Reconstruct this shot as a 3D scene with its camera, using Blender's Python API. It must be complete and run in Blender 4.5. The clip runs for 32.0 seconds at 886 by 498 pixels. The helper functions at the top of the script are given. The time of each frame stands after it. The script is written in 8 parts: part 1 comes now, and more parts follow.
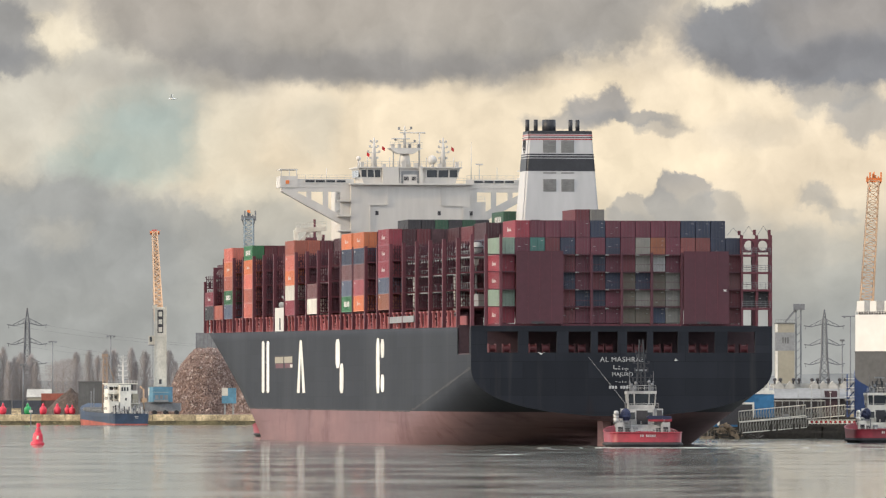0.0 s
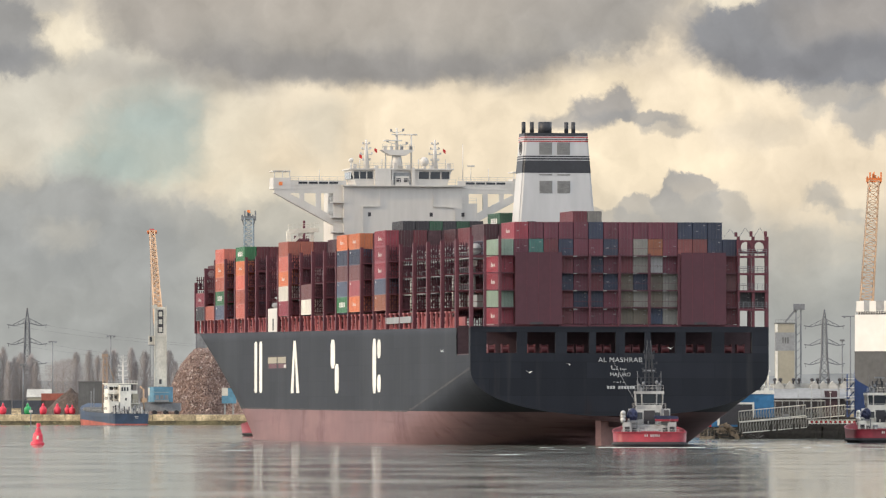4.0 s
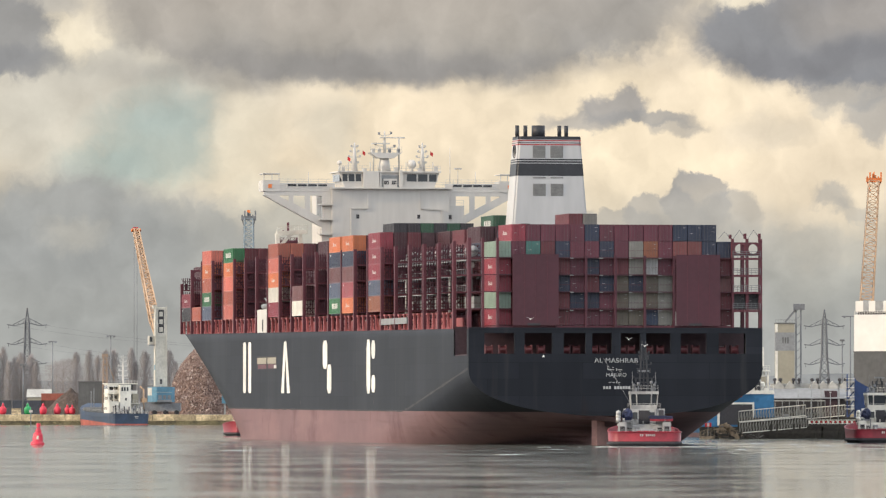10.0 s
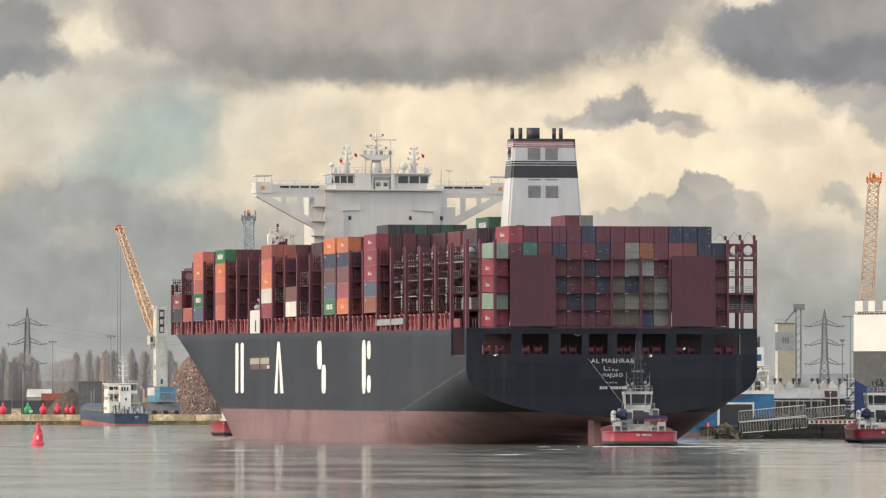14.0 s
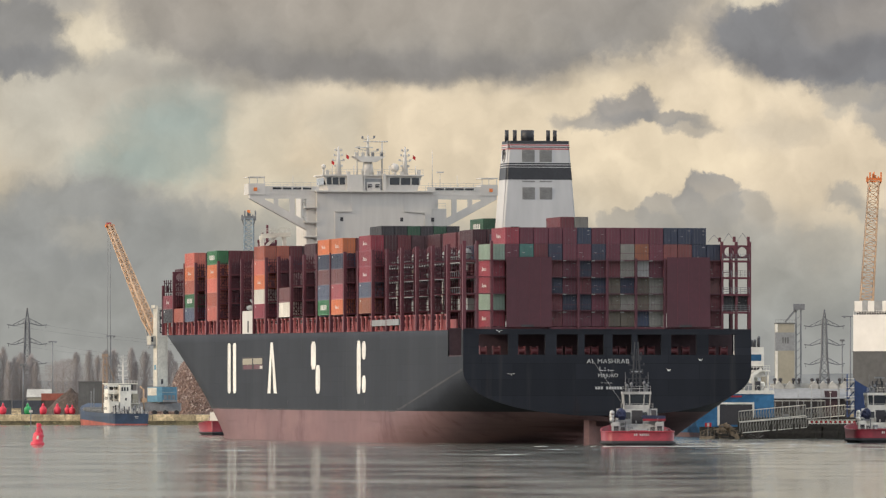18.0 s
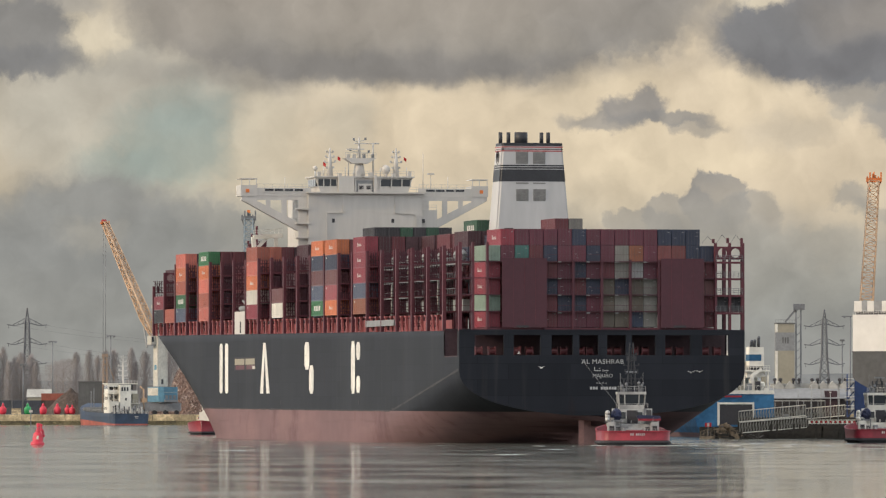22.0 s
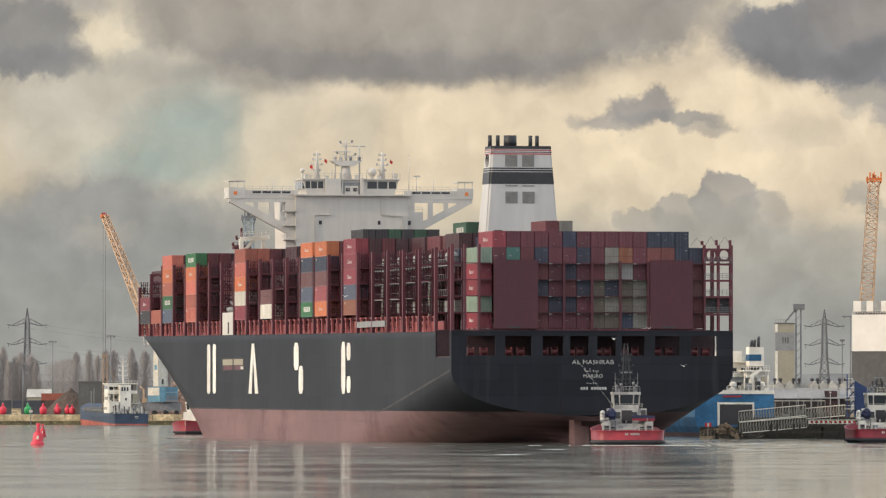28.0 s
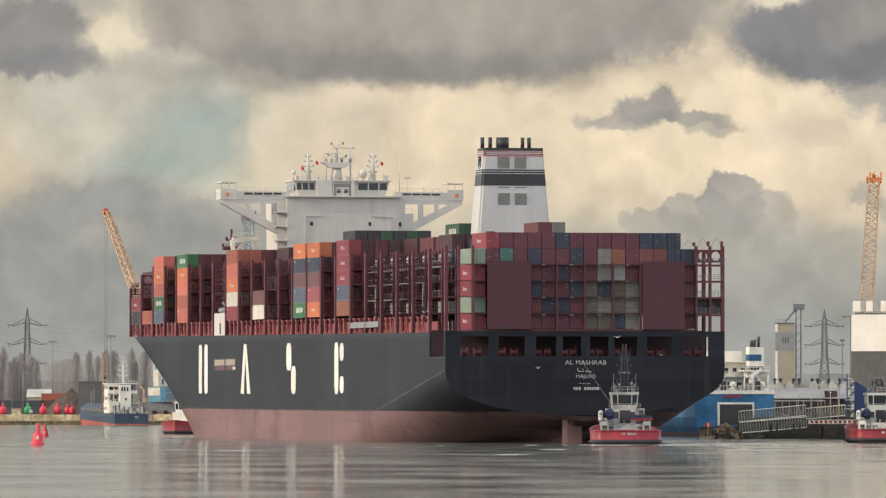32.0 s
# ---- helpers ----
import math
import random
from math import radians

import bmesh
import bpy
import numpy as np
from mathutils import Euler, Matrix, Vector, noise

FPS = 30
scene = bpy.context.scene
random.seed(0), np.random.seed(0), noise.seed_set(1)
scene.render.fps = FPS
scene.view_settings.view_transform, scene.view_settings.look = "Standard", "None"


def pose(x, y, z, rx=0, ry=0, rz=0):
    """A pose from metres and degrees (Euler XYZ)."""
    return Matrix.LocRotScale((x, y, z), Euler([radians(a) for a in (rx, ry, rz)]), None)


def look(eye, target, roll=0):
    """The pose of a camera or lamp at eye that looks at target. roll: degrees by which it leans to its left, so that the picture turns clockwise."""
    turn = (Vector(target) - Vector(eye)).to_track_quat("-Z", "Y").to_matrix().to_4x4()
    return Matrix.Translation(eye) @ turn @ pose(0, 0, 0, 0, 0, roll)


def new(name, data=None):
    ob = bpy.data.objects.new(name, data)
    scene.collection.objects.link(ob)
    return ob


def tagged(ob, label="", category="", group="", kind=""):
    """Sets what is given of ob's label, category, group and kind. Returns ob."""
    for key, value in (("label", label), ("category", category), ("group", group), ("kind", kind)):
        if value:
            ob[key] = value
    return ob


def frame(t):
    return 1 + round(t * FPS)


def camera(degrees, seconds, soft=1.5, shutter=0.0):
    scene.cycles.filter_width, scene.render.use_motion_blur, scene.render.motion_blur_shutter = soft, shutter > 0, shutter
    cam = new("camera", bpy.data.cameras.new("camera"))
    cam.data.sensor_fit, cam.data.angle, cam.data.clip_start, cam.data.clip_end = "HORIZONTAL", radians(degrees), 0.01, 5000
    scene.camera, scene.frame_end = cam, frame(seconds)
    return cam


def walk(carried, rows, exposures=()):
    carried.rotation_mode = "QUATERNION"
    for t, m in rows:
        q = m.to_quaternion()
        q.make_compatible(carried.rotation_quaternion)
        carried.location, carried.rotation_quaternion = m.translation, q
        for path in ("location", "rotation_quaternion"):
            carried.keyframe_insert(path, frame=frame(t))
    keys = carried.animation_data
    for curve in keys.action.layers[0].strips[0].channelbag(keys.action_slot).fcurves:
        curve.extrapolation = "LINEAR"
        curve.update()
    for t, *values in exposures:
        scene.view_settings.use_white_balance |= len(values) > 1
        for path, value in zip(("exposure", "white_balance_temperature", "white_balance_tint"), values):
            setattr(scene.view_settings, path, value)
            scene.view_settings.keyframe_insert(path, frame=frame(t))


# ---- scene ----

# ================= camera =================
EYE = (0.0, 0.0, 6.56)
cam = camera(6.245, 32.0, soft=1.28)
view = pose(*EYE, 91.110, 0, 0)
walk(cam, [(0, view), (32.0, view)], exposures=[(0, 0.03, 6340, 10), (6, 0.05, 6340, 10), (13, 0.04, 6360, 10), (18, -0.24, 6430, 10), (23, -0.36, 6500, 10), (28, -0.20, 6520, 10), (32, -0.15, 6520, 10)])

# the container ship: seconds, place of the middle of its stern on the water, heading to the left of straight ahead
COURSE = [(0, 29.78, 1352.4, 9.263), (6, 29.60, 1369.6, 9.830), (13, 29.12, 1391.3, 10.470), (19, 28.32, 1409.3, 10.950),
          (23, 27.58, 1421.0, 11.245), (28, 26.41, 1435.4, 11.570), (32, 25.34, 1446.8, 11.805)]


def ship_pose(x, y, lean):
    return pose(x, y, 0, 0, 0, 90 + lean)


# ================= sky and sun =================
SUN_ELEV, SUN_TURN = 24.0, 19.0      # degrees: above the horizon; from square left towards the viewer
world = bpy.data.worlds.new("sky")
scene.world = world
world.use_nodes = True
wt = world.node_tree
wt.nodes.clear()
sky = wt.nodes.new("ShaderNodeTexSky")
sky.sky_type, sky.sun_disc = "NISHITA", False
sky.sun_elevation, sky.sun_rotation = radians(SUN_ELEV), radians(-90 - SUN_TURN)
wco = wt.nodes.new("ShaderNodeTexCoord")
wmap = wt.nodes.new("ShaderNodeMapping")
wmap.inputs["Scale"].default_value = (1.6, 1.6, 5.0)
wnoise = wt.nodes.new("ShaderNodeTexNoise")
wnoise.inputs["Scale"].default_value, wnoise.inputs["Detail"].default_value = 2.2, 6
wramp = wt.nodes.new("ShaderNodeValToRGB")
wramp.color_ramp.elements[0].position, wramp.color_ramp.elements[0].color = 0.36, (0.40, 0.42, 0.46, 1)
wramp.color_ramp.elements[1].position, wramp.color_ramp.elements[1].color = 0.62, (0.70, 0.70, 0.68, 1)
wmix = wt.nodes.new("ShaderNodeMixRGB")
wmix.inputs[0].default_value = 0.86
wscale = wt.nodes.new("ShaderNodeMixRGB")
wscale.blend_type, wscale.inputs[0].default_value, wscale.inputs[2].default_value = "MULTIPLY", 1.0, (0.1, 0.1, 0.1, 1)
wbg = wt.nodes.new("ShaderNodeBackground")
wbg.inputs[1].default_value = 2.7
wout = wt.nodes.new("ShaderNodeOutputWorld")
wt.links.new(wco.outputs["Generated"], wmap.inputs[0])
wt.links.new(wmap.outputs[0], wnoise.inputs["Vector"])
wt.links.new(wnoise.outputs[0], wramp.inputs[0])
wt.links.new(sky.outputs[0], wscale.inputs[1])
wt.links.new(wscale.outputs[0], wmix.inputs[1])
wt.links.new(wramp.outputs[0], wmix.inputs[2])
wt.links.new(wmix.outputs[0], wbg.inputs[0])
wt.links.new(wbg.outputs[0], wout.inputs[0])

sun = new("sun", bpy.data.lights.new("sun", "SUN"))
sun.data.energy, sun.data.angle, sun.data.color = 3.3, radians(1.2), (1.0, 0.80, 0.56)
ce = math.cos(radians(SUN_ELEV))
sun.matrix_world = look((-1000 * ce * math.cos(radians(SUN_TURN)), 1000 - 1000 * ce * math.sin(radians(SUN_TURN)), 1000 * math.sin(radians(SUN_ELEV))), (0, 1000, 0))


# ================= materials =================
def srgb(r, g, b):
    """A linear colour from display values."""
    return tuple((c / 255 / 12.92) if c < 10.3 else ((c / 255 + 0.055) / 1.055) ** 2.4 for c in (r, g, b)) + (1.0,)


def material(name, color, rough=0.6, metal=0.0, grain=0.12, size=1.0, stain=0.15, bump=0.0, paint=False, streak=False, ior=1.45, random_tint=0.0, spec=0.5):
    """A painted or raw surface: base colour, fine grain and larger stains, both at a size in metres, and some relief."""
    m = bpy.data.materials.new(name)
    m.use_nodes = True
    nt = m.node_tree
    b = nt.nodes["Principled BSDF"]
    b.inputs["Metallic"].default_value, b.inputs["IOR"].default_value = metal, ior
    b.inputs["Specular IOR Level"].default_value = spec
    co = nt.nodes.new("ShaderNodeTexCoord")
    mp = nt.nodes.new("ShaderNodeMapping")
    mp.inputs["Scale"].default_value = (1, 1, 0.18) if streak else (1, 1, 1)
    nt.links.new(co.outputs["Object"], mp.inputs[0])
    info = nt.nodes.new("ShaderNodeObjectInfo")
    off = nt.nodes.new("ShaderNodeVectorMath")
    off.operation = "MULTIPLY_ADD"
    off.inputs[1].default_value = (1, 1, 1)
    sc = nt.nodes.new("ShaderNodeVectorMath")
    sc.operation = "SCALE"
    sc.inputs[0].default_value = (37, 53, 11)
    nt.links.new(info.outputs["Random"], sc.inputs["Scale"])
    nt.links.new(mp.outputs[0], off.inputs[0])
    nt.links.new(sc.outputs[0], off.inputs[2])
    n1 = nt.nodes.new("ShaderNodeTexNoise")
    n1.inputs["Scale"].default_value, n1.inputs["Detail"].default_value = 4.0 / size, 5
    n2 = nt.nodes.new("ShaderNodeTexNoise")
    n2.inputs["Scale"].default_value, n2.inputs["Detail"].default_value = 0.55 / size, 4
    for n in (n1, n2):
        nt.links.new(off.outputs[0], n.inputs["Vector"])
    rgb = nt.nodes.new("ShaderNodeRGB")
    rgb.outputs[0].default_value = color if len(color) == 4 else (*color, 1)
    src = info.outputs["Color"] if paint else rgb.outputs[0]
    last = src
    for n, amount, lo, hi in ((n1, grain, 0.35, 0.7), (n2, stain, 0.42, 0.66)):
        mr = nt.nodes.new("ShaderNodeMapRange")
        mr.inputs[1].default_value, mr.inputs[2].default_value = lo, hi
        mr.inputs[3].default_value, mr.inputs[4].default_value = 1 - amount, 1 + amount
        nt.links.new(n.outputs[0], mr.inputs[0])
        mul = nt.nodes.new("ShaderNodeVectorMath")
        mul.operation = "SCALE"
        nt.links.new(last, mul.inputs[0])
        nt.links.new(mr.outputs[0], mul.inputs["Scale"])
        last = mul.outputs[0]
    if random_tint:
        mr = nt.nodes.new("ShaderNodeMapRange")
        mr.inputs[3].default_value, mr.inputs[4].default_value = 1 - random_tint, 1 + random_tint
        nt.links.new(info.outputs["Random"], mr.inputs[0])
        mul = nt.nodes.new("ShaderNodeVectorMath")
        mul.operation = "SCALE"
        nt.links.new(last, mul.inputs[0])
        nt.links.new(mr.outputs[0], mul.inputs["Scale"])
        last = mul.outputs[0]
    nt.links.new(last, b.inputs["Base Color"])
    rr = nt.nodes.new("ShaderNodeMapRange")
    rr.inputs[3].default_value, rr.inputs[4].default_value = max(rough - 0.12, 0.02), min(rough + 0.12, 1)
    nt.links.new(n2.outputs[0], rr.inputs[0])
    nt.links.new(rr.outputs[0], b.inputs["Roughness"])
    if bump:
        bp = nt.nodes.new("ShaderNodeBump")
        bp.inputs["Strength"].default_value, bp.inputs["Distance"].default_value = 0.6, bump
        nt.links.new(n1.outputs[0], bp.inputs["Height"])
        nt.links.new(bp.outputs[0], b.inputs["Normal"])
    return m


HULL = material("hull_paint", (0.0225, 0.0245, 0.0305), 0.48, grain=0.06, size=14, stain=0.14, bump=0.004, streak=True, spec=0.03)


def hull_plating():
    """Faintly uneven plates, about 11 by 2.8 m, and thin pale and rusty runs down the side."""
    nt = HULL.node_tree
    b = nt.nodes["Principled BSDF"]
    base = b.inputs["Base Color"].links[0].from_socket
    co = nt.nodes.new("ShaderNodeTexCoord")
    sep, com = nt.nodes.new("ShaderNodeSeparateXYZ"), nt.nodes.new("ShaderNodeCombineXYZ")
    add = nt.nodes.new("ShaderNodeMath")
    nt.links.new(co.outputs["Object"], sep.inputs[0])
    nt.links.new(sep.outputs["X"], add.inputs[0])
    nt.links.new(sep.outputs["Y"], add.inputs[1])
    nt.links.new(add.outputs[0], com.inputs["X"])
    nt.links.new(sep.outputs["Z"], com.inputs["Y"])
    br = nt.nodes.new("ShaderNodeTexBrick")
    br.inputs["Scale"].default_value, br.inputs["Brick Width"].default_value, br.inputs["Row Height"].default_value = 1.0, 11.0, 2.8
    br.inputs["Mortar Size"].default_value, br.inputs["Mortar Smooth"].default_value = 0.06, 0.5
    br.inputs["Color1"].default_value, br.inputs["Color2"].default_value, br.inputs["Mortar"].default_value = (0.90, 0.90, 0.90, 1), (1.10, 1.10, 1.10, 1), (0.78, 0.78, 0.78, 1)
    nt.links.new(com.outputs[0], br.inputs["Vector"])
    mul = nt.nodes.new("ShaderNodeVectorMath")
    mul.operation = "MULTIPLY"
    nt.links.new(base, mul.inputs[0])
    nt.links.new(br.outputs["Color"], mul.inputs[1])
    base = mul.outputs[0]
    for scale, seed, lo, hi, colour, most in (((0.55, 0.035, 1), 4.0, 0.60, 0.74, (0.05, 0.05, 0.05, 1), 0.35), ((0.28, 0.05, 1), 17.0, 0.66, 0.78, (0.035, 0.022, 0.018, 1), 0.4)):
        mp = nt.nodes.new("ShaderNodeMapping")
        mp.inputs["Scale"].default_value, mp.inputs["Location"].default_value = scale, (seed, seed, 0)
        n = nt.nodes.new("ShaderNodeTexNoise")
        n.inputs["Scale"].default_value, n.inputs["Detail"].default_value = 1.0, 6
        mr = nt.nodes.new("ShaderNodeMapRange")
        mr.inputs[1].default_value, mr.inputs[2].default_value, mr.inputs[3].default_value, mr.inputs[4].default_value = lo, hi, 0, most
        mx = nt.nodes.new("ShaderNodeMixRGB")
        mx.inputs[2].default_value = colour
        nt.links.new(com.outputs[0], mp.inputs[0])
        nt.links.new(mp.outputs[0], n.inputs["Vector"])
        nt.links.new(n.outputs[0], mr.inputs[0])
        nt.links.new(mr.outputs[0], mx.inputs[0])
        nt.links.new(base, mx.inputs[1])
        base = mx.outputs[0]
    nt.links.new(base, b.inputs["Base Color"])


hull_plating()
ANTIFOUL = material("red_antifouling", (0.188, 0.117, 0.121), 0.65, grain=0.05, size=16, stain=0.10, spec=0.15)


def weather_antifouling():
    """Dark scraped runs and pale chalky bands over the faded red."""
    nt = ANTIFOUL.node_tree
    b = nt.nodes["Principled BSDF"]
    base = b.inputs["Base Color"].links[0].from_socket
    co = nt.nodes.new("ShaderNodeTexCoord")
    for scale, seed, lo, hi, colour, most in (((0.022, 0.022, 0.16), 3.0, 0.53, 0.66, (0.26, 0.165, 0.16, 1), 0.28), ((0.055, 0.055, 0.05), 9.0, 0.57, 0.70, (0.085, 0.042, 0.048, 1), 0.75),
                                              ((0.20, 0.20, 0.035), 21.0, 0.60, 0.72, (0.10, 0.045, 0.045, 1), 0.6), ((0.02, 0.02, 0.75), 33.0, 0.56, 0.66, (0.12, 0.075, 0.075, 1), 0.45)):
        mp = nt.nodes.new("ShaderNodeMapping")
        mp.inputs["Scale"].default_value, mp.inputs["Location"].default_value = scale, (seed, 0, seed)
        n = nt.nodes.new("ShaderNodeTexNoise")
        n.inputs["Scale"].default_value, n.inputs["Detail"].default_value, n.inputs["Roughness"].default_value = 1.0, 7, 0.62
        mr = nt.nodes.new("ShaderNodeMapRange")
        mr.inputs[1].default_value, mr.inputs[2].default_value, mr.inputs[3].default_value, mr.inputs[4].default_value = lo, hi, 0, most
        mx = nt.nodes.new("ShaderNodeMixRGB")
        mx.inputs[2].default_value = colour
        nt.links.new(co.outputs["Object"], mp.inputs[0])
        nt.links.new(mp.outputs[0], n.inputs["Vector"])
        nt.links.new(n.outputs[0], mr.inputs[0])
        nt.links.new(mr.outputs[0], mx.inputs[0])
        nt.links.new(base, mx.inputs[1])
        base = mx.outputs[0]
    nt.links.new(base, b.inputs["Base Color"])


weather_antifouling()
LETTER = material("white_lettering", (0.72, 0.70, 0.64), 0.5, size=4)
# stern lettering, grey for white: the stern's shade is put into the colour
SHADETEXT = material("shaded_white_lettering", (0.40, 0.40, 0.40), 0.6, size=1)
SHIPRED = material("oxide_red_steel", (0.095, 0.022, 0.032), 0.6, grain=0.08, size=3, stain=0.08)
PANEL = material("dull_maroon_panel", (0.068, 0.020, 0.030), 0.65, grain=0.08, size=3, stain=0.1)
# two reds of the mooring deck, darkened: the openings' shade is in them
MAROON = material("shaded_maroon_paint", (0.055, 0.031, 0.037), 0.7, size=3)
WINCH = material("winch_red_paint", (0.13, 0.032, 0.036), 0.5, size=2)
RUDDER = material("rudder_antifouling", (0.235, 0.12, 0.105), 0.6, grain=0.1, size=3)
# oxide red brightened along the deck edge, sunlight put into the colour
SUNLITRED = material("sunlit_deck_edge_red", (0.27, 0.072, 0.074), 0.6, grain=0.1, size=2, stain=0.15)
BONE = material("weathered_cream_rail", (0.70, 0.66, 0.56), 0.5, size=2)
SHIPWHITE = material("ship_white_paint", (0.505, 0.48, 0.445), 0.5, grain=0.04, size=4, stain=0.06, streak=True)
BLACK = material("black_paint", (0.026, 0.027, 0.032), 0.5, size=2)
STRIPE = material("funnel_red_stripe", (0.35, 0.03, 0.03), 0.5)
# funnel white set below the ship white, its shade put into the colour
FUNNELWHITE = material("shaded_funnel_white", (0.47, 0.465, 0.46), 0.5, grain=0.04, size=5, stain=0.08, streak=True)
SCUFF = material("scuffed_hull_paint", (0.066, 0.066, 0.069), 0.6, grain=0.2, size=6, stain=0.2, spec=0.05)
GRILLE = material("grey_louvre", (0.21, 0.205, 0.195), 0.6, size=0.6)
DARK = material("dark_recess", (0.042, 0.040, 0.045), 0.8)
GLASS = material("dark_window_glass", (0.02, 0.024, 0.03), 0.08, size=2)
CONT = material("container_paint", (0.5, 0.5, 0.5), 0.55, grain=0.06, size=1.2, stain=0.10, paint=True)
MARK = material("container_marking", (0.55, 0.53, 0.5), 0.6)
# brighter, creamier white: sunlight on the ships and crane put into the colour
SUNWHITE = material("sunlit_cream_white", (0.68, 0.65, 0.58), 0.5, grain=0.06, size=3, stain=0.12)
TUGRED = material("tug_red_paint", (0.235, 0.018, 0.030), 0.5, size=2, stain=0.15)
# stern tug's white, darker than its sisters': the shade there is in the colour
SHADEWHITE = material("shaded_tug_white", (0.36, 0.355, 0.345), 0.5, size=2, stain=0.25)
RUBBER = material("black_rubber", (0.030, 0.029, 0.032), 0.85, size=1)
BLUE = material("blue_paint", (0.04, 0.125, 0.24), 0.6, size=4, stain=0.25, spec=0.12)
DEEPBLUE = material("deep_blue_paint", (0.018, 0.040, 0.12), 0.45, size=3)
COASTBLUE = material("coaster_blue_paint", (0.030, 0.050, 0.088), 0.6, size=3, stain=0.25)
CRANEBLUE = material("crane_blue_paint", (0.085, 0.205, 0.29), 0.5, size=3)
CRANEWHITE = material("crane_white_paint", (0.48, 0.455, 0.395), 0.5, size=3)
BOOM = material("orange_boom_paint", (0.50, 0.335, 0.215), 0.5, size=3)
ORANGE = material("orange_paint", (0.62, 0.17, 0.04), 0.5, size=3)
STEEL = material("galvanised_steel", (0.30, 0.30, 0.29), 0.5, metal=0.3, size=1)
PYLONSTEEL = material("dull_pylon_steel", (0.095, 0.10, 0.112), 0.6, size=2)
DARKSTEEL = material("weathered_lattice_steel", (0.17, 0.175, 0.185), 0.6, size=2)
GREY = material("grey_cladding", (0.22, 0.225, 0.23), 0.6, size=4, stain=0.1)
CREAM = material("cream_cladding", (0.29, 0.265, 0.205), 0.6, grain=0.05, size=4, stain=0.05)
ROOF = material("pale_roof_sheet", (0.38, 0.37, 0.34), 0.6, size=4)
DARKROOF = material("dark_roof_sheet", (0.105, 0.103, 0.10), 0.6, size=4)
QUAY = material("weathered_quay_concrete", (0.50, 0.40, 0.25), 0.9, grain=0.25, size=2.5, stain=0.35, bump=0.05)
WEED = material("weed_covered_wall", (0.10, 0.085, 0.045), 0.9, grain=0.5, size=1.5, stain=0.4, bump=0.08)
SCRAP = material("rusty_scrap_metal", (0.175, 0.115, 0.095), 0.7, metal=0.2, grain=0.5, size=3, stain=0.4, random_tint=0.3)
LAND = material("dock_ground", (0.14, 0.13, 0.115), 0.9, grain=0.2, size=20, stain=0.3)
BUOYRED = material("buoy_red_paint", (0.60, 0.04, 0.07), 0.45, size=1)
BUOYGREEN = material("buoy_green_paint", (0.03, 0.32, 0.10), 0.45, size=1)
# paler and greyer than near twigs: distance haze put into the colour
TWIG = material("hazed_winter_twigs", (0.29, 0.265, 0.26), 0.9, grain=0.2, size=4)
BARK = material("grey_brown_bark", (0.26, 0.22, 0.20), 0.9, size=2)
TIMBER = material("dark_wet_timber", (0.045, 0.038, 0.03), 0.85, size=2, grain=0.3)
CARGREY = material("carrier_grey_hull", (0.105, 0.106, 0.108), 0.6, size=6, stain=0.15, spec=0.08)
GULLWHITE = material("gull_white_feather", (0.8, 0.8, 0.78), 0.8)
GULLGREY = material("gull_grey_wing", (0.4, 0.41, 0.43), 0.8)
FOAM = material("white_wash_foam", (0.7, 0.7, 0.68), 0.9)
TARP = material("dark_blue_tarpaulin", (0.018, 0.024, 0.062), 0.7, grain=0.25, size=0.6, stain=0.2, bump=0.03)
CARWHITE = material("carrier_white_paint", (0.58, 0.56, 0.53), 0.5, grain=0.03, size=6, stain=0.06)
FLAGRED = material("red_flag_cloth", (0.5, 0.03, 0.03), 0.8)


# ================= mesh helpers =================
def quad_box(bm, x0, x1, y0, y1, z0, z1):
    v = [bm.verts.new(p) for p in ((x0, y0, z0), (x1, y0, z0), (x1, y1, z0), (x0, y1, z0), (x0, y0, z1), (x1, y0, z1), (x1, y1, z1), (x0, y1, z1))]
    for f in ((0, 3, 2, 1), (4, 5, 6, 7), (0, 1, 5, 4), (1, 2, 6, 5), (2, 3, 7, 6), (3, 0, 4, 7)):
        bm.faces.new([v[i] for i in f])


def bar(bm, p, q, w, h=None):
    """A straight bar of rectangular section from p to q."""
    p, q, h = Vector(p), Vector(q), h or w
    d = (q - p).normalized()
    side = d.cross(Vector((0, 0, 1)))
    side = Vector((1, 0, 0)) if side.length < 1e-4 else side.normalized()
    up = side.cross(d)
    ends = [[bm.verts.new(c + side * sx * w / 2 + up * sz * h / 2) for sx, sz in ((-1, -1), (1, -1), (1, 1), (-1, 1))] for c in (p, q)]
    bm.faces.new(ends[0][::-1])
    bm.faces.new(ends[1])
    for i in range(4):
        j = (i + 1) % 4
        bm.faces.new((ends[0][i], ends[0][j], ends[1][j], ends[1][i]))


def tube(bm, p, q, r0, r1=None, n=10):
    """A round, tapered bar from p to q."""
    p, q = Vector(p), Vector(q)
    r1 = r0 if r1 is None else r1
    d = (q - p).normalized()
    side = d.cross(Vector((0, 0, 1)))
    side = Vector((1, 0, 0)) if side.length < 1e-4 else side.normalized()
    up = side.cross(d)
    rings = [[bm.verts.new(c + (side * math.cos(2 * math.pi * i / n) + up * math.sin(2 * math.pi * i / n)) * max(r, 1e-3)) for i in range(n)] for c, r in ((p, r0), (q, r1))]
    bm.faces.new(rings[0])
    bm.faces.new(rings[1][::-1])
    for i in range(n):
        j = (i + 1) % n
        bm.faces.new((rings[0][j], rings[0][i], rings[1][i], rings[1][j]))


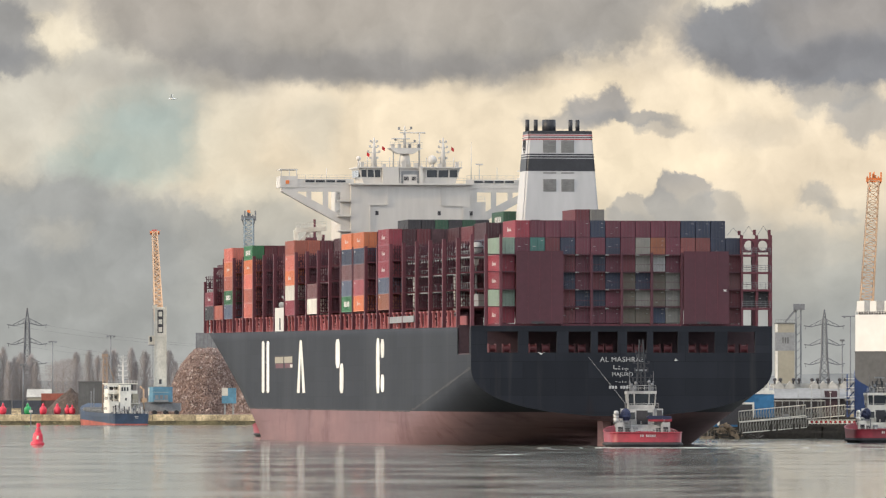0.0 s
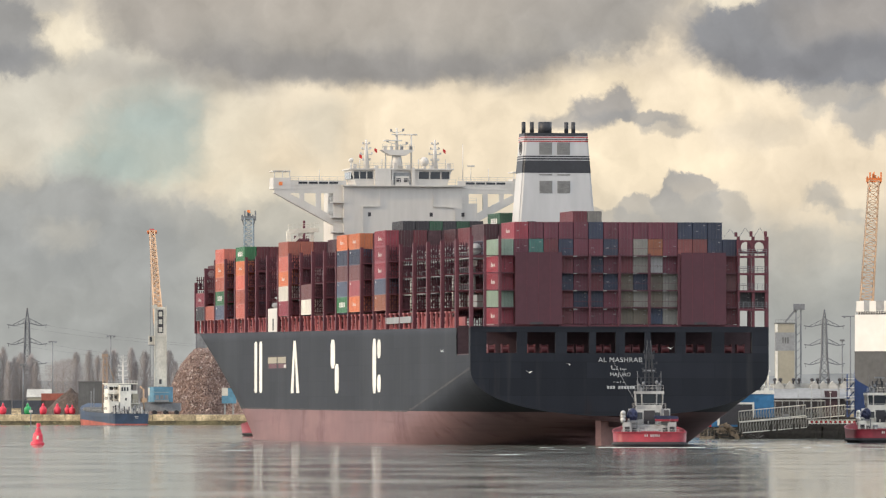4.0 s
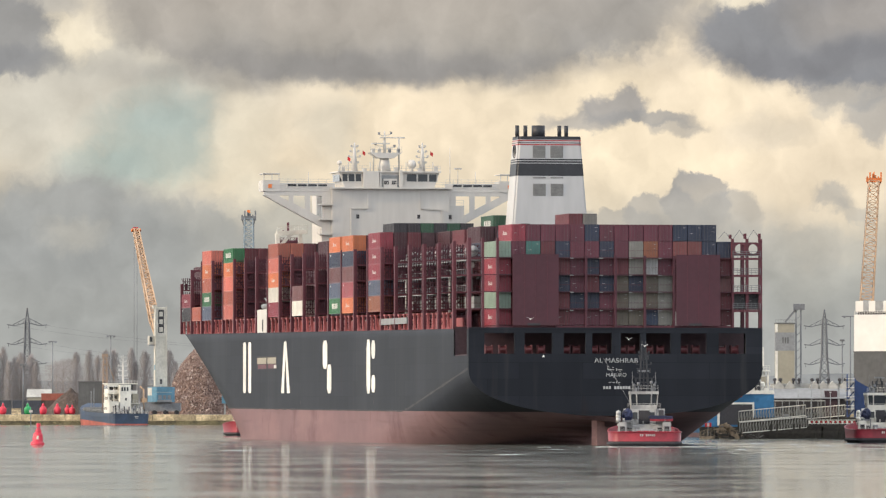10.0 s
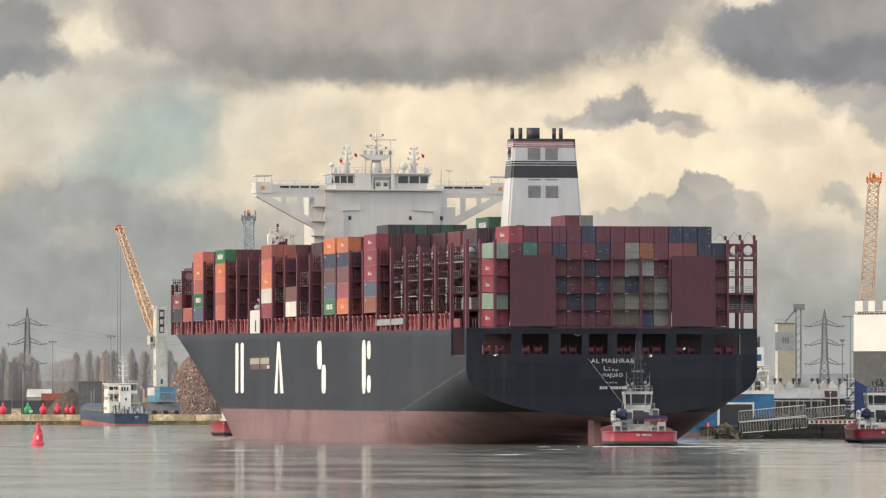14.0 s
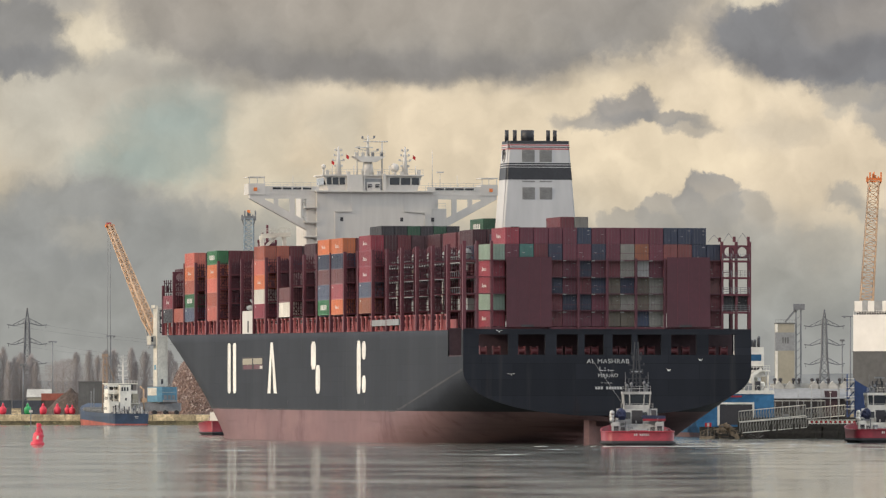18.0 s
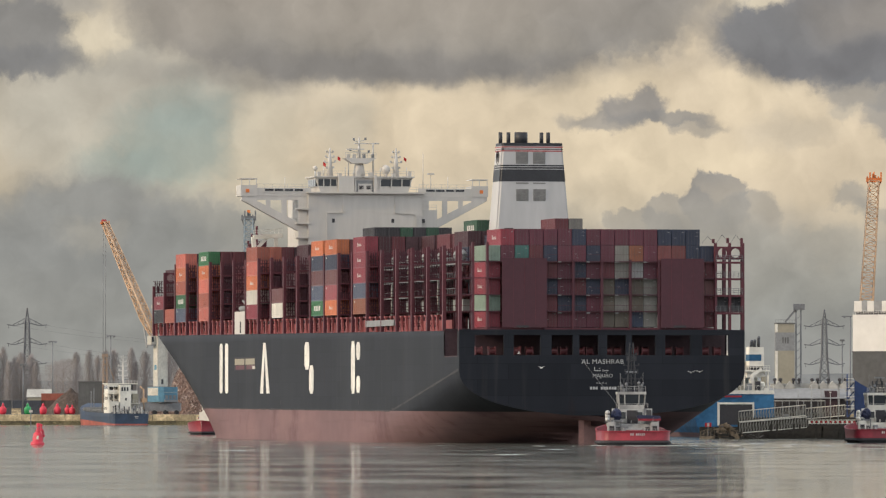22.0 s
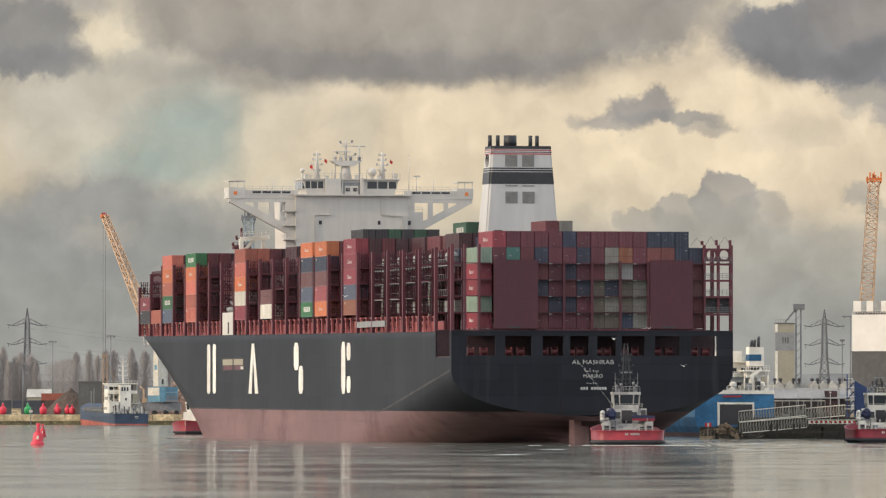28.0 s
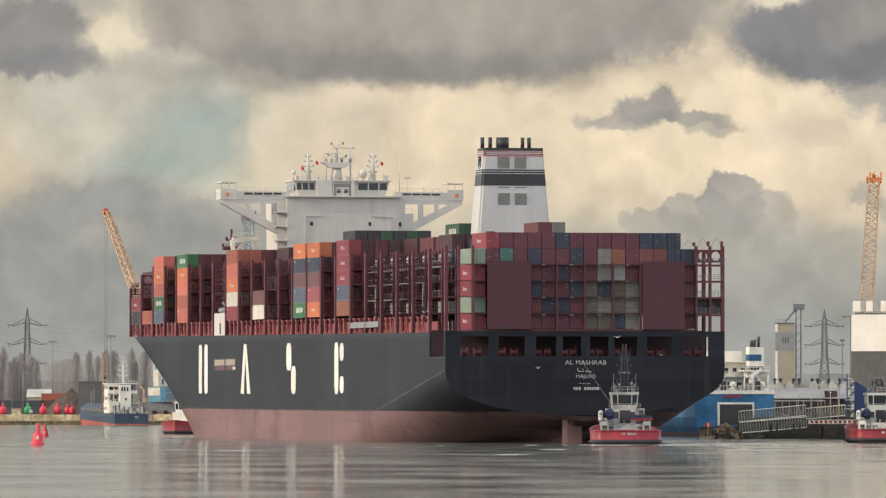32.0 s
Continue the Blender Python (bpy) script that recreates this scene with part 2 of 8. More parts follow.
def turned(bm, profile, x=0, y=0, n=16):
    """A body turned round an upright axis: (radius, height) from below."""
    rings = [[bm.verts.new((x + r * math.cos(2 * math.pi * i / n), y + r * math.sin(2 * math.pi * i / n), z)) for i in range(n)] for r, z in profile]
    bm.faces.new(rings[0][::-1])
    bm.faces.new(rings[-1])
    for a, b in zip(rings, rings[1:]):
        for i in range(n):
            j = (i + 1) % n
            bm.faces.new((a[i], a[j], b[j], b[i]))


def prism(bm, outline, axis, lo, hi):
    """A flat outline of (a, b) pairs, drawn out along an axis from lo to hi: 'x' takes (y, z), 'y' takes (x, z), 'z' takes (x, y)."""
    def at(a, b, c):
        return {"x": (c, a, b), "y": (a, c, b), "z": (a, b, c)}[axis]
    lows = [bm.verts.new(at(a, b, lo)) for a, b in outline]
    highs = [bm.verts.new(at(a, b, hi)) for a, b in outline]
    bm.faces.new(lows[::-1])
    bm.faces.new(highs)
    for i in range(len(outline)):
        j = (i + 1) % len(outline)
        bm.faces.new((lows[i], lows[j], highs[j], highs[i]))


def sweep(bm, path, r, n=6, closed=False):
    """One unbroken round bar along a path of points."""
    path = [Vector(p) for p in path]
    rings = []
    for i, p in enumerate(path):
        a = path[i - 1] if (i or closed) else p
        b = path[(i + 1) % len(path)] if (i < len(path) - 1 or closed) else p
        d = (b - a).normalized()
        side = d.cross(Vector((0, 0, 1)))
        side = Vector((1, 0, 0)) if side.length < 1e-4 else side.normalized()
        up = side.cross(d)
        rings.append([bm.verts.new(p + (side * math.cos(2 * math.pi * k / n) + up * math.sin(2 * math.pi * k / n)) * r) for k in range(n)])
    pairs = list(zip(rings, rings[1:])) + ([(rings[-1], rings[0])] if closed else [])
    for a, b in pairs:
        for k in range(n):
            j = (k + 1) % n
            bm.faces.new((a[j], a[k], b[k], b[j]))
    if not closed:
        bm.faces.new(rings[0])
        bm.faces.new(rings[-1][::-1])


def part(name, bm, mat, parent=None, label="", smooth=False):
    """Links a bmesh as one mesh object, under a thing or a part where one is given."""
    bmesh.ops.recalc_face_normals(bm, faces=bm.faces)
    me = bpy.data.meshes.new(name)
    bm.to_mesh(me)
    bm.free()
    for m in (mat if isinstance(mat, (list, tuple)) else [mat]):
        me.materials.append(m)
    if smooth:
        me.polygons.foreach_set("use_smooth", [True] * len(me.polygons))
    ob = new(name, me)
    if parent is not None:
        ob.parent = parent
    if label:
        tagged(ob, label)
    return ob


def share(name, me, parent, m=None):
    ob = new(name, me)
    ob.parent = parent
    if m is not None:
        ob.matrix_basis = m
    return ob


def boxes(name, mat, parent, *dims, label=""):
    bm = bmesh.new()
    for d in dims:
        quad_box(bm, *d)
    return part(name, bm, mat, parent, label)


def bars(name, mat, parent, *runs, label=""):
    bm = bmesh.new()
    for r in runs:
        bar(bm, *r)
    return part(name, bm, mat, parent, label)


def tubes(name, mat, parent, *runs, label="", n=10):
    bm = bmesh.new()
    for r in runs:
        tube(bm, *r, n=n)
    return part(name, bm, mat, parent, label, smooth=True)


def thing(name, label, category, m=None, group="", kind=""):
    ob = new(name)
    if m is not None:
        ob.matrix_basis = m
    return tagged(ob, label, category, group, kind)


RIDERS = []      # what stands on the container ship and goes with it: (thing, pose in the ship's space)


# ================= water, land, sky =================
def water():
    m = bpy.data.materials.new("harbour_water")
    m.use_nodes = True
    nt = m.node_tree
    b = nt.nodes["Principled BSDF"]
    b.inputs["Base Color"].default_value = (0.125, 0.138, 0.125, 1)
    b.inputs["Roughness"].default_value, b.inputs["IOR"].default_value = 0.12, 1.33
    co = nt.nodes.new("ShaderNodeTexCoord")
    last = None
    # long swell, wind ripples, fine chop: waves per metre across and along the view, height, detail
    for sx, sy, dist, detail in ((0.06, 0.02, 0.006, 2), (0.055, 0.06, 0.05, 3), (0.22, 0.17, 0.075, 6), (2.4, 0.6, 0.012, 3)):
        mp = nt.nodes.new("ShaderNodeMapping")
        mp.inputs["Scale"].default_value = (sx, sy, 1)
        n = nt.nodes.new("ShaderNodeTexNoise")
        n.inputs["Scale"].default_value, n.inputs["Detail"].default_value = 1.0, detail
        bp = nt.nodes.new("ShaderNodeBump")
        bp.inputs["Strength"].default_value, bp.inputs["Distance"].default_value = 1.0, dist
        nt.links.new(co.outputs["Object"], mp.inputs[0])
        nt.links.new(mp.outputs[0], n.inputs["Vector"])
        nt.links.new(n.outputs[0], bp.inputs["Height"])
        if last:
            nt.links.new(last.outputs[0], bp.inputs["Normal"])
        last = bp
    # smooth lanes and ruffled lanes
    mp = nt.nodes.new("ShaderNodeMapping")
    mp.inputs["Scale"].default_value = (0.05, 0.022, 1)
    n = nt.nodes.new("ShaderNodeTexNoise")
    n.inputs["Scale"].default_value, n.inputs["Detail"].default_value, n.inputs["Roughness"].default_value = 1.0, 7, 0.6
    mr = nt.nodes.new("ShaderNodeMapRange")
    mr.inputs[1].default_value, mr.inputs[2].default_value, mr.inputs[3].default_value, mr.inputs[4].default_value = 0.36, 0.66, 0.06, 0.14
    nt.links.new(co.outputs["Object"], mp.inputs[0])
    nt.links.new(mp.outputs[0], n.inputs["Vector"])
    nt.links.new(n.outputs[0], mr.inputs[0])
    nt.links.new(mr.outputs[0], b.inputs["Roughness"])
    nt.links.new(last.outputs[0], b.inputs["Normal"])
    wave = bmesh.new()
    for k in range(150):
        # low ridges of the wash, lying across the view abeam and astern of the ship
        cx, cy, l, w, h = random.uniform(0, 60) + random.uniform(0, 40), random.uniform(1100, 1440), random.uniform(2.5, 9), random.uniform(1.0, 2.6), random.uniform(0.05, 0.15)
        if k > 105:
            cx, cy, l = random.uniform(-75, 5), random.uniform(1180, 1700), random.uniform(3, 9)
        tilt, n = random.uniform(-0.25, 0.25), 12
        crest = [(cx + l * (i / n - 0.5), cy + tilt * l * (i / n - 0.5) + 0.5 * noise.noise((i * 0.6, k, 0)), h * math.sin(math.pi * i / n) * (0.7 + 0.5 * noise.noise((i * 0.9, k, 3)))) for i in range(n + 1)]
        rows3 = [[wave.verts.new((x, y + o * w / 2, z if o == 0 else -0.02)) for x, y, z in crest] for o in (-1, 0, 1)]
        for a, c in zip(rows3, rows3[1:]):
            for i in range(n):
                wave.faces.new((a[i], a[i + 1], c[i + 1], c[i]))
    tagged(part("wash_ridge", wave, m, smooth=True), "low ripples of wash on the harbour water", "ripples", kind="stuff")
    bm = bmesh.new()
    quad_box(bm, -4500, 4500, -4500, 4880, -3, 0)
    tagged(part("water", bm, m), "calm grey harbour water with fine ripples", "water", kind="structure")


def land():
    bm = bmesh.new()
    quad_box(bm, -2500, 2500, 2903, 4870, -4, 3.6)
    g = tagged(part("ground", bm, LAND), "flat dock ground of asphalt and gravel", "ground", kind="structure")
    bm = bmesh.new()
    prism(bm, [(74, 1755), (1500, 1755), (1500, 2640), (74, 2640)], "z", -4, 3.2)
    tagged(part("ground", bm, LAND), "flat dock ground behind the jetty", "ground", kind="structure")


def cloud_sheet():
    """The cloudy sky behind everything, one sheet that drifts to the side."""
    m = bpy.data.materials.new("cloudy_sky")
    m.use_nodes = True
    nt = m.node_tree
    nt.nodes.clear()
    N, L = nt.nodes.new, nt.links.new
    out, em = N("ShaderNodeOutputMaterial"), N("ShaderNodeEmission")
    L(em.outputs[0], out.inputs[0])
    co = N("ShaderNodeTexCoord")
    unit = N("ShaderNodeMapping")        # one unit: 34.1 m of the sheet; x from its middle, y down from its top edge of view
    unit.inputs["Scale"].default_value = (1 / 34.1, 1 / 34.1, 1 / 34.1)
    L(co.outputs["Object"], unit.inputs[0])

    def warp(scale, amount, src, detail=6, rough=0.55):
        n = N("ShaderNodeTexNoise")
        n.inputs["Scale"].default_value, n.inputs["Detail"].default_value, n.inputs["Roughness"].default_value = scale, detail, rough
        L(src, n.inputs["Vector"])
        s = N("ShaderNodeVectorMath")
        s.operation = "SUBTRACT"
        s.inputs[1].default_value = (0.5, 0.5, 0.5)
        L(n.outputs["Color"], s.inputs[0])
        a = N("ShaderNodeVectorMath")
        a.operation = "MULTIPLY_ADD"
        a.inputs[1].default_value = (amount, 0, amount)
        L(s.outputs[0], a.inputs[0])
        L(src, a.inputs[2])
        return a.outputs[0]
    soft = warp(0.6, 1.3, unit.outputs[0], 8, 0.56)
    fine = warp(1.5, 0.85, unit.outputs[0], 9, 0.58)

    crisp = warp(3.4, 0.34, fine, 8, 0.6)

    def mix(fac, a, b):
        n = N("ShaderNodeMixRGB")
        for s, v in ((n.inputs[0], fac), (n.inputs[1], a), (n.inputs[2], b)):
            if isinstance(v, tuple):
                s.default_value = v
            else:
                L(v, s)
        return n.outputs[0]

    def puff(src, cx, cy, a, b, edge, power=1.0):
        """How far a place lies within an oval cloud: 1 inside, 0 outside."""
        mp = N("ShaderNodeMapping")
        mp.inputs["Location"].default_value = (-cx / a, 0, cy / b)
        mp.inputs["Scale"].default_value = (1 / a, 0, 1 / b)
        ln = N("ShaderNodeVectorMath")
        ln.operation = "LENGTH"
        L(src, mp.inputs[0])
        L(mp.outputs[0], ln.inputs[0])
        mr = N("ShaderNodeMapRange")
        mr.interpolation_type = "SMOOTHSTEP"
        mr.inputs[1].default_value, mr.inputs[2].default_value = 1 + edge, 1 - edge
        mr.inputs[3].default_value, mr.inputs[4].default_value = 0, power
        L(ln.outputs["Value"], mr.inputs[0])
        return mr.outputs[0]

    def ramp_z(src, lo, hi):
        """0 at depth lo below the top of view, 1 at depth hi."""
        sp = N("ShaderNodeSeparateXYZ")
        L(src, sp.inputs[0])
        mr = N("ShaderNodeMapRange")
        mr.interpolation_type = "SMOOTHSTEP"
        mr.inputs[1].default_value, mr.inputs[2].default_value = -lo, -hi
        L(sp.outputs["Z"], mr.inputs[0])
        return mr.outputs[0]

    def times(a, b):
        n = N("ShaderNodeMath")
        n.operation = "MULTIPLY"
        L(a, n.inputs[0])
        L(b, n.inputs[1])
        return n.outputs[0]

    hgt = ramp_z(soft, 8.0, 0.0)
    ramp = N("ShaderNodeValToRGB")
    els = ramp.color_ramp.elements
    stops = ((0.0, (172, 172, 168)), (0.18, (168, 168, 162)), (0.36, (182, 179, 168)), (0.55, (217, 205, 182)), (0.75, (232, 215, 187)), (1.0, (205, 196, 178)))
    els[0].position, els[0].color = stops[0][0], srgb(*stops[0][1])
    els[1].position, els[1].color = stops[-1][0], srgb(*stops[-1][1])
    for p, c in stops[1:-1]:
        e = els.new(p)
        e.color = srgb(*c)
    L(hgt, ramp.inputs[0])
    col = ramp.outputs[0]
    # middle, half size, softness, strength, colour, depth at which the foot fades out (0: no foot)
    for src, cx, cy, a, b, edge, power, c, foot in (
            (soft, 6.6, 2.5, 3.4, 1.5, 0.6, 0.9, (245, 226, 195), 0),
            (soft, 11.6, 2.2, 2.6, 1.7, 0.6, 1.0, (251, 232, 200), 0),
            (soft, 14.2, 2.9, 2.4, 1.3, 0.6, 0.85, (246, 227, 197), 0),
            (soft, 11.6, 0.9, 0.55, 1.2, 0.6, 0.9, (250, 231, 201), 0),
            (soft, 1.7, 1.9, 3.0, 1.1, 0.6, 0.65, (200, 196, 184), 0),
            (crisp, 0.3, 2.5, 0.9, 0.75, 0.6, 0.75, (216, 209, 192), 0),
            (crisp, 2.45, 2.75, 1.15, 0.8, 0.5, 0.62, (166, 184, 177), 0),
            (crisp, 2.75, 2.15, 0.75, 0.6, 0.6, 0.5, (172, 185, 178), 0),
            (crisp, 1.55, 3.1, 0.8, 0.4, 0.6, 0.6, (172, 186, 179), 0),
            (crisp, 4.0, 2.7, 0.6, 0.9, 0.6, 0.7, (232, 219, 193), 0),
            (crisp, 4.5, 3.7, 0.7, 0.5, 0.5, 0.7, (228, 217, 193), 0),
            (crisp, 0.9, 4.95, 2.3, 1.75, 0.2, 0.9, (160, 161, 158), 6.6),
            (crisp, 2.9, 4.7, 1.4, 1.1, 0.25, 0.8, (165, 165, 160), 6.4),
            (crisp, 4.9, 4.4, 0.9, 0.8, 0.35, 0.65, (174, 172, 164), 6.0),
            (crisp, 1.0, 4.3, 0.5, 0.3, 0.6, 0.5, (200, 194, 180), 0),
            (soft, 5.55, 2.4, 0.4, 0.5, 0.7, 0.5, (192, 186, 170), 0),
            (crisp, 1.75, 0.22, 0.6, 0.5, 0.3, 1.0, (250, 236, 208), 0),
            (crisp, 1.15, 0.65, 0.6, 0.45, 0.4, 1.0, (243, 229, 202), 0),
            (crisp, 0.6, 0.2, 0.6, 0.25, 0.5, 0.6, (196, 190, 180), 0),
            (soft, 11.4, 3.05, 1.6, 0.35, 0.6, 0.8, (255, 236, 203), 0),
            (crisp, 12.1, 3.72, 0.62, 0.58, 0.08, 0.92, (164, 161, 157), 5.1),
            (crisp, 11.45, 3.95, 0.70, 0.44, 0.10, 0.88, (168, 165, 160), 5.1),
            (crisp, 10.75, 4.12, 0.62, 0.30, 0.12, 0.85, (172, 169, 163), 5.1),
            (crisp, 12.65, 4.05, 0.60, 0.48, 0.14, 0.85, (170, 167, 161), 5.1),
            (soft, 11.9, 4.5, 2.2, 0.7, 0.6, 0.7, (176, 173, 166), 6.0),
            (crisp, 10.6, 2.08, 0.60, 0.30, 0.30, 0.85, (160, 157, 155), 0),
            (crisp, 10.1, 2.3, 0.75, 0.20, 0.40, 0.75, (168, 164, 159), 0),
            (crisp, 11.25, 2.25, 0.75, 0.15, 0.40, 0.8, (164, 161, 157), 0),
            (crisp, 11.7, 2.42, 0.45, 0.14, 0.4, 0.6, (170, 166, 160), 0),
            (crisp, 14.75, 1.75, 0.75, 0.36, 0.25, 0.75, (170, 167, 162), 0),
            (crisp, 15.35, 2.2, 0.6, 0.4, 0.3, 0.75, (172, 169, 164), 0),
            (crisp, 14.35, 2.15, 0.3, 0.16, 0.5, 0.5, (192, 186, 174), 0),
            (crisp, 13.3, 2.5, 0.8, 0.3, 0.6, 0.35, (208, 198, 181), 0),
            (crisp, 14.45, 3.65, 0.36, 0.24, 0.4, 0.65, (176, 173, 166), 0),
            (crisp, 14.8, 3.9, 0.4, 0.14, 0.5, 0.5, (180, 177, 169), 0),
            (crisp, 13.6, 4.55, 1.4, 0.35, 0.4, 0.55, (184, 181, 171), 0),
            (crisp, 14.8, 0.75, 2.9, 0.98, 0.14, 0.97, (144, 144, 146), 0),
            (soft, 15.2, 0.35, 1.5, 0.55, 0.6, 0.7, (166, 158, 149), 0),
            (crisp, 12.95, 0.06, 0.5, 0.22, 0.4, 0.95, (238, 225, 199), 0),
            (soft, 14.2, 1.2, 1.9, 0.32, 0.6, 0.6, (128, 127, 129), 0),
            (crisp, 6.4, 0.22, 5.0, 1.42, 0.10, 0.96, (170, 164, 155), 0),
            (crisp, 10.45, 0.15, 1.6, 0.98, 0.25, 0.88, (164, 159, 152), 0),
            (soft, 6.6, 1.28, 4.0, 0.36, 0.6, 0.8, (147, 143, 139), 0),
            (soft, 6.0, 0.2, 4.2, 0.55, 0.7, 0.65, (186, 176, 163), 0),
            (crisp, -0.35, 0.75, 0.95, 0.75, 0.22, 0.85, (146, 145, 144), 0),
            (crisp, -0.1, 1.22, 0.95, 0.28, 0.35, 0.8, (147, 146, 145), 0)):
        f = puff(src, cx - 7.84, cy, a, b, edge, power)
        if foot:
            f = times(f, ramp_z(soft, foot, foot - 2.2))
        col = mix(f, col, srgb(*c))
    grain = N("ShaderNodeTexNoise")
    grain.inputs["Scale"].default_value, grain.inputs["Detail"].default_value, grain.inputs["Roughness"].default_value = 1.5, 9, 0.56
    L(fine, grain.inputs["Vector"])
    mr = N("ShaderNodeMapRange")
    mr.inputs[1].default_value, mr.inputs[2].default_value, mr.inputs[3].default_value, mr.inputs[4].default_value = 0.28, 0.72, 0.91, 1.08
    L(grain.outputs[0], mr.inputs[0])
    sc = N("ShaderNodeVectorMath")
    sc.operation = "SCALE"
    L(col, sc.inputs[0])
    L(mr.outputs[0], sc.inputs["Scale"])
    broad = N("ShaderNodeTexNoise")
    broad.inputs["Scale"].default_value, broad.inputs["Detail"].default_value, broad.inputs["Roughness"].default_value = 0.75, 5, 0.5
    L(soft, broad.inputs["Vector"])
    mr2 = N("ShaderNodeMapRange")
    mr2.inputs[1].default_value, mr2.inputs[2].default_value, mr2.inputs[3].default_value, mr2.inputs[4].default_value = 0.3, 0.7, 0.90, 1.09
    L(broad.outputs[0], mr2.inputs[0])
    sc2 = N("ShaderNodeVectorMath")
    sc2.operation = "SCALE"
    L(sc.outputs[0], sc2.inputs[0])
    L(mr2.outputs[0], sc2.inputs["Scale"])
    L(sc2.outputs[0], em.inputs[0])
    bm = bmesh.new()
    top = 257.0
    v = [bm.verts.new(p) for p in ((-900, 0, -top - 10), (900, 0, -top - 10), (900, 0, 500), (-900, 0, 500))]
    bm.faces.new(v)
    ob = tagged(part("backdrop", bm, m), "broken grey and cream clouds with a pale gap", "sky", kind="structure")
    ob.location = (0, 4900, top)
    return ob


water()
land()
sheet = cloud_sheet()


# ================= the container ship: x forward from the stern, y to port, z up from the water =================
BAY = 14.592         # length of one bay
HALF = 25.5          # half the beam
COL = 2.55           # width of one row of containers


def deck_z(x):
    return 19.75 + 0.0058 * x


def boot_z(x):
    return 5.6 + 0.0024 * x


def half_breadth(x, z):
    """Half the hull's width at x and height z."""
    if x > 225:
        v = min(max(z / 22, 0), 1.1)
        xs, xe = 234 + 93 * v ** 1.2, 348 + 20 * v
        if x <= xs:
            return HALF
        return HALF * max(0.0, 1 - ((x - xs) / (xe - xs)) ** (1.9 + 0.3 * v))
    zc = 13 - 13 * x / 112
    if z >= zc:
        return HALF
    depth = 8.2 + 0.075 * x
    u = min((zc - z) / depth, 1)
    counter = HALF * math.sqrt(max(0.0, 1 - u ** 2.4))
    skeg = 0.0 if x < 9 else min(0.9 + (x - 9) * 0.11, HALF)
    return max(counter, skeg)


ship = thing("container_ship", "huge dark container ship with white bridge and funnel, under way", "ship")


def hull():
    xs = [0, 1.4, 4, 8, 13.6] + [13.6 + 3.2 * i for i in range(1, 36)] + list(np.linspace(132, 224, 10)) + list(np.linspace(228, 368, 56))
    ts = (0, 0.34, 0.67, 1)
    bm = bmesh.new()
    sides = []
    for sgn in (1, -1):
        grid = []
        for x in xs:
            d, bt = deck_z(x), boot_z(x)
            zs = [-2 + (bt + 2) * k / 9 for k in range(10)] + [bt + (15.2 - bt) * k / 9 for k in range(1, 10)] + [15.2 + (d - 15.2) * k / 4 for k in range(1, 5)]
            grid.append([bm.verts.new((x, sgn * half_breadth(x, z), z)) for z in zs])
        sides.append(grid)
        for i in range(len(xs) - 1):
            for k in range(len(grid[0]) - 1):
                if 1.3 < xs[i] < 13.5 and k >= 18:
                    continue
                if abs(grid[i][k].co.y) + abs(grid[i + 1][k].co.y) + abs(grid[i][k + 1].co.y) + abs(grid[i + 1][k + 1].co.y) < 1e-3:
                    continue
                f = bm.faces.new((grid[i][k], grid[i + 1][k], grid[i + 1][k + 1], grid[i][k + 1]))
                f.material_index = 1 if k < 9 else 0
    # deck
    for i in range(len(xs) - 1):
        if xs[i] < 13.5:
            continue
        bm.faces.new((sides[0][i][-1], sides[0][i + 1][-1], sides[1][i + 1][-1], sides[1][i][-1]))
    bmesh.ops.remove_doubles(bm, verts=bm.verts, dist=0.002)
    ob = part("hull", bm, [HULL, ANTIFOUL], ship, "dark glossy hull with a faded red underwater band")
    for p in ob.data.polygons:
        p.use_smooth = p.normal.z < 0.7
    return ob


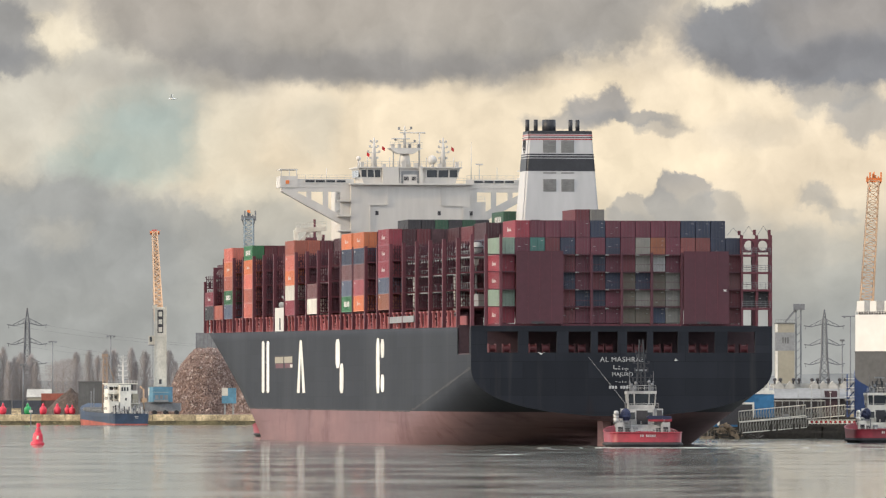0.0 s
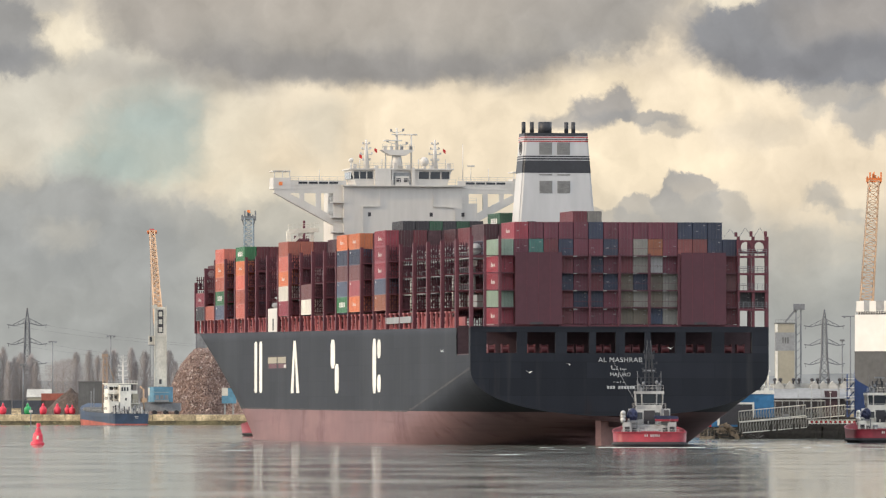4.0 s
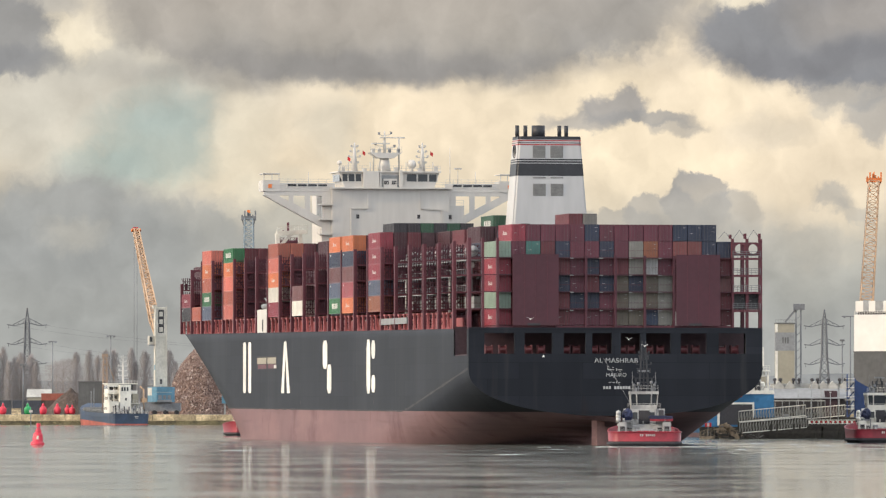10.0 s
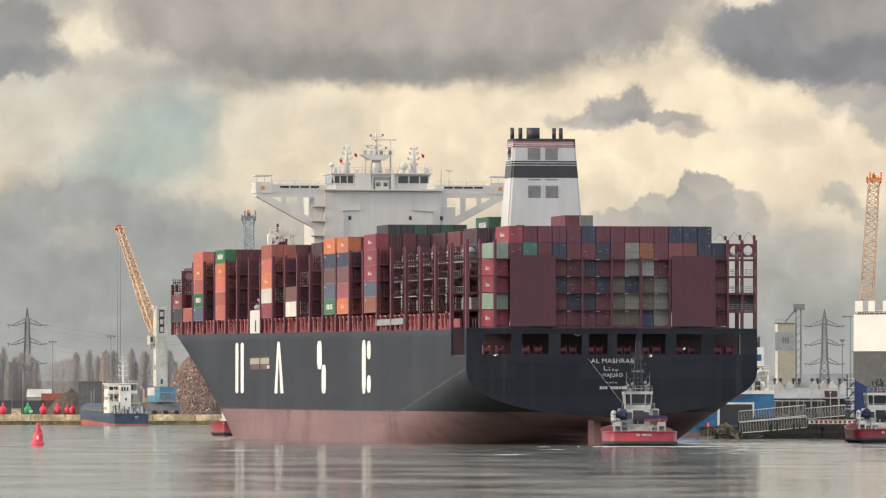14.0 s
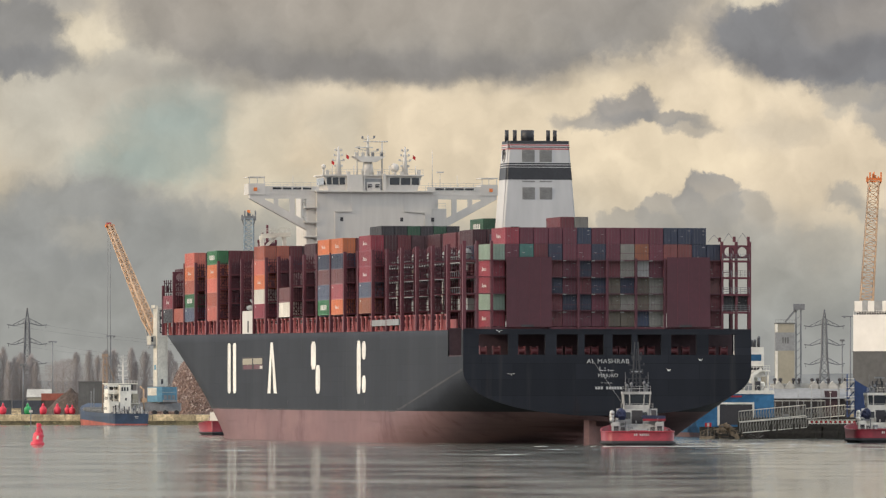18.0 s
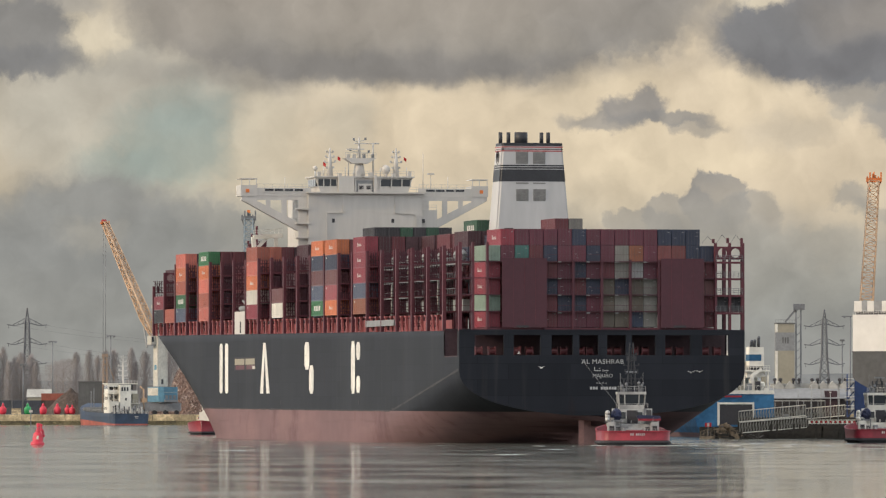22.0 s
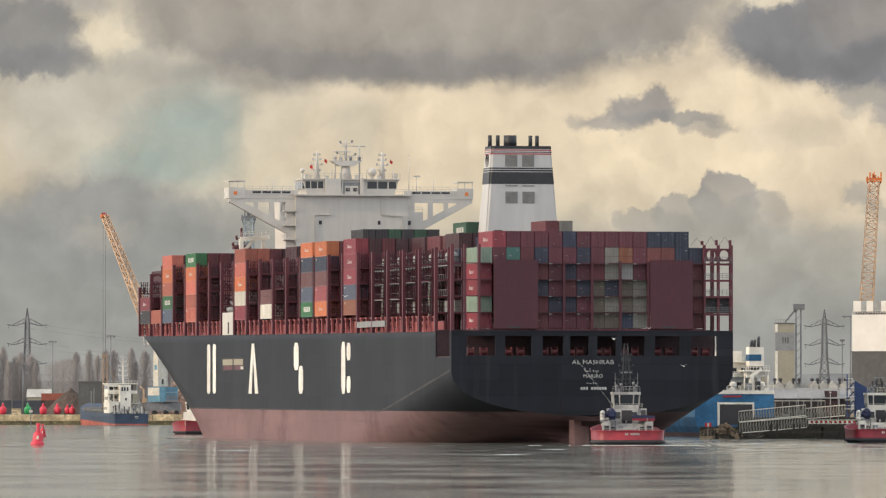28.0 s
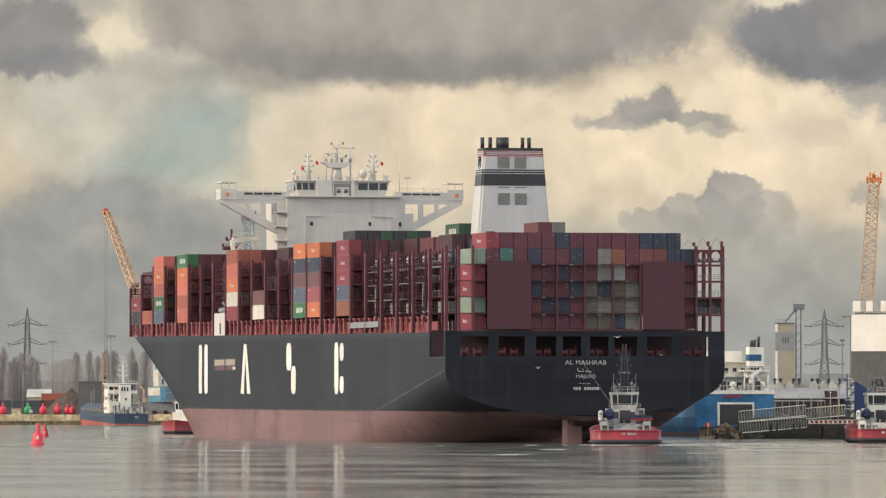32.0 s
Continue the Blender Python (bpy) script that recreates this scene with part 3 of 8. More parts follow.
def transom():
    """The flat stern: a lower plate, and an upper band with eight openings into the mooring deck."""
    zs = np.linspace(4.95, 15.5, 16)
    lower = [(half_breadth(0, z), z) for z in zs]
    lower = [(max(b, 0.4), z) for b, z in lower]
    outline = [(b, z) for b, z in lower] + [(-b, z) for b, z in reversed(lower)]
    bm = bmesh.new()
    prism(bm, outline, "x", -0.25, 0.1)
    t = part("transom", bm, HULL, ship, "flat dark stern plate with mooring openings")
    holes = [(0.105, 5.2), (0.237, 4.8), (0.360, 3.8), (0.453, 3.4), (0.550, 3.4), (0.645, 4.2), (0.765, 4.5), (0.897, 4.7)]
    edges = []
    for c, w in holes:
        y = HALF - 51 * c
        edges.append((y + w / 2, y - w / 2))
    pos = HALF
    for a, b in edges + [(-HALF, -HALF)]:
        bm = bmesh.new()
        quad_box(bm, -0.25, 0.4, a, pos, 15.5, 19.0)
        part("pillar", bm, HULL, t)
        pos = b
    boxes("rail_beam", HULL, t, (-0.27, 0.4, -HALF, HALF, 19.0, 19.95))
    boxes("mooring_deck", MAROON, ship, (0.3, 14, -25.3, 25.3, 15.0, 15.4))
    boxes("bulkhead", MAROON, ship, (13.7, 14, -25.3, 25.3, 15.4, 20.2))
    boxes("hatch_platform", SHIPRED, ship, (0.4, 14.2, -20.4, 20.4, 19.95, 20.3))
    for c, w in holes:
        y = HALF - 51 * c
        for dy in (-w * 0.22, w * 0.24):
            bm = bmesh.new()
            tube(bm, (3.2, y + dy - 0.5, 16.2), (3.2, y + dy + 0.5, 16.2), 0.62, n=12)
            quad_box(bm, 2.6, 3.8, y + dy - 0.66, y + dy - 0.5, 15.4, 17.0)
            quad_box(bm, 2.6, 3.8, y + dy + 0.5, y + dy + 0.66, 15.4, 17.0)
            part("mooring_winch", bm, WINCH, ship, "red mooring winch")
    return t


def stern_text():
    """Name and home port, as plain letters of the built-in font; what cannot be given is bars."""
    def word(text, y, z, h, squeeze):
        cu = bpy.data.curves.new("lettering", "FONT")
        cu.space_character = 1.06
        cu.body, cu.size, cu.align_x, cu.extrude, cu.offset = text, h / 0.7, "CENTER", 0.02, 0.0
        me_ob = bpy.data.objects.new("lettering", cu)
        scene.collection.objects.link(me_ob)
        dg = bpy.context.evaluated_depsgraph_get()
        me = bpy.data.meshes.new_from_object(me_ob.evaluated_get(dg))
        bpy.data.objects.remove(me_ob)
        place = Matrix.Translation((-0.29, y, z)) @ Matrix(((0, 0, -1, 0), (-1, 0, 0, 0), (0, 1, 0, 0), (0, 0, 0, 1))) @ Matrix.Diagonal((squeeze, 1, 1, 1))
        whole = bmesh.new()
        whole.from_mesh(me)
        left = set(whole.verts)
        while left:
            island, todo = set(), [next(v for v in whole.verts if v in left)]
            while todo:
                v = todo.pop()
                if v in left:
                    left.discard(v)
                    island.add(v)
                    todo.extend(e.other_vert(v) for e in v.link_edges)
            one = bmesh.new()
            twin = {v: one.verts.new(v.co) for v in whole.verts if v in island}
            for f in whole.faces:
                if f.verts[0] in island:
                    one.faces.new([twin[v] for v in f.verts])
            letter = part("letter", one, SHADETEXT, ship, "white painted letter")
            letter.matrix_basis = place
        whole.free()
    word("AL MASHRAB", -0.05, 14.0, 0.78, 1.10)
    word("MAJURO", -0.05, 11.62, 0.62, 1.02)
    for y, z, w, h in ((1.4, 12.8, 0.12, 0.62), (1.05, 12.72, 0.5, 0.13), (0.5, 12.72, 0.4, 0.13), (0.5, 13.12, 0.24, 0.12), (-0.1, 12.6, 0.13, 0.42), (-0.7, 12.72, 0.75, 0.13), (-0.7, 12.45, 0.16, 0.12),
                       (1.0, 10.6, 0.4, 0.1), (0.4, 10.56, 0.4, 0.1), (-0.1, 10.5, 0.11, 0.32), (-0.6, 10.56, 0.34, 0.1)):
        boxes("script_bar", SHADETEXT, ship, (-0.3, -0.25, y - w / 2, y + w / 2, z, z + h))
    for k in range(10):
        if k == 3:
            continue
        boxes("number_bar", SHADETEXT, ship, (-0.3, -0.25, 2.2 - k * 0.48 - 0.36, 2.2 - k * 0.48, 9.5, 9.98))


def side_sign():
    """Four tall white marks along the port side."""
    y0, y1 = HALF + 0.01, HALF + 0.05

    def mark(*shapes):
        bm = bmesh.new()
        for s in shapes:
            prism(bm, s, "y", y0, y1)
        part("side_mark", bm, LETTER, ship, "tall white painted mark")

    def slab(x0, x1, z0, z1, r=0.0):
        return [(x0, z0 + r), (x0 + (x1 - x0) * 0.22, z0), (x1 - (x1 - x0) * 0.22, z0), (x1, z0 + r), (x1, z1 - r), (x1 - (x1 - x0) * 0.22, z1), (x0 + (x1 - x0) * 0.22, z1), (x0, z1 - r)]
    mark(slab(239.1, 242.7, 9.2, 19.3, 0.4))
    mark(slab(245.8, 249.4, 9.2, 19.3, 0.4))
    mark([(190.4, 9.1), (193.9, 9.1), (196.9, 19.1), (195.0, 19.1)])
    mark([(197.8, 9.1), (201.2, 9.1), (197.6, 19.1), (195.7, 19.1)])
    mark(slab(146.4, 151.5, 13.6, 18.9, 0.9))
    mark(slab(141.8, 146.4, 9.0, 14.4, 0.9))
    mark(slab(98.6, 102.5, 8.9, 18.7, 1.4))
    mark(slab(93.4, 97.2, 15.2, 18.5, 0.8))
    mark(slab(93.4, 97.2, 9.1, 12.2, 0.8))
    # pilot door, open, between the marks
    d = boxes("side_door", DARK, ship, (206.6, 231.7, HALF + 0.005, HALF + 0.03, 13.8, 16.4), label="open hull door")
    for x0, x1 in ((207.6, 218.2), (219.6, 230.9)):
        boxes("door_lining", CREAM, d, (x0, x1, HALF + 0.03, HALF + 0.06, 14.9, 16.1))
        boxes("door_lining", SHIPRED, d, (x0, x1 - 1, HALF + 0.03, HALF + 0.06, 13.95, 14.8))
    boxes("door_step", SHIPWHITE, d, (207.0, 210.0, HALF + 0.06, HALF + 0.09, 14.0, 14.6))
    for x in (95, 178, 250):
        boxes("overboard_port", DARK, ship, (x - 0.8, x, HALF + 0.01, HALF + 0.04, 6.9, 7.7))


hull()


def knuckle_scuffs():
    """Pale lines along the knuckles where the side turns in under the stern: scuffs, with the sheen there put into the
    colour.
    """
    for drop, x1, w in ((0.0, 62, 0.6),):
        bm = bmesh.new()
        rows = []
        for i in range(32):
            x = 0.4 + x1 * i / 31
            z = max(13 - 13 * x / 112 - drop, boot_z(x) + 0.3)
            t = w * (0.6 + 0.5 * noise.noise((x * 0.15, drop, 0)))
            rows.append([bm.verts.new((x, half_breadth(x, z + k * t) + 0.03, z + k * t)) for k in (-0.5, 0.5)])
        for a, b in zip(rows, rows[1:]):
            bm.faces.new((a[0], b[0], b[1], a[1]))
        part("scuff_line", bm, SCUFF, ship, "pale line on the hull, scuffs with painted sheen")


knuckle_scuffs()


def boot_line():
    """A worn pale edge along the top of the red band, port side."""
    bm = bmesh.new()
    rows = []
    for i in range(120):
        x = 64 + 284 * i / 119
        z = boot_z(x) + 0.02
        t = 0.16 + 0.12 * noise.noise((x * 0.2, 3, 0))
        rows.append([bm.verts.new((x, half_breadth(x, z + k * t) + 0.04, z + k * t)) for k in (-1, 0.6)])
    for a, b in zip(rows, rows[1:]):
        bm.faces.new((a[0], b[0], b[1], a[1]))
    part("boot_line", bm, SCUFF, ship, "worn pale edge of the red band")


boot_line()
transom()
stern_text()
side_sign()


# ---- containers ----
def container_mesh(h):
    """One closed 40-foot box: frame, ribbed sides, roof; doors are parts of their own. x to its front end."""
    L, W = 6.095, 1.219
    bm = bmesh.new()
    quad_box(bm, -L + 0.06, L - 0.05, -W + 0.05, W - 0.05, 0.05, h - 0.04)
    for x in (-L + 0.08, L - 0.08):
        for y in (-W + 0.07, W - 0.07):
            quad_box(bm, x - 0.08, x + 0.08, y - 0.07, y + 0.07, 0, h)
    for y in (-W + 0.04, W - 0.04):
        quad_box(bm, -L + 0.16, L - 0.16, y - 0.04, y + 0.04, 0, 0.16)
        quad_box(bm, -L + 0.16, L - 0.16, y - 0.04, y + 0.04, h - 0.1, h)
    for i in range(18):
        x = -L + 0.5 + i * (2 * L - 1.0) / 17
        for y in (-W + 0.035, W - 0.035):
            quad_box(bm, x - 0.16, x + 0.16, y - 0.02, y + 0.02, 0.16, h - 0.1)
    quad_box(bm, -L + 0.0, -L + 0.1, -W + 0.14, W - 0.14, h - 0.14, h)
    quad_box(bm, -L + 0.0, -L + 0.1, -W + 0.14, W - 0.14, 0, 0.14)
    bmesh.ops.recalc_face_normals(bm, faces=bm.faces)
    me = bpy.data.meshes.new("container")
    bm.to_mesh(me)
    me.materials.append(CONT)
    bm.free()
    bm = bmesh.new()
    quad_box(bm, -L + 0.0, -L + 0.055, 0.01, W - 0.14, 0.16, h - 0.16)
    for k in range(5):
        z = 0.35 + k * (h - 0.7) / 4
        quad_box(bm, -L - 0.02, -L, 0.06, W - 0.2, z - 0.16, z + 0.1)
    bmesh.ops.recalc_face_normals(bm, faces=bm.faces)
    door = bpy.data.meshes.new("door")
    bm.to_mesh(door)
    door.materials.append(CONT)
    bm.free()
    bm = bmesh.new()
    for y in (0.3, 0.82):
        tube(bm, (-L - 0.06, y, 0.05), (-L - 0.06, y, h - 0.05), 0.028, n=6)
        for z in (0.12, 1.0, h - 0.15):
            quad_box(bm, -L - 0.09, -L - 0.02, y - 0.07, y + 0.07, z - 0.05, z + 0.05)
    bmesh.ops.recalc_face_normals(bm, faces=bm.faces)
    rod = bpy.data.meshes.new("lock_rods")
    bm.to_mesh(rod)
    rod.materials.append(CONT)
    bm.free()
    return me, door, rod


TIER = 2.86
BOX, DOOR, RODS = container_mesh(TIER - 0.03)
# the stern's deep red is the bright red darkened, shade put into it
PAINTS = {"shaded_red": ((0.125, 0.026, 0.042), "deep red"), "red": ((0.25, 0.034, 0.050), "bright red"), "dkred": ((0.13, 0.026, 0.032), "dark red"), "navy": ((0.022, 0.032, 0.060), "dark navy blue"), "blue": ((0.030, 0.046, 0.085), "blue"),
          "grey": ((0.24, 0.23, 0.20), "grey"), "lgrey": ((0.34, 0.34, 0.33), "light grey"), "teal": ((0.06, 0.18, 0.155), "teal green"), "sage": ((0.22, 0.29, 0.23), "pale green"),
          "green": ((0.03, 0.15, 0.055), "green"), "orange": ((0.56, 0.17, 0.065), "orange"), "salmon": ((0.56, 0.16, 0.115), "salmon red"), "brown": ((0.165, 0.066, 0.064), "mauve brown"), "rose": ((0.30, 0.075, 0.085), "rose red"), "clay": ((0.20, 0.058, 0.052), "clay red"), "amber": ((0.30, 0.105, 0.05), "amber brown"),
          "rust": ((0.38, 0.11, 0.07), "rust red"), "slate": ((0.08, 0.10, 0.15), "slate blue"), "cream": ((0.66, 0.63, 0.56), "cream white"), "olive": ((0.13, 0.11, 0.08), "dull brown grey"), "dark": ((0.03, 0.03, 0.032), "dark grey"), "bottle": ((0.025, 0.085, 0.045), "dark green"), "maroon": ((0.06, 0.016, 0.02), "deep maroon")}
bmk = bmesh.new()
quad_box(bmk, -2.2, 1.9, 1.225, 1.24, 1.12, 1.2)
for k, (w, hh) in enumerate(((0.5, 0.6), (0.5, 0.36), (0.5, 0.36), (0.4, 0.36))):
    quad_box(bmk, 1.0 - 0.95 * k, 1.0 - 0.95 * k + w, 1.225, 1.24, 1.2, 1.2 + hh)
bmesh.ops.recalc_face_normals(bmk, faces=bmk.faces)
MARK_A = bpy.data.meshes.new("marking")
bmk.to_mesh(MARK_A)
MARK_A.materials.append(MARK)
bmk.free()
bmk = bmesh.new()
quad_box(bmk, -3.4, 2.8, 1.225, 1.24, 0.98, 1.1)
for k in range(4):
    quad_box(bmk, -3.4 + k * 1.7, -2.3 + k * 1.7, 1.225, 1.24, 1.1, 1.9)
bmesh.ops.recalc_face_normals(bmk, faces=bmk.faces)
MARK_B = bpy.data.meshes.new("marking")
bmk.to_mesh(MARK_B)
MARK_B.materials.append(MARK)
bmk.free()
bmk = bmesh.new()
quad_box(bmk, 4.0, 4.7, 1.225, 1.24, 2.15, 2.45)
bmesh.ops.recalc_face_normals(bmk, faces=bmk.faces)
MARK_C = bpy.data.meshes.new("marking")
bmk.to_mesh(MARK_C)
MARK_C.materials.append(MARK)
bmk.free()


WORN = material("worn_door_marking", (0.36, 0.34, 0.33), 0.6)
MARKS_D = []
for y0, y1, z0, z1 in ((-0.95, -0.55, 2.28, 2.37), (0.3, 0.85, 1.3, 1.37), (0.1, 0.4, 0.62, 0.69), (-0.9, -0.5, 1.62, 1.69)):
    bmk = bmesh.new()
    quad_box(bmk, -6.135, -6.118, y0, y1, z0, z1)
    bmesh.ops.recalc_face_normals(bmk, faces=bmk.faces)
    dash = bpy.data.meshes.new("door_marking")
    bmk.to_mesh(dash)
    dash.materials.append(WORN)
    bmk.free()
    MARKS_D.append(dash)


def column_y(i):
    return HALF - COL * (i + 0.5)


def base_z(bay):
    if bay < 2:
        return (20.4, 22.6)[bay]
    return 23.45 + 0.0027 * (BAY * bay)


TAKEN = set()


def container(bay, column, tier, paint, mark=None):
    if (bay, column, tier) in TAKEN:
        return None
    TAKEN.add((bay, column, tier))
    rgb, words = PAINTS[paint]
    ob = new("shipping_container", BOX)
    tagged(ob, words + " steel shipping container stacked on the ship's deck", "container", group="containers on the ship")
    tint = 0.85 + 0.3 * random.random()
    # a seventh of mauve grey mixed in: distance haze put into the paint
    ob.color = (*(0.86 * c * tint + 0.14 * f for c, f in zip(rgb, (0.085, 0.07, 0.085))), 1)
    for flip in (0, 180):
        d = share("door", DOOR, ob) if not flip else share("door", DOOR, ob, Matrix.Diagonal((1, -1, 1, 1)))
        d.color = ob.color
        r = share("lock_rod", RODS, d)
        r.color = (*(0.5 * c + 0.05 for c in ob.color[:3]), 1)
    if mark:
        share("marking", mark, ob)
    if bay < 2 and random.random() < 0.6:
        for dash in random.sample(MARKS_D, 2):
            share("door_marking", dash, ob)
    local = pose(BAY * (bay + 0.5) + 0.1, column_y(column), base_z(bay) + TIER * tier)
    ob.matrix_basis = ship_pose(*COURSE[0][1:]) @ local
    RIDERS.append((ob, local))
    return ob


def stern_bay():
    top = ["red"] + ["shaded_red"] * 4 + ["navy"] + ["shaded_red"] * 5 + ["navy"] * 3
    for i, c in enumerate(top):
        container(0, 3 + i, 5, c, MARK_A if i == 0 else None)
    for i, c in enumerate(["sage", "shaded_red", "teal", "dkred", "navy", "shaded_red", "shaded_red", "navy", "shaded_red", "grey", "amber", "shaded_red", "clay", "clay", "navy", "navy"]):
        container(0, 2 + i, 4, c)
    rows = (("dkred", "shaded_red", "shaded_red", "shaded_red", "olive", "olive", "blue", "grey"), ("dkred", "navy", "navy", "shaded_red", "olive", "grey", "olive", "grey"),
            ("navy", "shaded_red", "dkred", "navy", "olive", "navy", "olive", "grey"), ("dkred", "shaded_red", "navy", "shaded_red", "dkred", "grey", "lgrey", "shaded_red"))
    for tier, row in enumerate(rows):
        for i, c in enumerate(row):
            container(0, 6 + i, tier, c)
    for tier, c in enumerate(("red", "sage", "red", "red")):
        container(0, 2, tier, c, MARK_A if c == "red" else None)
    for tier, c in enumerate(("dkred", "dkred", "brown", "dkred")):
        container(0, 17, tier, c)
    container(1, 8, 5, "dkred")
    container(1, 9, 5, "grey")
    container(0, 18, 1, "dark")
    container(0, 19, 1, "dark")


def port_stacks():
    A, B, C = MARK_A, MARK_B, MARK_C
    stacks = {6: (("amber", C), ("slate", C), ("red", A), ("red", A), ("red", A)), 8: (("orange", A), ("rose", C), ("brown", None), ("navy", C), ("orange", A)),
              9: (("green", B), ("slate", C), ("brown", None), ("navy", C), ("orange", A)), 12: (("cream", None), ("brown", None)),
              14: (("red", C), ("cream", None), ("orange", A), ("salmon", C), ("rust", None)), 18: (("salmon", C), ("rust", None), ("salmon", None), ("orange", A), ("green", B)),
              20: (("slate", C), ("green", B), ("rust", C), ("orange", A), ("salmon", None)), 21: (("rust", None),), 22: (("dark", C), ("red", A))}
    for bay, stack in stacks.items():
        for tier, (c, mk) in enumerate(stack):
            container(bay, 0, tier, c, mk)
    container(10, 1, 3, "cream", None)
    container(14, 1, 4, "rust")
    # inner paints picked dark, standing in for the shade between the outer stacks
    inner = ("dkred", "maroon", "maroon", "dkred", "maroon", "navy", "dkred", "maroon")
    for bay in range(1, 23):
        if bay in (15,):
            continue
        first = 3 if bay < 6 else 2 if bay in (7, 10, 11, 13, 16, 17, 19, 21) else 1
        for column in (first, first + 1):
            high = 5 - (column == first and bay in (3, 4, 7, 10, 11, 12, 13, 16, 17, 19)) - (bay > 20)
            for tier in range(high):
                if random.random() < (0.25 if column == first else 0.05):
                    continue
                container(bay, column, tier, random.choice(inner))
    for i, c in enumerate(("dark", "dark", "bottle", "dark", "bottle", "dark")):
        container(10, 5 + i, 5, c)
    container(5, 7.1, 5, "bottle", B)
    container(5, 7.1, 4, "maroon")


def inner_stacks():
    """The mass of boxes inside the stacks, which only shows in the gaps."""
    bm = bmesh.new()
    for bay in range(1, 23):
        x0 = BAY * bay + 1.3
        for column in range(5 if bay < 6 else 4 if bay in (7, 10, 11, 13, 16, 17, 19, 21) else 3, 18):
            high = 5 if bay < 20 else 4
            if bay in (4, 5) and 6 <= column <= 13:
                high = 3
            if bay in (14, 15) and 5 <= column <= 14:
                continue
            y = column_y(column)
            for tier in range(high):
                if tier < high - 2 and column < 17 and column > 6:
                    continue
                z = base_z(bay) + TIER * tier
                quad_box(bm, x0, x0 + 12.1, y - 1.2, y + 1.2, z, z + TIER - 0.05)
    # one dark red holds the shade of the gaps
    ob = part("container_block", bm, material("shade_dark_container_paint", (0.062, 0.032, 0.038), 0.6, grain=0.2, size=2, stain=0.3), None)
    tagged(ob, "dense block of stacked containers, gap shade painted as dark red", "containers", kind="stuff")
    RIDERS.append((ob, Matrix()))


stern_bay()
port_stacks()
inner_stacks()


# ---- lashing bridges, rails ----
def portal(br, x, cy, cz, hw, r=0.85, hh=1.15, n=20):
    """A square red plate with a round opening, set across the ship."""
    bm = bmesh.new()
    ring_in, ring_out = [], []
    for k in range(n):
        a = 2 * math.pi * (k + 0.5) / n
        ca, sa = math.cos(a), math.sin(a)
        q = min(hw / max(abs(ca), 1e-6), hh / max(abs(sa), 1e-6))
        ring_in.append([bm.verts.new((xx, cy + r * ca, cz + r * sa)) for xx in (x - 0.3, x + 0.3)])
        ring_out.append([bm.verts.new((xx, cy + q * ca, cz + q * sa)) for xx in (x - 0.3, x + 0.3)])
    for k in range(n):
        j = (k + 1) % n
        bm.faces.new((ring_in[k][0], ring_in[j][0], ring_out[j][0], ring_out[k][0]))
        bm.faces.new((ring_in[k][1], ring_out[k][1], ring_out[j][1], ring_in[j][1]))
        bm.faces.new((ring_in[k][0], ring_in[k][1], ring_in[j][1], ring_in[j][0]))
        bm.faces.new((ring_out[k][0], ring_out[j][0], ring_out[j][1], ring_out[k][1]))
    part("portal", bm, SHIPRED, br, "red plate with a round opening")


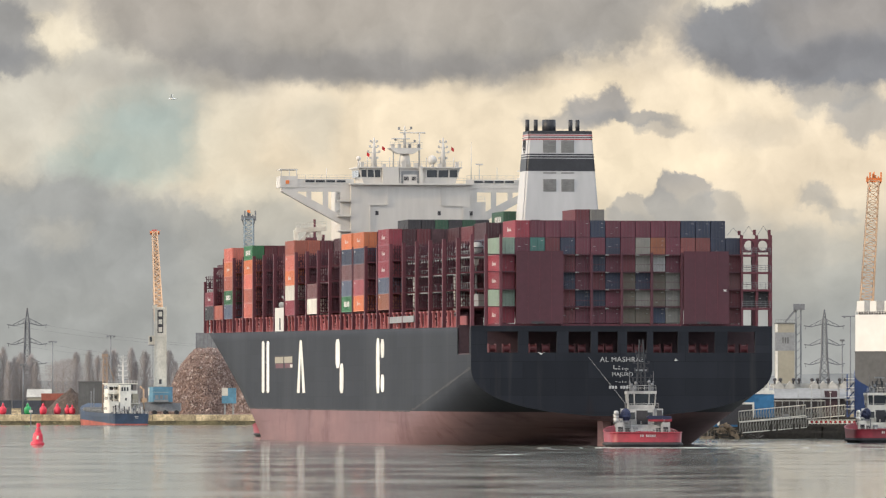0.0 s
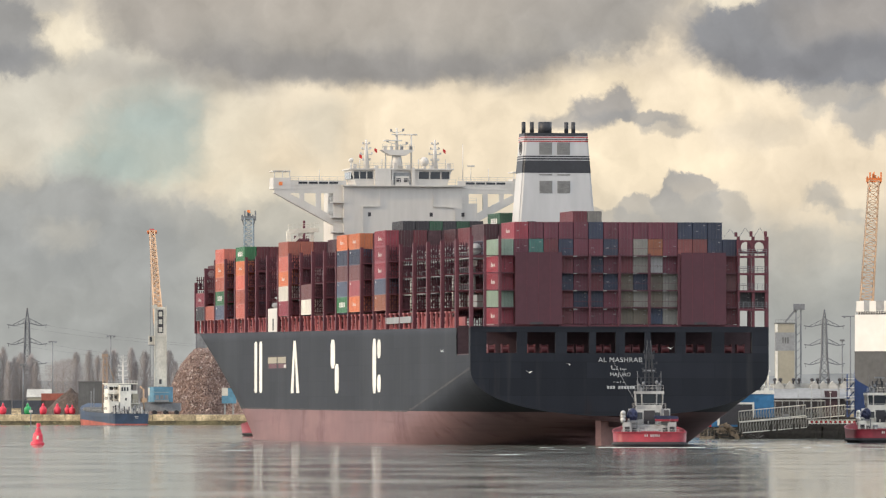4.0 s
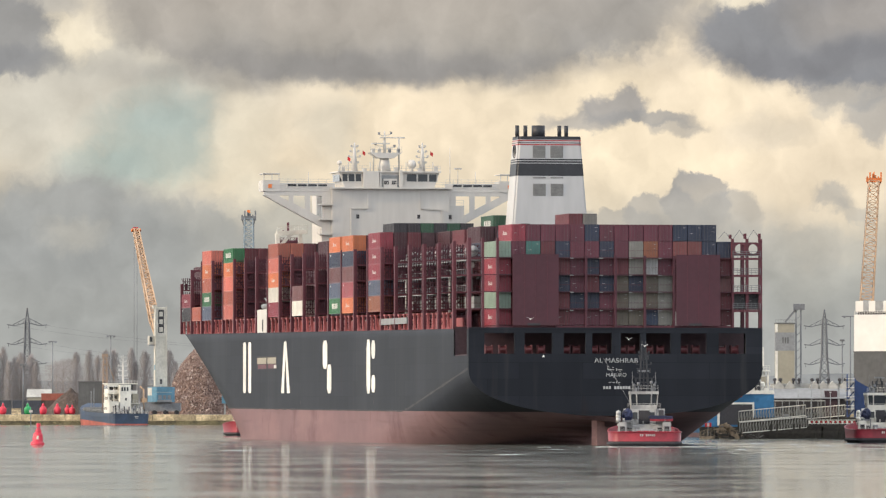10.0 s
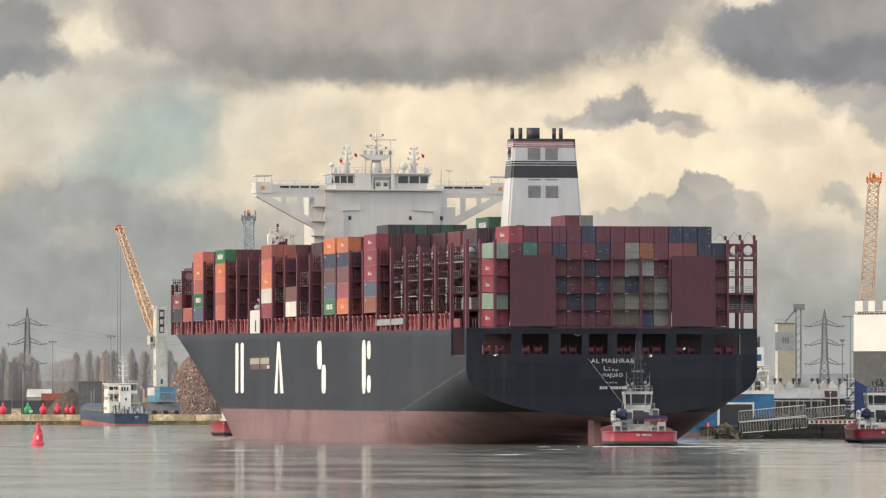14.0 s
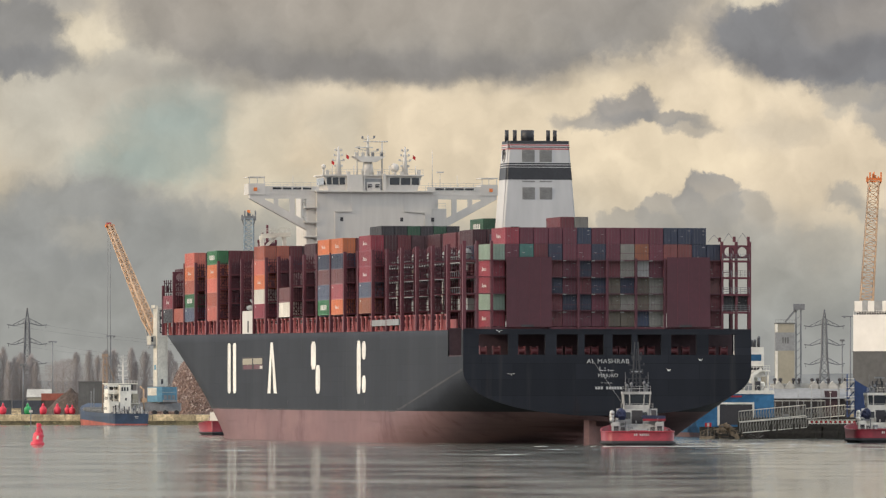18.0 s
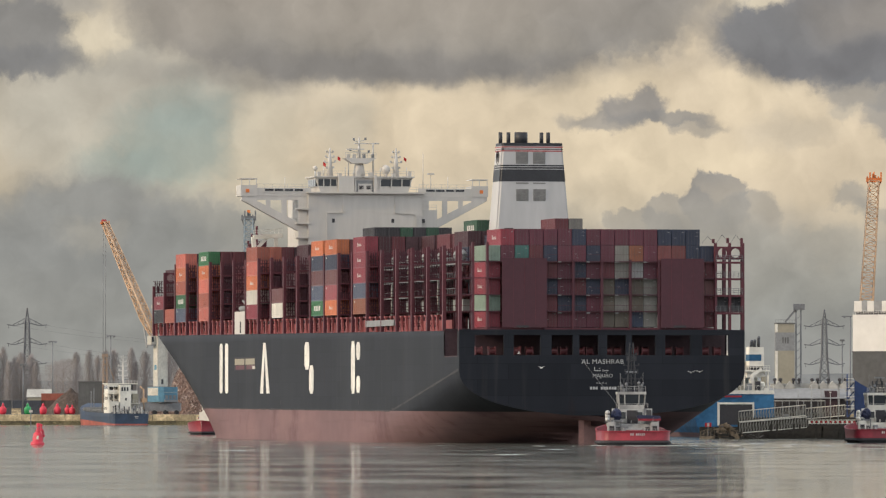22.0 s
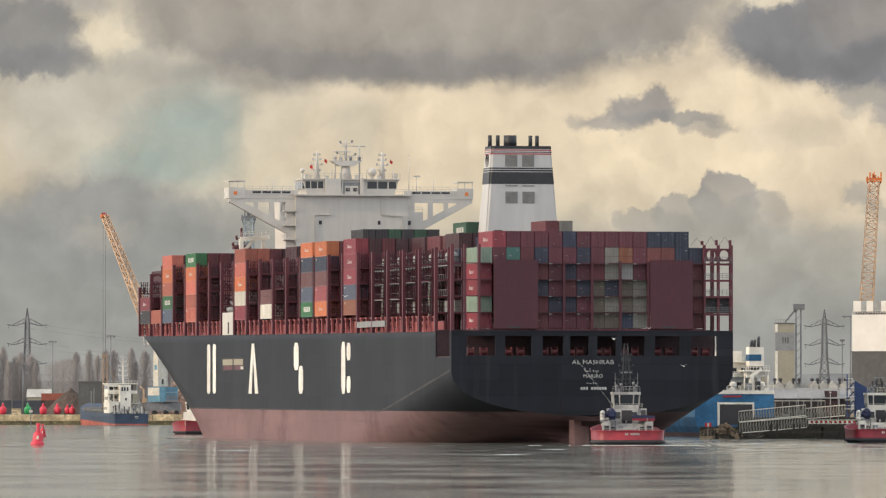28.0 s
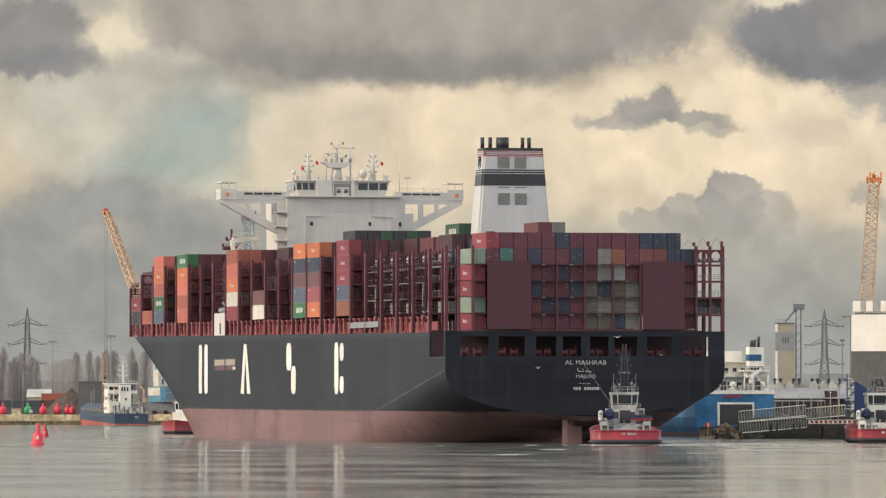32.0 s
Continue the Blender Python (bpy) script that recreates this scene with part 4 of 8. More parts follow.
def lashing_bridges():
    for i in range(24):
        x = BAY * i + (0.35 if i == 0 else 0.0)
        z0 = deck_z(x)
        levels = [z0 + 0.3, z0 + 3.4, z0 + 6.3, z0 + 9.2, z0 + 12.1]
        top = z0 + (15.0 if i else 15.4)
        if i in (22, 23):
            levels, top = levels[:4], z0 + (13.4 if i == 22 else 10.6)
        bm = bmesh.new()
        # walkways given extra depth forward, added to shade the container ends
        if i:
            for z in levels[1:]:
                quad_box(bm, x - 0.5, x + 1.2, -25.3, 25.3, z - 0.12, z + 0.12)
                quad_box(bm, x - 0.5, x - 0.44, -25.3, 25.3, z + 1.0, z + 1.07)
            for c in range(4, 20, 2):
                y = HALF - COL * c
                quad_box(bm, x - 0.3, x + 0.3, y - 0.14, y + 0.14, z0, top - 0.6)
        else:
            for z in levels[1:]:
                quad_box(bm, x - 0.35, x + 0.85, -25.3, 25.3, z - 0.1, z + 0.06)
        br = part("lashing_bridge", bm, SHIPRED if i else PANEL, ship)
        if i > 1:
            # rods, ladders and gratings of the outer bays
            bm = bmesh.new()
            for c in range(3):
                ya, yb = HALF - COL * c - 0.3, HALF - COL * (c + 1) + 0.3
                for z in levels:
                    for k in (0.18, 0.4, 0.62, 0.84):
                        y = ya + (yb - ya) * k
                        bar(bm, (x + 0.75, y, z), (x + 0.75, y, z + 2.6), 0.17)
                    bar(bm, (x + 0.6, ya, z + 0.1), (x + 0.9, yb, z + 2.5), 0.1)
                    bar(bm, (x + 0.6, yb, z + 0.1), (x + 0.9, ya, z + 2.5), 0.1)
                    for q in (0.55, 1.1, 1.9):
                        bar(bm, (x - 0.46, ya, z + q), (x - 0.46, yb, z + q), 0.11)
                    if random.random() < 0.4:
                        y = random.uniform(yb + 0.3, ya - 0.5)
                        quad_box(bm, x - 0.4, x, y, y + 0.45, z + 0.1, z + 1.3)
            part("lashing_lattice", bm, PANEL, br, "dark lashing rods and gratings")
        if i == 22:
            portal(br, x, 24.0, z0 + 12.2, 1.1)
            portal(br, x, 21.6, z0 + 12.2, 1.1)
        outer = (0, 1, 2, 18, 19, 20) if i == 0 else (0, 1, 2, 20)
        for c in outer:
            y = max(min(HALF - COL * c, 25.25), -25.25)
            wide = 0.28 if c in (0, 20) else 0.2
            boxes("post", SHIPRED, br, (x - 0.4, x + 0.4, y - wide, y + wide, z0, top))
        if i == 0:
            for c in (6, 8, 10, 12, 14):
                y = HALF - COL * c
                boxes("post", PANEL, br, (x - 0.45, x + 0.2, y - 0.2, y + 0.2, 19.9, 32.2))
            for z in (23.05, 26.15, 29.05, 31.95):
                for c in (7, 9, 11, 13):
                    y = HALF - COL * c
                    boxes("floodlight", GREY, br, (x - 0.75, x - 0.6, y - 0.3, y + 0.3, z - 0.28, z - 0.12))
                rl = bmesh.new()
                bar(rl, (x - 0.62, 9.9, z + 1.1), (x - 0.62, -10.4, z + 1.1), 0.05)
                part("hand_rail", rl, SHIPRED, br)
            for a, b in ((17.9, 9.95), (-10.45, -18.1)):
                pn = boxes("lashing_panel", PANEL, br, (x - 0.8, x - 0.55, b, a, 20.3, 32.4), label="large flat red steel panel")
                boxes("panel_notch", DARK, pn, (x - 0.83, x - 0.79, b + 3.2, b + 5.4, 20.3, 20.7))
                for q in range(1, 4):
                    boxes("panel_seam", SHIPRED, pn, (x - 0.82, x - 0.79, b + (a - b) * q / 4 - 0.04, b + (a - b) * q / 4 + 0.04, 20.8, 32.3))
            for y, h in ((-25.1, 1.5), (-22.6, 1.5), (-20.0, 1.2)):
                boxes("post_cap", SHIPRED, br, (x - 0.3, x + 0.3, y - 0.2, y + 0.2, top, top + h * 0.6))
                bars("aerial_frame", DARKSTEEL, br, ((x, y - 0.1, top), (x, y + 1.0, top + h), 0.06), ((x, y + 2.0, top), (x, y + 1.0, top + h), 0.06))
            for s in (-1,):
                portal(br, x, -24.0, 33.4, 1.0)
                portal(br, x, -21.65, 33.4, 1.15)
                for z in (23.0, 26.1, 29.0, 31.9):
                    a, b = sorted((s * 20.4, s * 25.2))
                    rl = bmesh.new()
                    for k in range(7):
                        bar(rl, (x - 0.5, a + (b - a) * k / 6, z), (x - 0.5, a + (b - a) * k / 6, z + 1.1), 0.06)
                    for q in (0.4, 0.75, 1.1):
                        bar(rl, (x - 0.5, a, z + q), (x - 0.5, b, z + q), 0.06)
                    part("walkway_rail", rl, DARKSTEEL, br)
                    boxes("walkway_beam", SHIPRED, br, (x - 0.5, x + 0.5, a, b, z - 0.35, z))
    # stanchions along both deck edges, under the outer containers
    bm = bmesh.new()
    quad_box(bm, -0.3, 0.3, -0.2, 0.2, 0, 2.55)
    quad_box(bm, -0.75, 0.75, -0.35, 0.3, 2.55, 2.85)
    prism(bm, [(-0.3, 0.0), (-1.0, 0.0), (-0.3, 1.2)], "y", -0.06, 0.06)
    me = bpy.data.meshes.new("stanchion")
    bmesh.ops.recalc_face_normals(bm, faces=bm.faces)
    bm.to_mesh(me)
    me.materials.append(SUNLITRED)
    bm.free()
    for i in range(1, 23):
        for k in range(3):
            x = BAY * i + 2.4 + k * 4.7 + random.uniform(-0.7, 0.7)
            share("stanchion", me, ship, pose(x, 25.0, deck_z(x)))
    bm = bmesh.new()
    for i in range(1, 23):
        x = BAY * i
        z = deck_z(x + 7)
        quad_box(bm, x + 0.6, x + BAY - 0.6, 23.4, 23.7, z, z + (1.9 if i % 3 else 2.3))
        part("hatch_coaming", bm, SUNLITRED, ship)
        bm = bmesh.new()
    bm.free()
    # white gangway house on the port deck edge
    boxes("gangway_house", SHIPWHITE, ship, (BAY * 15 + 0.8, BAY * 15 + 13.2, 23.6, 25.4, deck_z(220), deck_z(220) + 4.6), label="white steel deck house")
    gx, gz = BAY * 15 + 4, deck_z(220) + 4.6
    tubes("gangway_winch", GREY, ship, ((gx, 24.6, gz + 0.6), (gx + 6, 24.6, gz + 0.6), 0.55), ((gx + 2, 24.0, gz + 1.0), (gx + 3, 24.8, gz + 2.2), 0.2), ((gx + 1, 23.8, gz), (gx + 1, 23.8, gz + 1.8), 0.15), label="grey gangway winch")
    boxes("doorway", DARK, ship, (BAY * 15 + 5.5, BAY * 15 + 7.0, 25.4, 25.43, deck_z(220) + 0.3, deck_z(220) + 2.6))
    boxes("accommodation_ladder", GREY, ship, (BAY * 4 + 2, BAY * 6 + 1, 25.1, 25.5, 21.2, 22.3), label="stowed grey gangway")


lashing_bridges()


def engine_vents():
    for bay in (1, 2, 3, 4, 5):
        x = BAY * bay + 2.2
        z = deck_z(x)
        v = boxes("vent_trunk", GREY, ship, (x, x + 9, 18.9, 21.4, z + 3.4, z + 5.6), label="grey engine room vent trunk with walkways")
        bm = bmesh.new()
        tube(bm, (x + 2.0, 21.2, 33.3), (x + 5.2, 21.2, 33.3), 0.95, n=16)
        part("fan_drum", bm, STEEL, v, "pale grey round fan casing", smooth=True)
        boxes("drum_band", DARK, v, (x + 1.95, x + 5.25, 20.2, 22.2, 33.2, 33.36))
        bars("drum_leg", DARKSTEEL, v, ((x + 3.5, 21.2, z + 5.6), (x + 3.5, 21.2, 32.5), 0.3))
        for q, (zz, mat) in enumerate(((26.2, GREY), (29.0, DARKSTEEL), (31.6, GREY))):
            boxes("walkway", mat, v, (x, x + 10.5, 18.4, 22.6, zz, zz + 0.18))
            for k in range(6):
                boxes("walkway_post", DARKSTEEL, v, (x + 2.0 * k, x + 2.0 * k + 0.1, 22.5, 22.6, zz + 0.18, zz + 1.2))
            boxes("walkway_rail", DARKSTEEL, v, (x, x + 10.5, 22.5, 22.58, zz + 1.12, zz + 1.22))
        if bay in (2, 5):
            tubes("vent_duct", STEEL, v, ((x + 0.5, 22.9, z + 0.4), (x + 0.5, 22.9, z + 9.0), 0.26))
            bars("duct_brace", STEEL, v, ((x + 0.5, 22.9, z + 4.0), (x + 0.5, 21.0, z + 6.2), 0.25))
        if bay == 4:
            bars("slanted_panel", CREAM, v, ((x + 1.0, 22.6, 31.2), (x + 1.0, 20.2, 29.8), 0.3, 1.1))
        for k in range(3):
            boxes("junction_box", (GREY, DARK, STEEL)[k], v, (x - 0.1, x + 0.4, 19.0 + 1.2 * k, 19.7 + 1.2 * k, 26.4 + 2.0 * k, 27.3 + 2.0 * k))


engine_vents()


# ---- bridge house ----
def rail(name, parent, mat, runs, h=1.05, step=1.5, r=0.06):
    """A guard rail of posts and two bars along straight runs."""
    bm = bmesh.new()
    for p, q in runs:
        p, q = Vector(p), Vector(q)
        n = max(2, int((q - p).length / step))
        for i in range(n + 1):
            c = p.lerp(q, i / n)
            bar(bm, c, c + Vector((0, 0, h)), r)
        for k in (0.55, 1.0):
            bar(bm, p + Vector((0, 0, h * k)), q + Vector((0, 0, h * k)), r)
    return part(name, bm, mat, parent)


def house():
    X = 224.0        # aft wall
    h = boxes("superstructure", SHIPWHITE, ship, (X, X + 13, -11.7, 11.7, 30, 49.6), label="white steel bridge house with long wings")
    boxes("side_block", SHIPWHITE, h, (X + 0.4, X + 13, -14.8, -11.2, 30, 46.2))
    boxes("stair_tower", SHIPWHITE, h, (X + 1.0, X + 13, 11.2, 13.6, 30, 49.3))
    for z in (37.5, 40.4, 43.3, 46.2):
        boxes("landing", SHIPWHITE, h, (X - 0.2, X + 3.6, 11.2, 14.2, z, z + 0.25))
        rail("landing_rail", h, SHIPWHITE, [((X - 0.2, 14.1, z + 0.25), (X - 0.2, 11.3, z + 0.25)), ((X - 0.2, 14.1, z + 0.25), (X + 3.4, 14.1, z + 0.25))])
    rail("side_rail", h, SHIPWHITE, [((X + 0.5, -14.7, 46.2), (X + 0.5, -11.3, 46.2))])
    boxes("deck_edge", SHIPWHITE, h, (X - 0.9, X + 13.5, -12.0, 12.0, 49.45, 49.75))
    # wheelhouse
    bm = bmesh.new()
    prism(bm, [(9.0, 49.75), (10.0, 52.75), (-10.0, 52.75), (-9.0, 49.75)], "x", X + 1.5, X + 11)
    w = part("wheelhouse", bm, SHIPWHITE, ship, "white wheelhouse with a dark window band")
    for a, b in ((9.4, 8.4), (8.2, 7.0), (6.8, 5.6), (-3.4, -5.4), (-5.7, -7.6), (-7.9, -9.4)):
        boxes("window", GLASS, w, (X + 1.42, X + 1.52, b, a, 51.0, 52.4))
    for k in range(4):
        boxes("window", GLASS, w, (X + 2.2 + 2.1 * k, X + 4.0 + 2.1 * k, 9.5, 9.9, 51.0, 52.4))
    boxes("vent_box", SHIPWHITE, w, (X + 0.9, X + 1.5, -1.4, 1.3, 49.8, 51.5))
    for y in (-0.8, 0.7):
        boxes("vent_hole", DARK, w, (X + 0.85, X + 0.92, y - 0.45, y + 0.45, 50.3, 51.1))
    boxes("wall_box", SHIPWHITE, w, (X + 0.6, X + 1.5, 2.2, 5.4, 49.75, 52.9))
    boxes("wall_column", SHIPWHITE, w, (X + 0.7, X + 1.5, -2.5, -1.9, 49.75, 53.2))
    boxes("wall_column", SHIPWHITE, w, (X + 0.9, X + 1.5, 1.7, 2.0, 49.75, 52.75))
    # thin grey plate on the white wall stands in for a shaded recess
    boxes("wall_recess", GREY, w, (X + 1.44, X + 1.49, -1.9, 1.7, 49.9, 52.2))
    for y in (9.5, 8.3, 6.9, 5.6, -3.3, -5.55, -7.75, -9.5):
        bars("window_post", SHIPWHITE, w, ((X + 1.35, y, 50.9), (X + 1.35, y * 1.01, 52.5), 0.16))
    for y, hh in ((9.2, 0.9), (4.9, 0.6), (1.2, 1.1), (-1.4, 0.8), (-6.1, 0.7), (-9.4, 1.0)):
        boxes("roof_locker", SHIPWHITE, w, (X + 1.6, X + 2.4, y - 0.35, y + 0.35, 53.0, 53.0 + hh))
    boxes("roof_edge", SHIPWHITE, w, (X + 1.0, X + 11.5, -10.3, 10.3, 52.75, 53.00))
    rail("roof_rail", w, SHIPWHITE, [((X + 1.2, 10.2, 53.00), (X + 1.2, -10.2, 53.00))])
    rail("deck_rail", h, SHIPWHITE, [((X - 0.8, 11.9, 49.75), (X - 0.8, -11.9, 49.75))])
    # wings, with big arched openings in the plates that carry them
    for s in (1, -1):
        a, b = sorted((s * 11.0, s * 25.2))
        g = boxes("wing", SHIPWHITE, ship, (X + 1, X + 6, a, b, 49.2, 49.7), (X + 0.9, X + 1.05, a, b, 48.9, 50.6), label="long white bridge wing")
        a, b = sorted((s * 22.0, s * 25.4))
        boxes("wing_cab", SHIPWHITE, g, (X + 0.8, X + 6.2, a, b, 48.9, 51.1))
        boxes("wing_roof", SHIPWHITE, g, (X + 0.8, X + 6.2, a, b, 52.3, 52.5))
        for y in (s * 22.2, s * 23.6, s * 25.2):
            bars("wing_post", SHIPWHITE, g, ((X + 0.9, y, 51.1), (X + 0.9, y, 52.3), 0.14))
        boxes("lifebuoy", ORANGE, g, (X + 0.7, X + 0.8, s * 24.0 - 0.35, s * 24.0 + 0.35, 49.6, 50.3))
        a, b = sorted((s * 12.5, s * 20.6))
        boxes("windbreak", GLASS, g, (X + 0.84, X + 0.9, a, b, 49.95, 50.35))
        for k in range(5):
            y = a + (b - a) * k / 4
            boxes("windbreak_post", SHIPWHITE, g, (X + 0.78, X + 0.9, y - 0.12, y + 0.12, 49.6, 50.6))
        rail("wing_rail", g, SHIPWHITE, [((X + 1, s * 11.2, 50.3), (X + 1, s * 22, 50.3))])
        for x in (X + 1.2,):
            bm = bmesh.new()
            outer = [(11.2, 48.9), (25.2, 48.9), (25.2, 48.2), (12.6, 41.4), (11.2, 41.4)]
            holes = [[(13.2, 48.1), (16.0, 48.1), (16.0, 44.9), (13.2, 43.4)], [(17.0, 48.1), (19.3, 48.1), (19.3, 46.6), (17.0, 45.4)], [(20.2, 48.1), (22.0, 48.1), (21.8, 47.8), (20.2, 47.0)]]
            for lo, hi in ((11.2, 13.2), (16.0, 17.0), (19.3, 20.2), (22.0, 25.2)):
                def under(y):
                    return 41.4 if y <= 12.6 else 41.4 + (y - 12.6) * 6.8 / 12.6
                prism(bm, [(s * lo, under(lo)), (s * lo, 48.9), (s * hi, 48.9), (s * hi, under(hi))], "x", x - 0.25, x + 0.25)
            for hole in holes:
                (ya, za), (yb, zb), (yc, zc), (yd, zd) = hole
                prism(bm, [(s * ya, za), (s * ya, 48.9), (s * yb, 48.9), (s * yb, zb)], "x", x - 0.25, x + 0.25)
                prism(bm, [(s * ya, under(ya)), (s * yd, zd), (s * yc, zc), (s * yb, zc), (s * yb, under(yb))] if yc != yb else [(s * ya, under(ya)), (s * yd, zd), (s * yc, zc), (s * yb, under(yb))], "x", x - 0.25, x + 0.25)
            bmesh.ops.remove_doubles(bm, verts=bm.verts, dist=0.002)
            part("wing_bracket", bm, SHIPWHITE, g, "pierced white plate under the wing")
            bars("bracket_flange", SHIPWHITE, g, ((x + 0.6, s * 25.2, 48.2), (x + 0.6, s * 12.6, 41.4), 1.6, 0.14))
    # pipes and small openings on the aft wall
    bars("vent_pipe", SHIPWHITE, h, ((X - 0.15, 4.6, 49.4), (X - 0.15, 4.6, 45.6), 0.19), ((X - 0.15, 4.6, 45.6), (X - 0.15, 8.0, 45.6), 0.19), ((X - 0.15, 8.0, 45.6), (X - 0.15, 8.0, 36), 0.19))
    bars("vent_pipe", SHIPWHITE, h, ((X - 0.15, -6.0, 49.4), (X - 0.15, -6.0, 45.6), 0.19), ((X - 0.15, -6.0, 45.6), (X - 0.15, -10.3, 45.4), 0.19), ((X - 0.15, -10.3, 45.4), (X - 0.15, -10.3, 36), 0.19))
    for y in (6.6, -5.6, -11.9):
        boxes("porthole", DARK, h, (X - 0.03, X + (0.5 if y < -11 else 0.02), y - 0.3, y + 0.3, 43.6, 44.4))
    # masts
    m = tubes("radar_mast", SHIPWHITE, w, ((X + 5, 0.4, 52.85), (X + 5, 0.4, 56.35), 1.3, 0.8), ((X + 5, 0.4, 56.35), (X + 5, 0.4, 61.05), 0.4, 0.14), label="white radar mast with a railed platform")
    bm = bmesh.new()
    prism(bm, [(-1.2, 55.65), (1.9, 55.65), (3.6, 56.75), (-2.9, 56.75)], "x", X + 3.4, X + 6.6)
    part("platform", bm, SHIPWHITE, w)
    rail("platform_rail", w, SHIPWHITE, [((X + 3.4, 3.5, 56.75), (X + 3.4, -2.8, 56.75))], 1.1, 0.9)
    for y, z, l in ((-1.6, 57.85, 0.9), (2.2, 58.25, 1.1), (-0.9, 60.45, 0.6), (1.5, 60.35, 0.5)):
        bars("lamp_yard", SHIPWHITE, w, ((X + 5, 0.4, z - 0.3), (X + 5, y, z), 0.12))
        boxes("mast_lamp", GREY, w, (X + 4.8, X + 5.2, y - 0.2, y + 0.2, z, z + 0.5))
    for y in (-2.2, -0.4, 1.6, 2.9):
        boxes("mast_box", GREY if y < 0 else SHIPWHITE, w, (X + 3.6, X + 4.2, y - 0.3, y + 0.3, 56.75, 57.55))
    for y in (8.2, 3.8, -3.4, -8.8):
        tubes("deck_aerial", SHIPWHITE, w, ((X + 2, y, 52.95), (X + 2, y, 54.85), 0.09))
    boxes("radar_scanner", SHIPWHITE, w, (X + 4.6, X + 5.0, -0.6, 3.0, 58.45, 58.70))
    boxes("radar_scanner", SHIPWHITE, w, (X + 4.6, X + 5.0, -1.2, 1.4, 59.65, 59.85))
    tubes("antenna", SHIPWHITE, w, ((X + 5, -2.5, 52.85), (X + 5, -2.5, 59.75), 0.2, 0.14), ((X + 5, -3.7, 59.75), (X + 5, -0.9, 59.75), 0.13))
    tubes("antenna", SHIPWHITE, w, ((X + 5, 2.6, 52.85), (X + 5, 2.6, 57.05), 0.16, 0.12))
    for y in (6.6, -7.0):
        tubes("signal_mast", SHIPWHITE, w, ((X + 4, y, 52.85), (X + 4, y, 58.75), 0.7, 0.14), label="white signal mast")
        for z, l in ((54.65, 0.7), (55.85, 1.1), (56.85, 0.8), (57.85, 0.6)):
            bars("yard", SHIPWHITE, w, ((X + 4, y - l, z), (X + 4, y + l, z), 0.16))
            for e in (-1, 1):
                boxes("signal_lamp", SHIPWHITE, w, (X + 3.8, X + 4.2, y + e * l - 0.18, y + e * l + 0.18, z, z + 0.4))
    bm = bmesh.new()
    bmesh.ops.create_icosphere(bm, subdivisions=2, radius=0.95, matrix=Matrix.Translation((X + 4, -4.9, 54.45)))
    part("radome", bm, SHIPWHITE, w, "white radome", smooth=True)
    tubes("radome_stand", SHIPWHITE, w, ((X + 4, -4.9, 52.85), (X + 4, -4.9, 53.75), 0.35))
    bm = bmesh.new()
    bmesh.ops.create_icosphere(bm, subdivisions=2, radius=0.5, matrix=Matrix.Translation((X + 4, 9.6, 54.65)))
    part("radome", bm, SHIPWHITE, w, smooth=True)
    tubes("radome_stand", SHIPWHITE, w, ((X + 4, 9.6, 52.85), (X + 4, 9.6, 54.25), 0.2))
    for y, z, c in ((5.0, 56.45, FLAGRED), (8.0, 55.25, FLAGRED), (-8.6, 56.35, FLAGRED)):
        bm = bmesh.new()
        prism(bm, [(y, z), (y - 0.55, z - 0.35), (y - 0.6, z + 0.3), (y - 0.05, z + 0.7)], "x", X + 4, X + 4.04)
        part("flag", bm, c, w, "small red flag")
    for y, t in ((-14, 53.65), (-17.5, 53.05), (-12.4, 57.95), (16, 52.8)):
        tubes("whip_aerial", SHIPWHITE, ship, ((X + 3, y, 49.6), (X + 3, y, t), 0.1, 0.05))
    boxes("searchlight", SHIPWHITE, ship, (X + 2.7, X + 3.3, -14.7, -13.3, 53.45, 53.75))
    # provision crane beside the house
    c = bars("provision_crane", SUNWHITE, ship, ((240, 20.2, 40.9), (240, 14.2, 41.3), 1.1, 0.9), ((240, 20.2, 41.0), (240, 19.6, 33), 0.8, 0.8), ((240, 15.6, 41.2), (240, 15.2, 33), 0.8, 0.8), ((240, 17.4, 40.8), (240, 19.4, 38.6), 0.6, 0.6), label="white provision crane frame")
    rail("crane_rail", c, SUNWHITE, [((239.5, 20.2, 41.4), (239.5, 14.2, 41.8))], 0.9, 0.8, 0.08)
    # red foremast at the bow
    tubes("foremast", SHIPRED, ship, ((352, 0, 22), (352, 0, 45.0), 0.6, 0.25), ((352, -2.0, 41.6), (352, 2.0, 41.6), 0.28), ((352, -1.2, 43.2), (352, 1.2, 43.2), 0.22), label="dark red foremast")
    boxes("crow_platform", SHIPRED, ship, (351, 353, -1.9, 1.9, 41.0, 41.4))
    for y, z in ((-1.9, 41.8), (1.9, 41.8), (-1.1, 43.3), (1.1, 43.3), (0, 45.0)):
        tubes("mast_lamp", SHIPRED, ship, ((352, y, z), (352, y, z + 0.7), 0.26))
    rail("mast_rail", ship, SHIPRED, [((350.9, -1.9, 41.4), (350.9, 1.9, 41.4))], 1.0, 0.7, 0.1)


house()


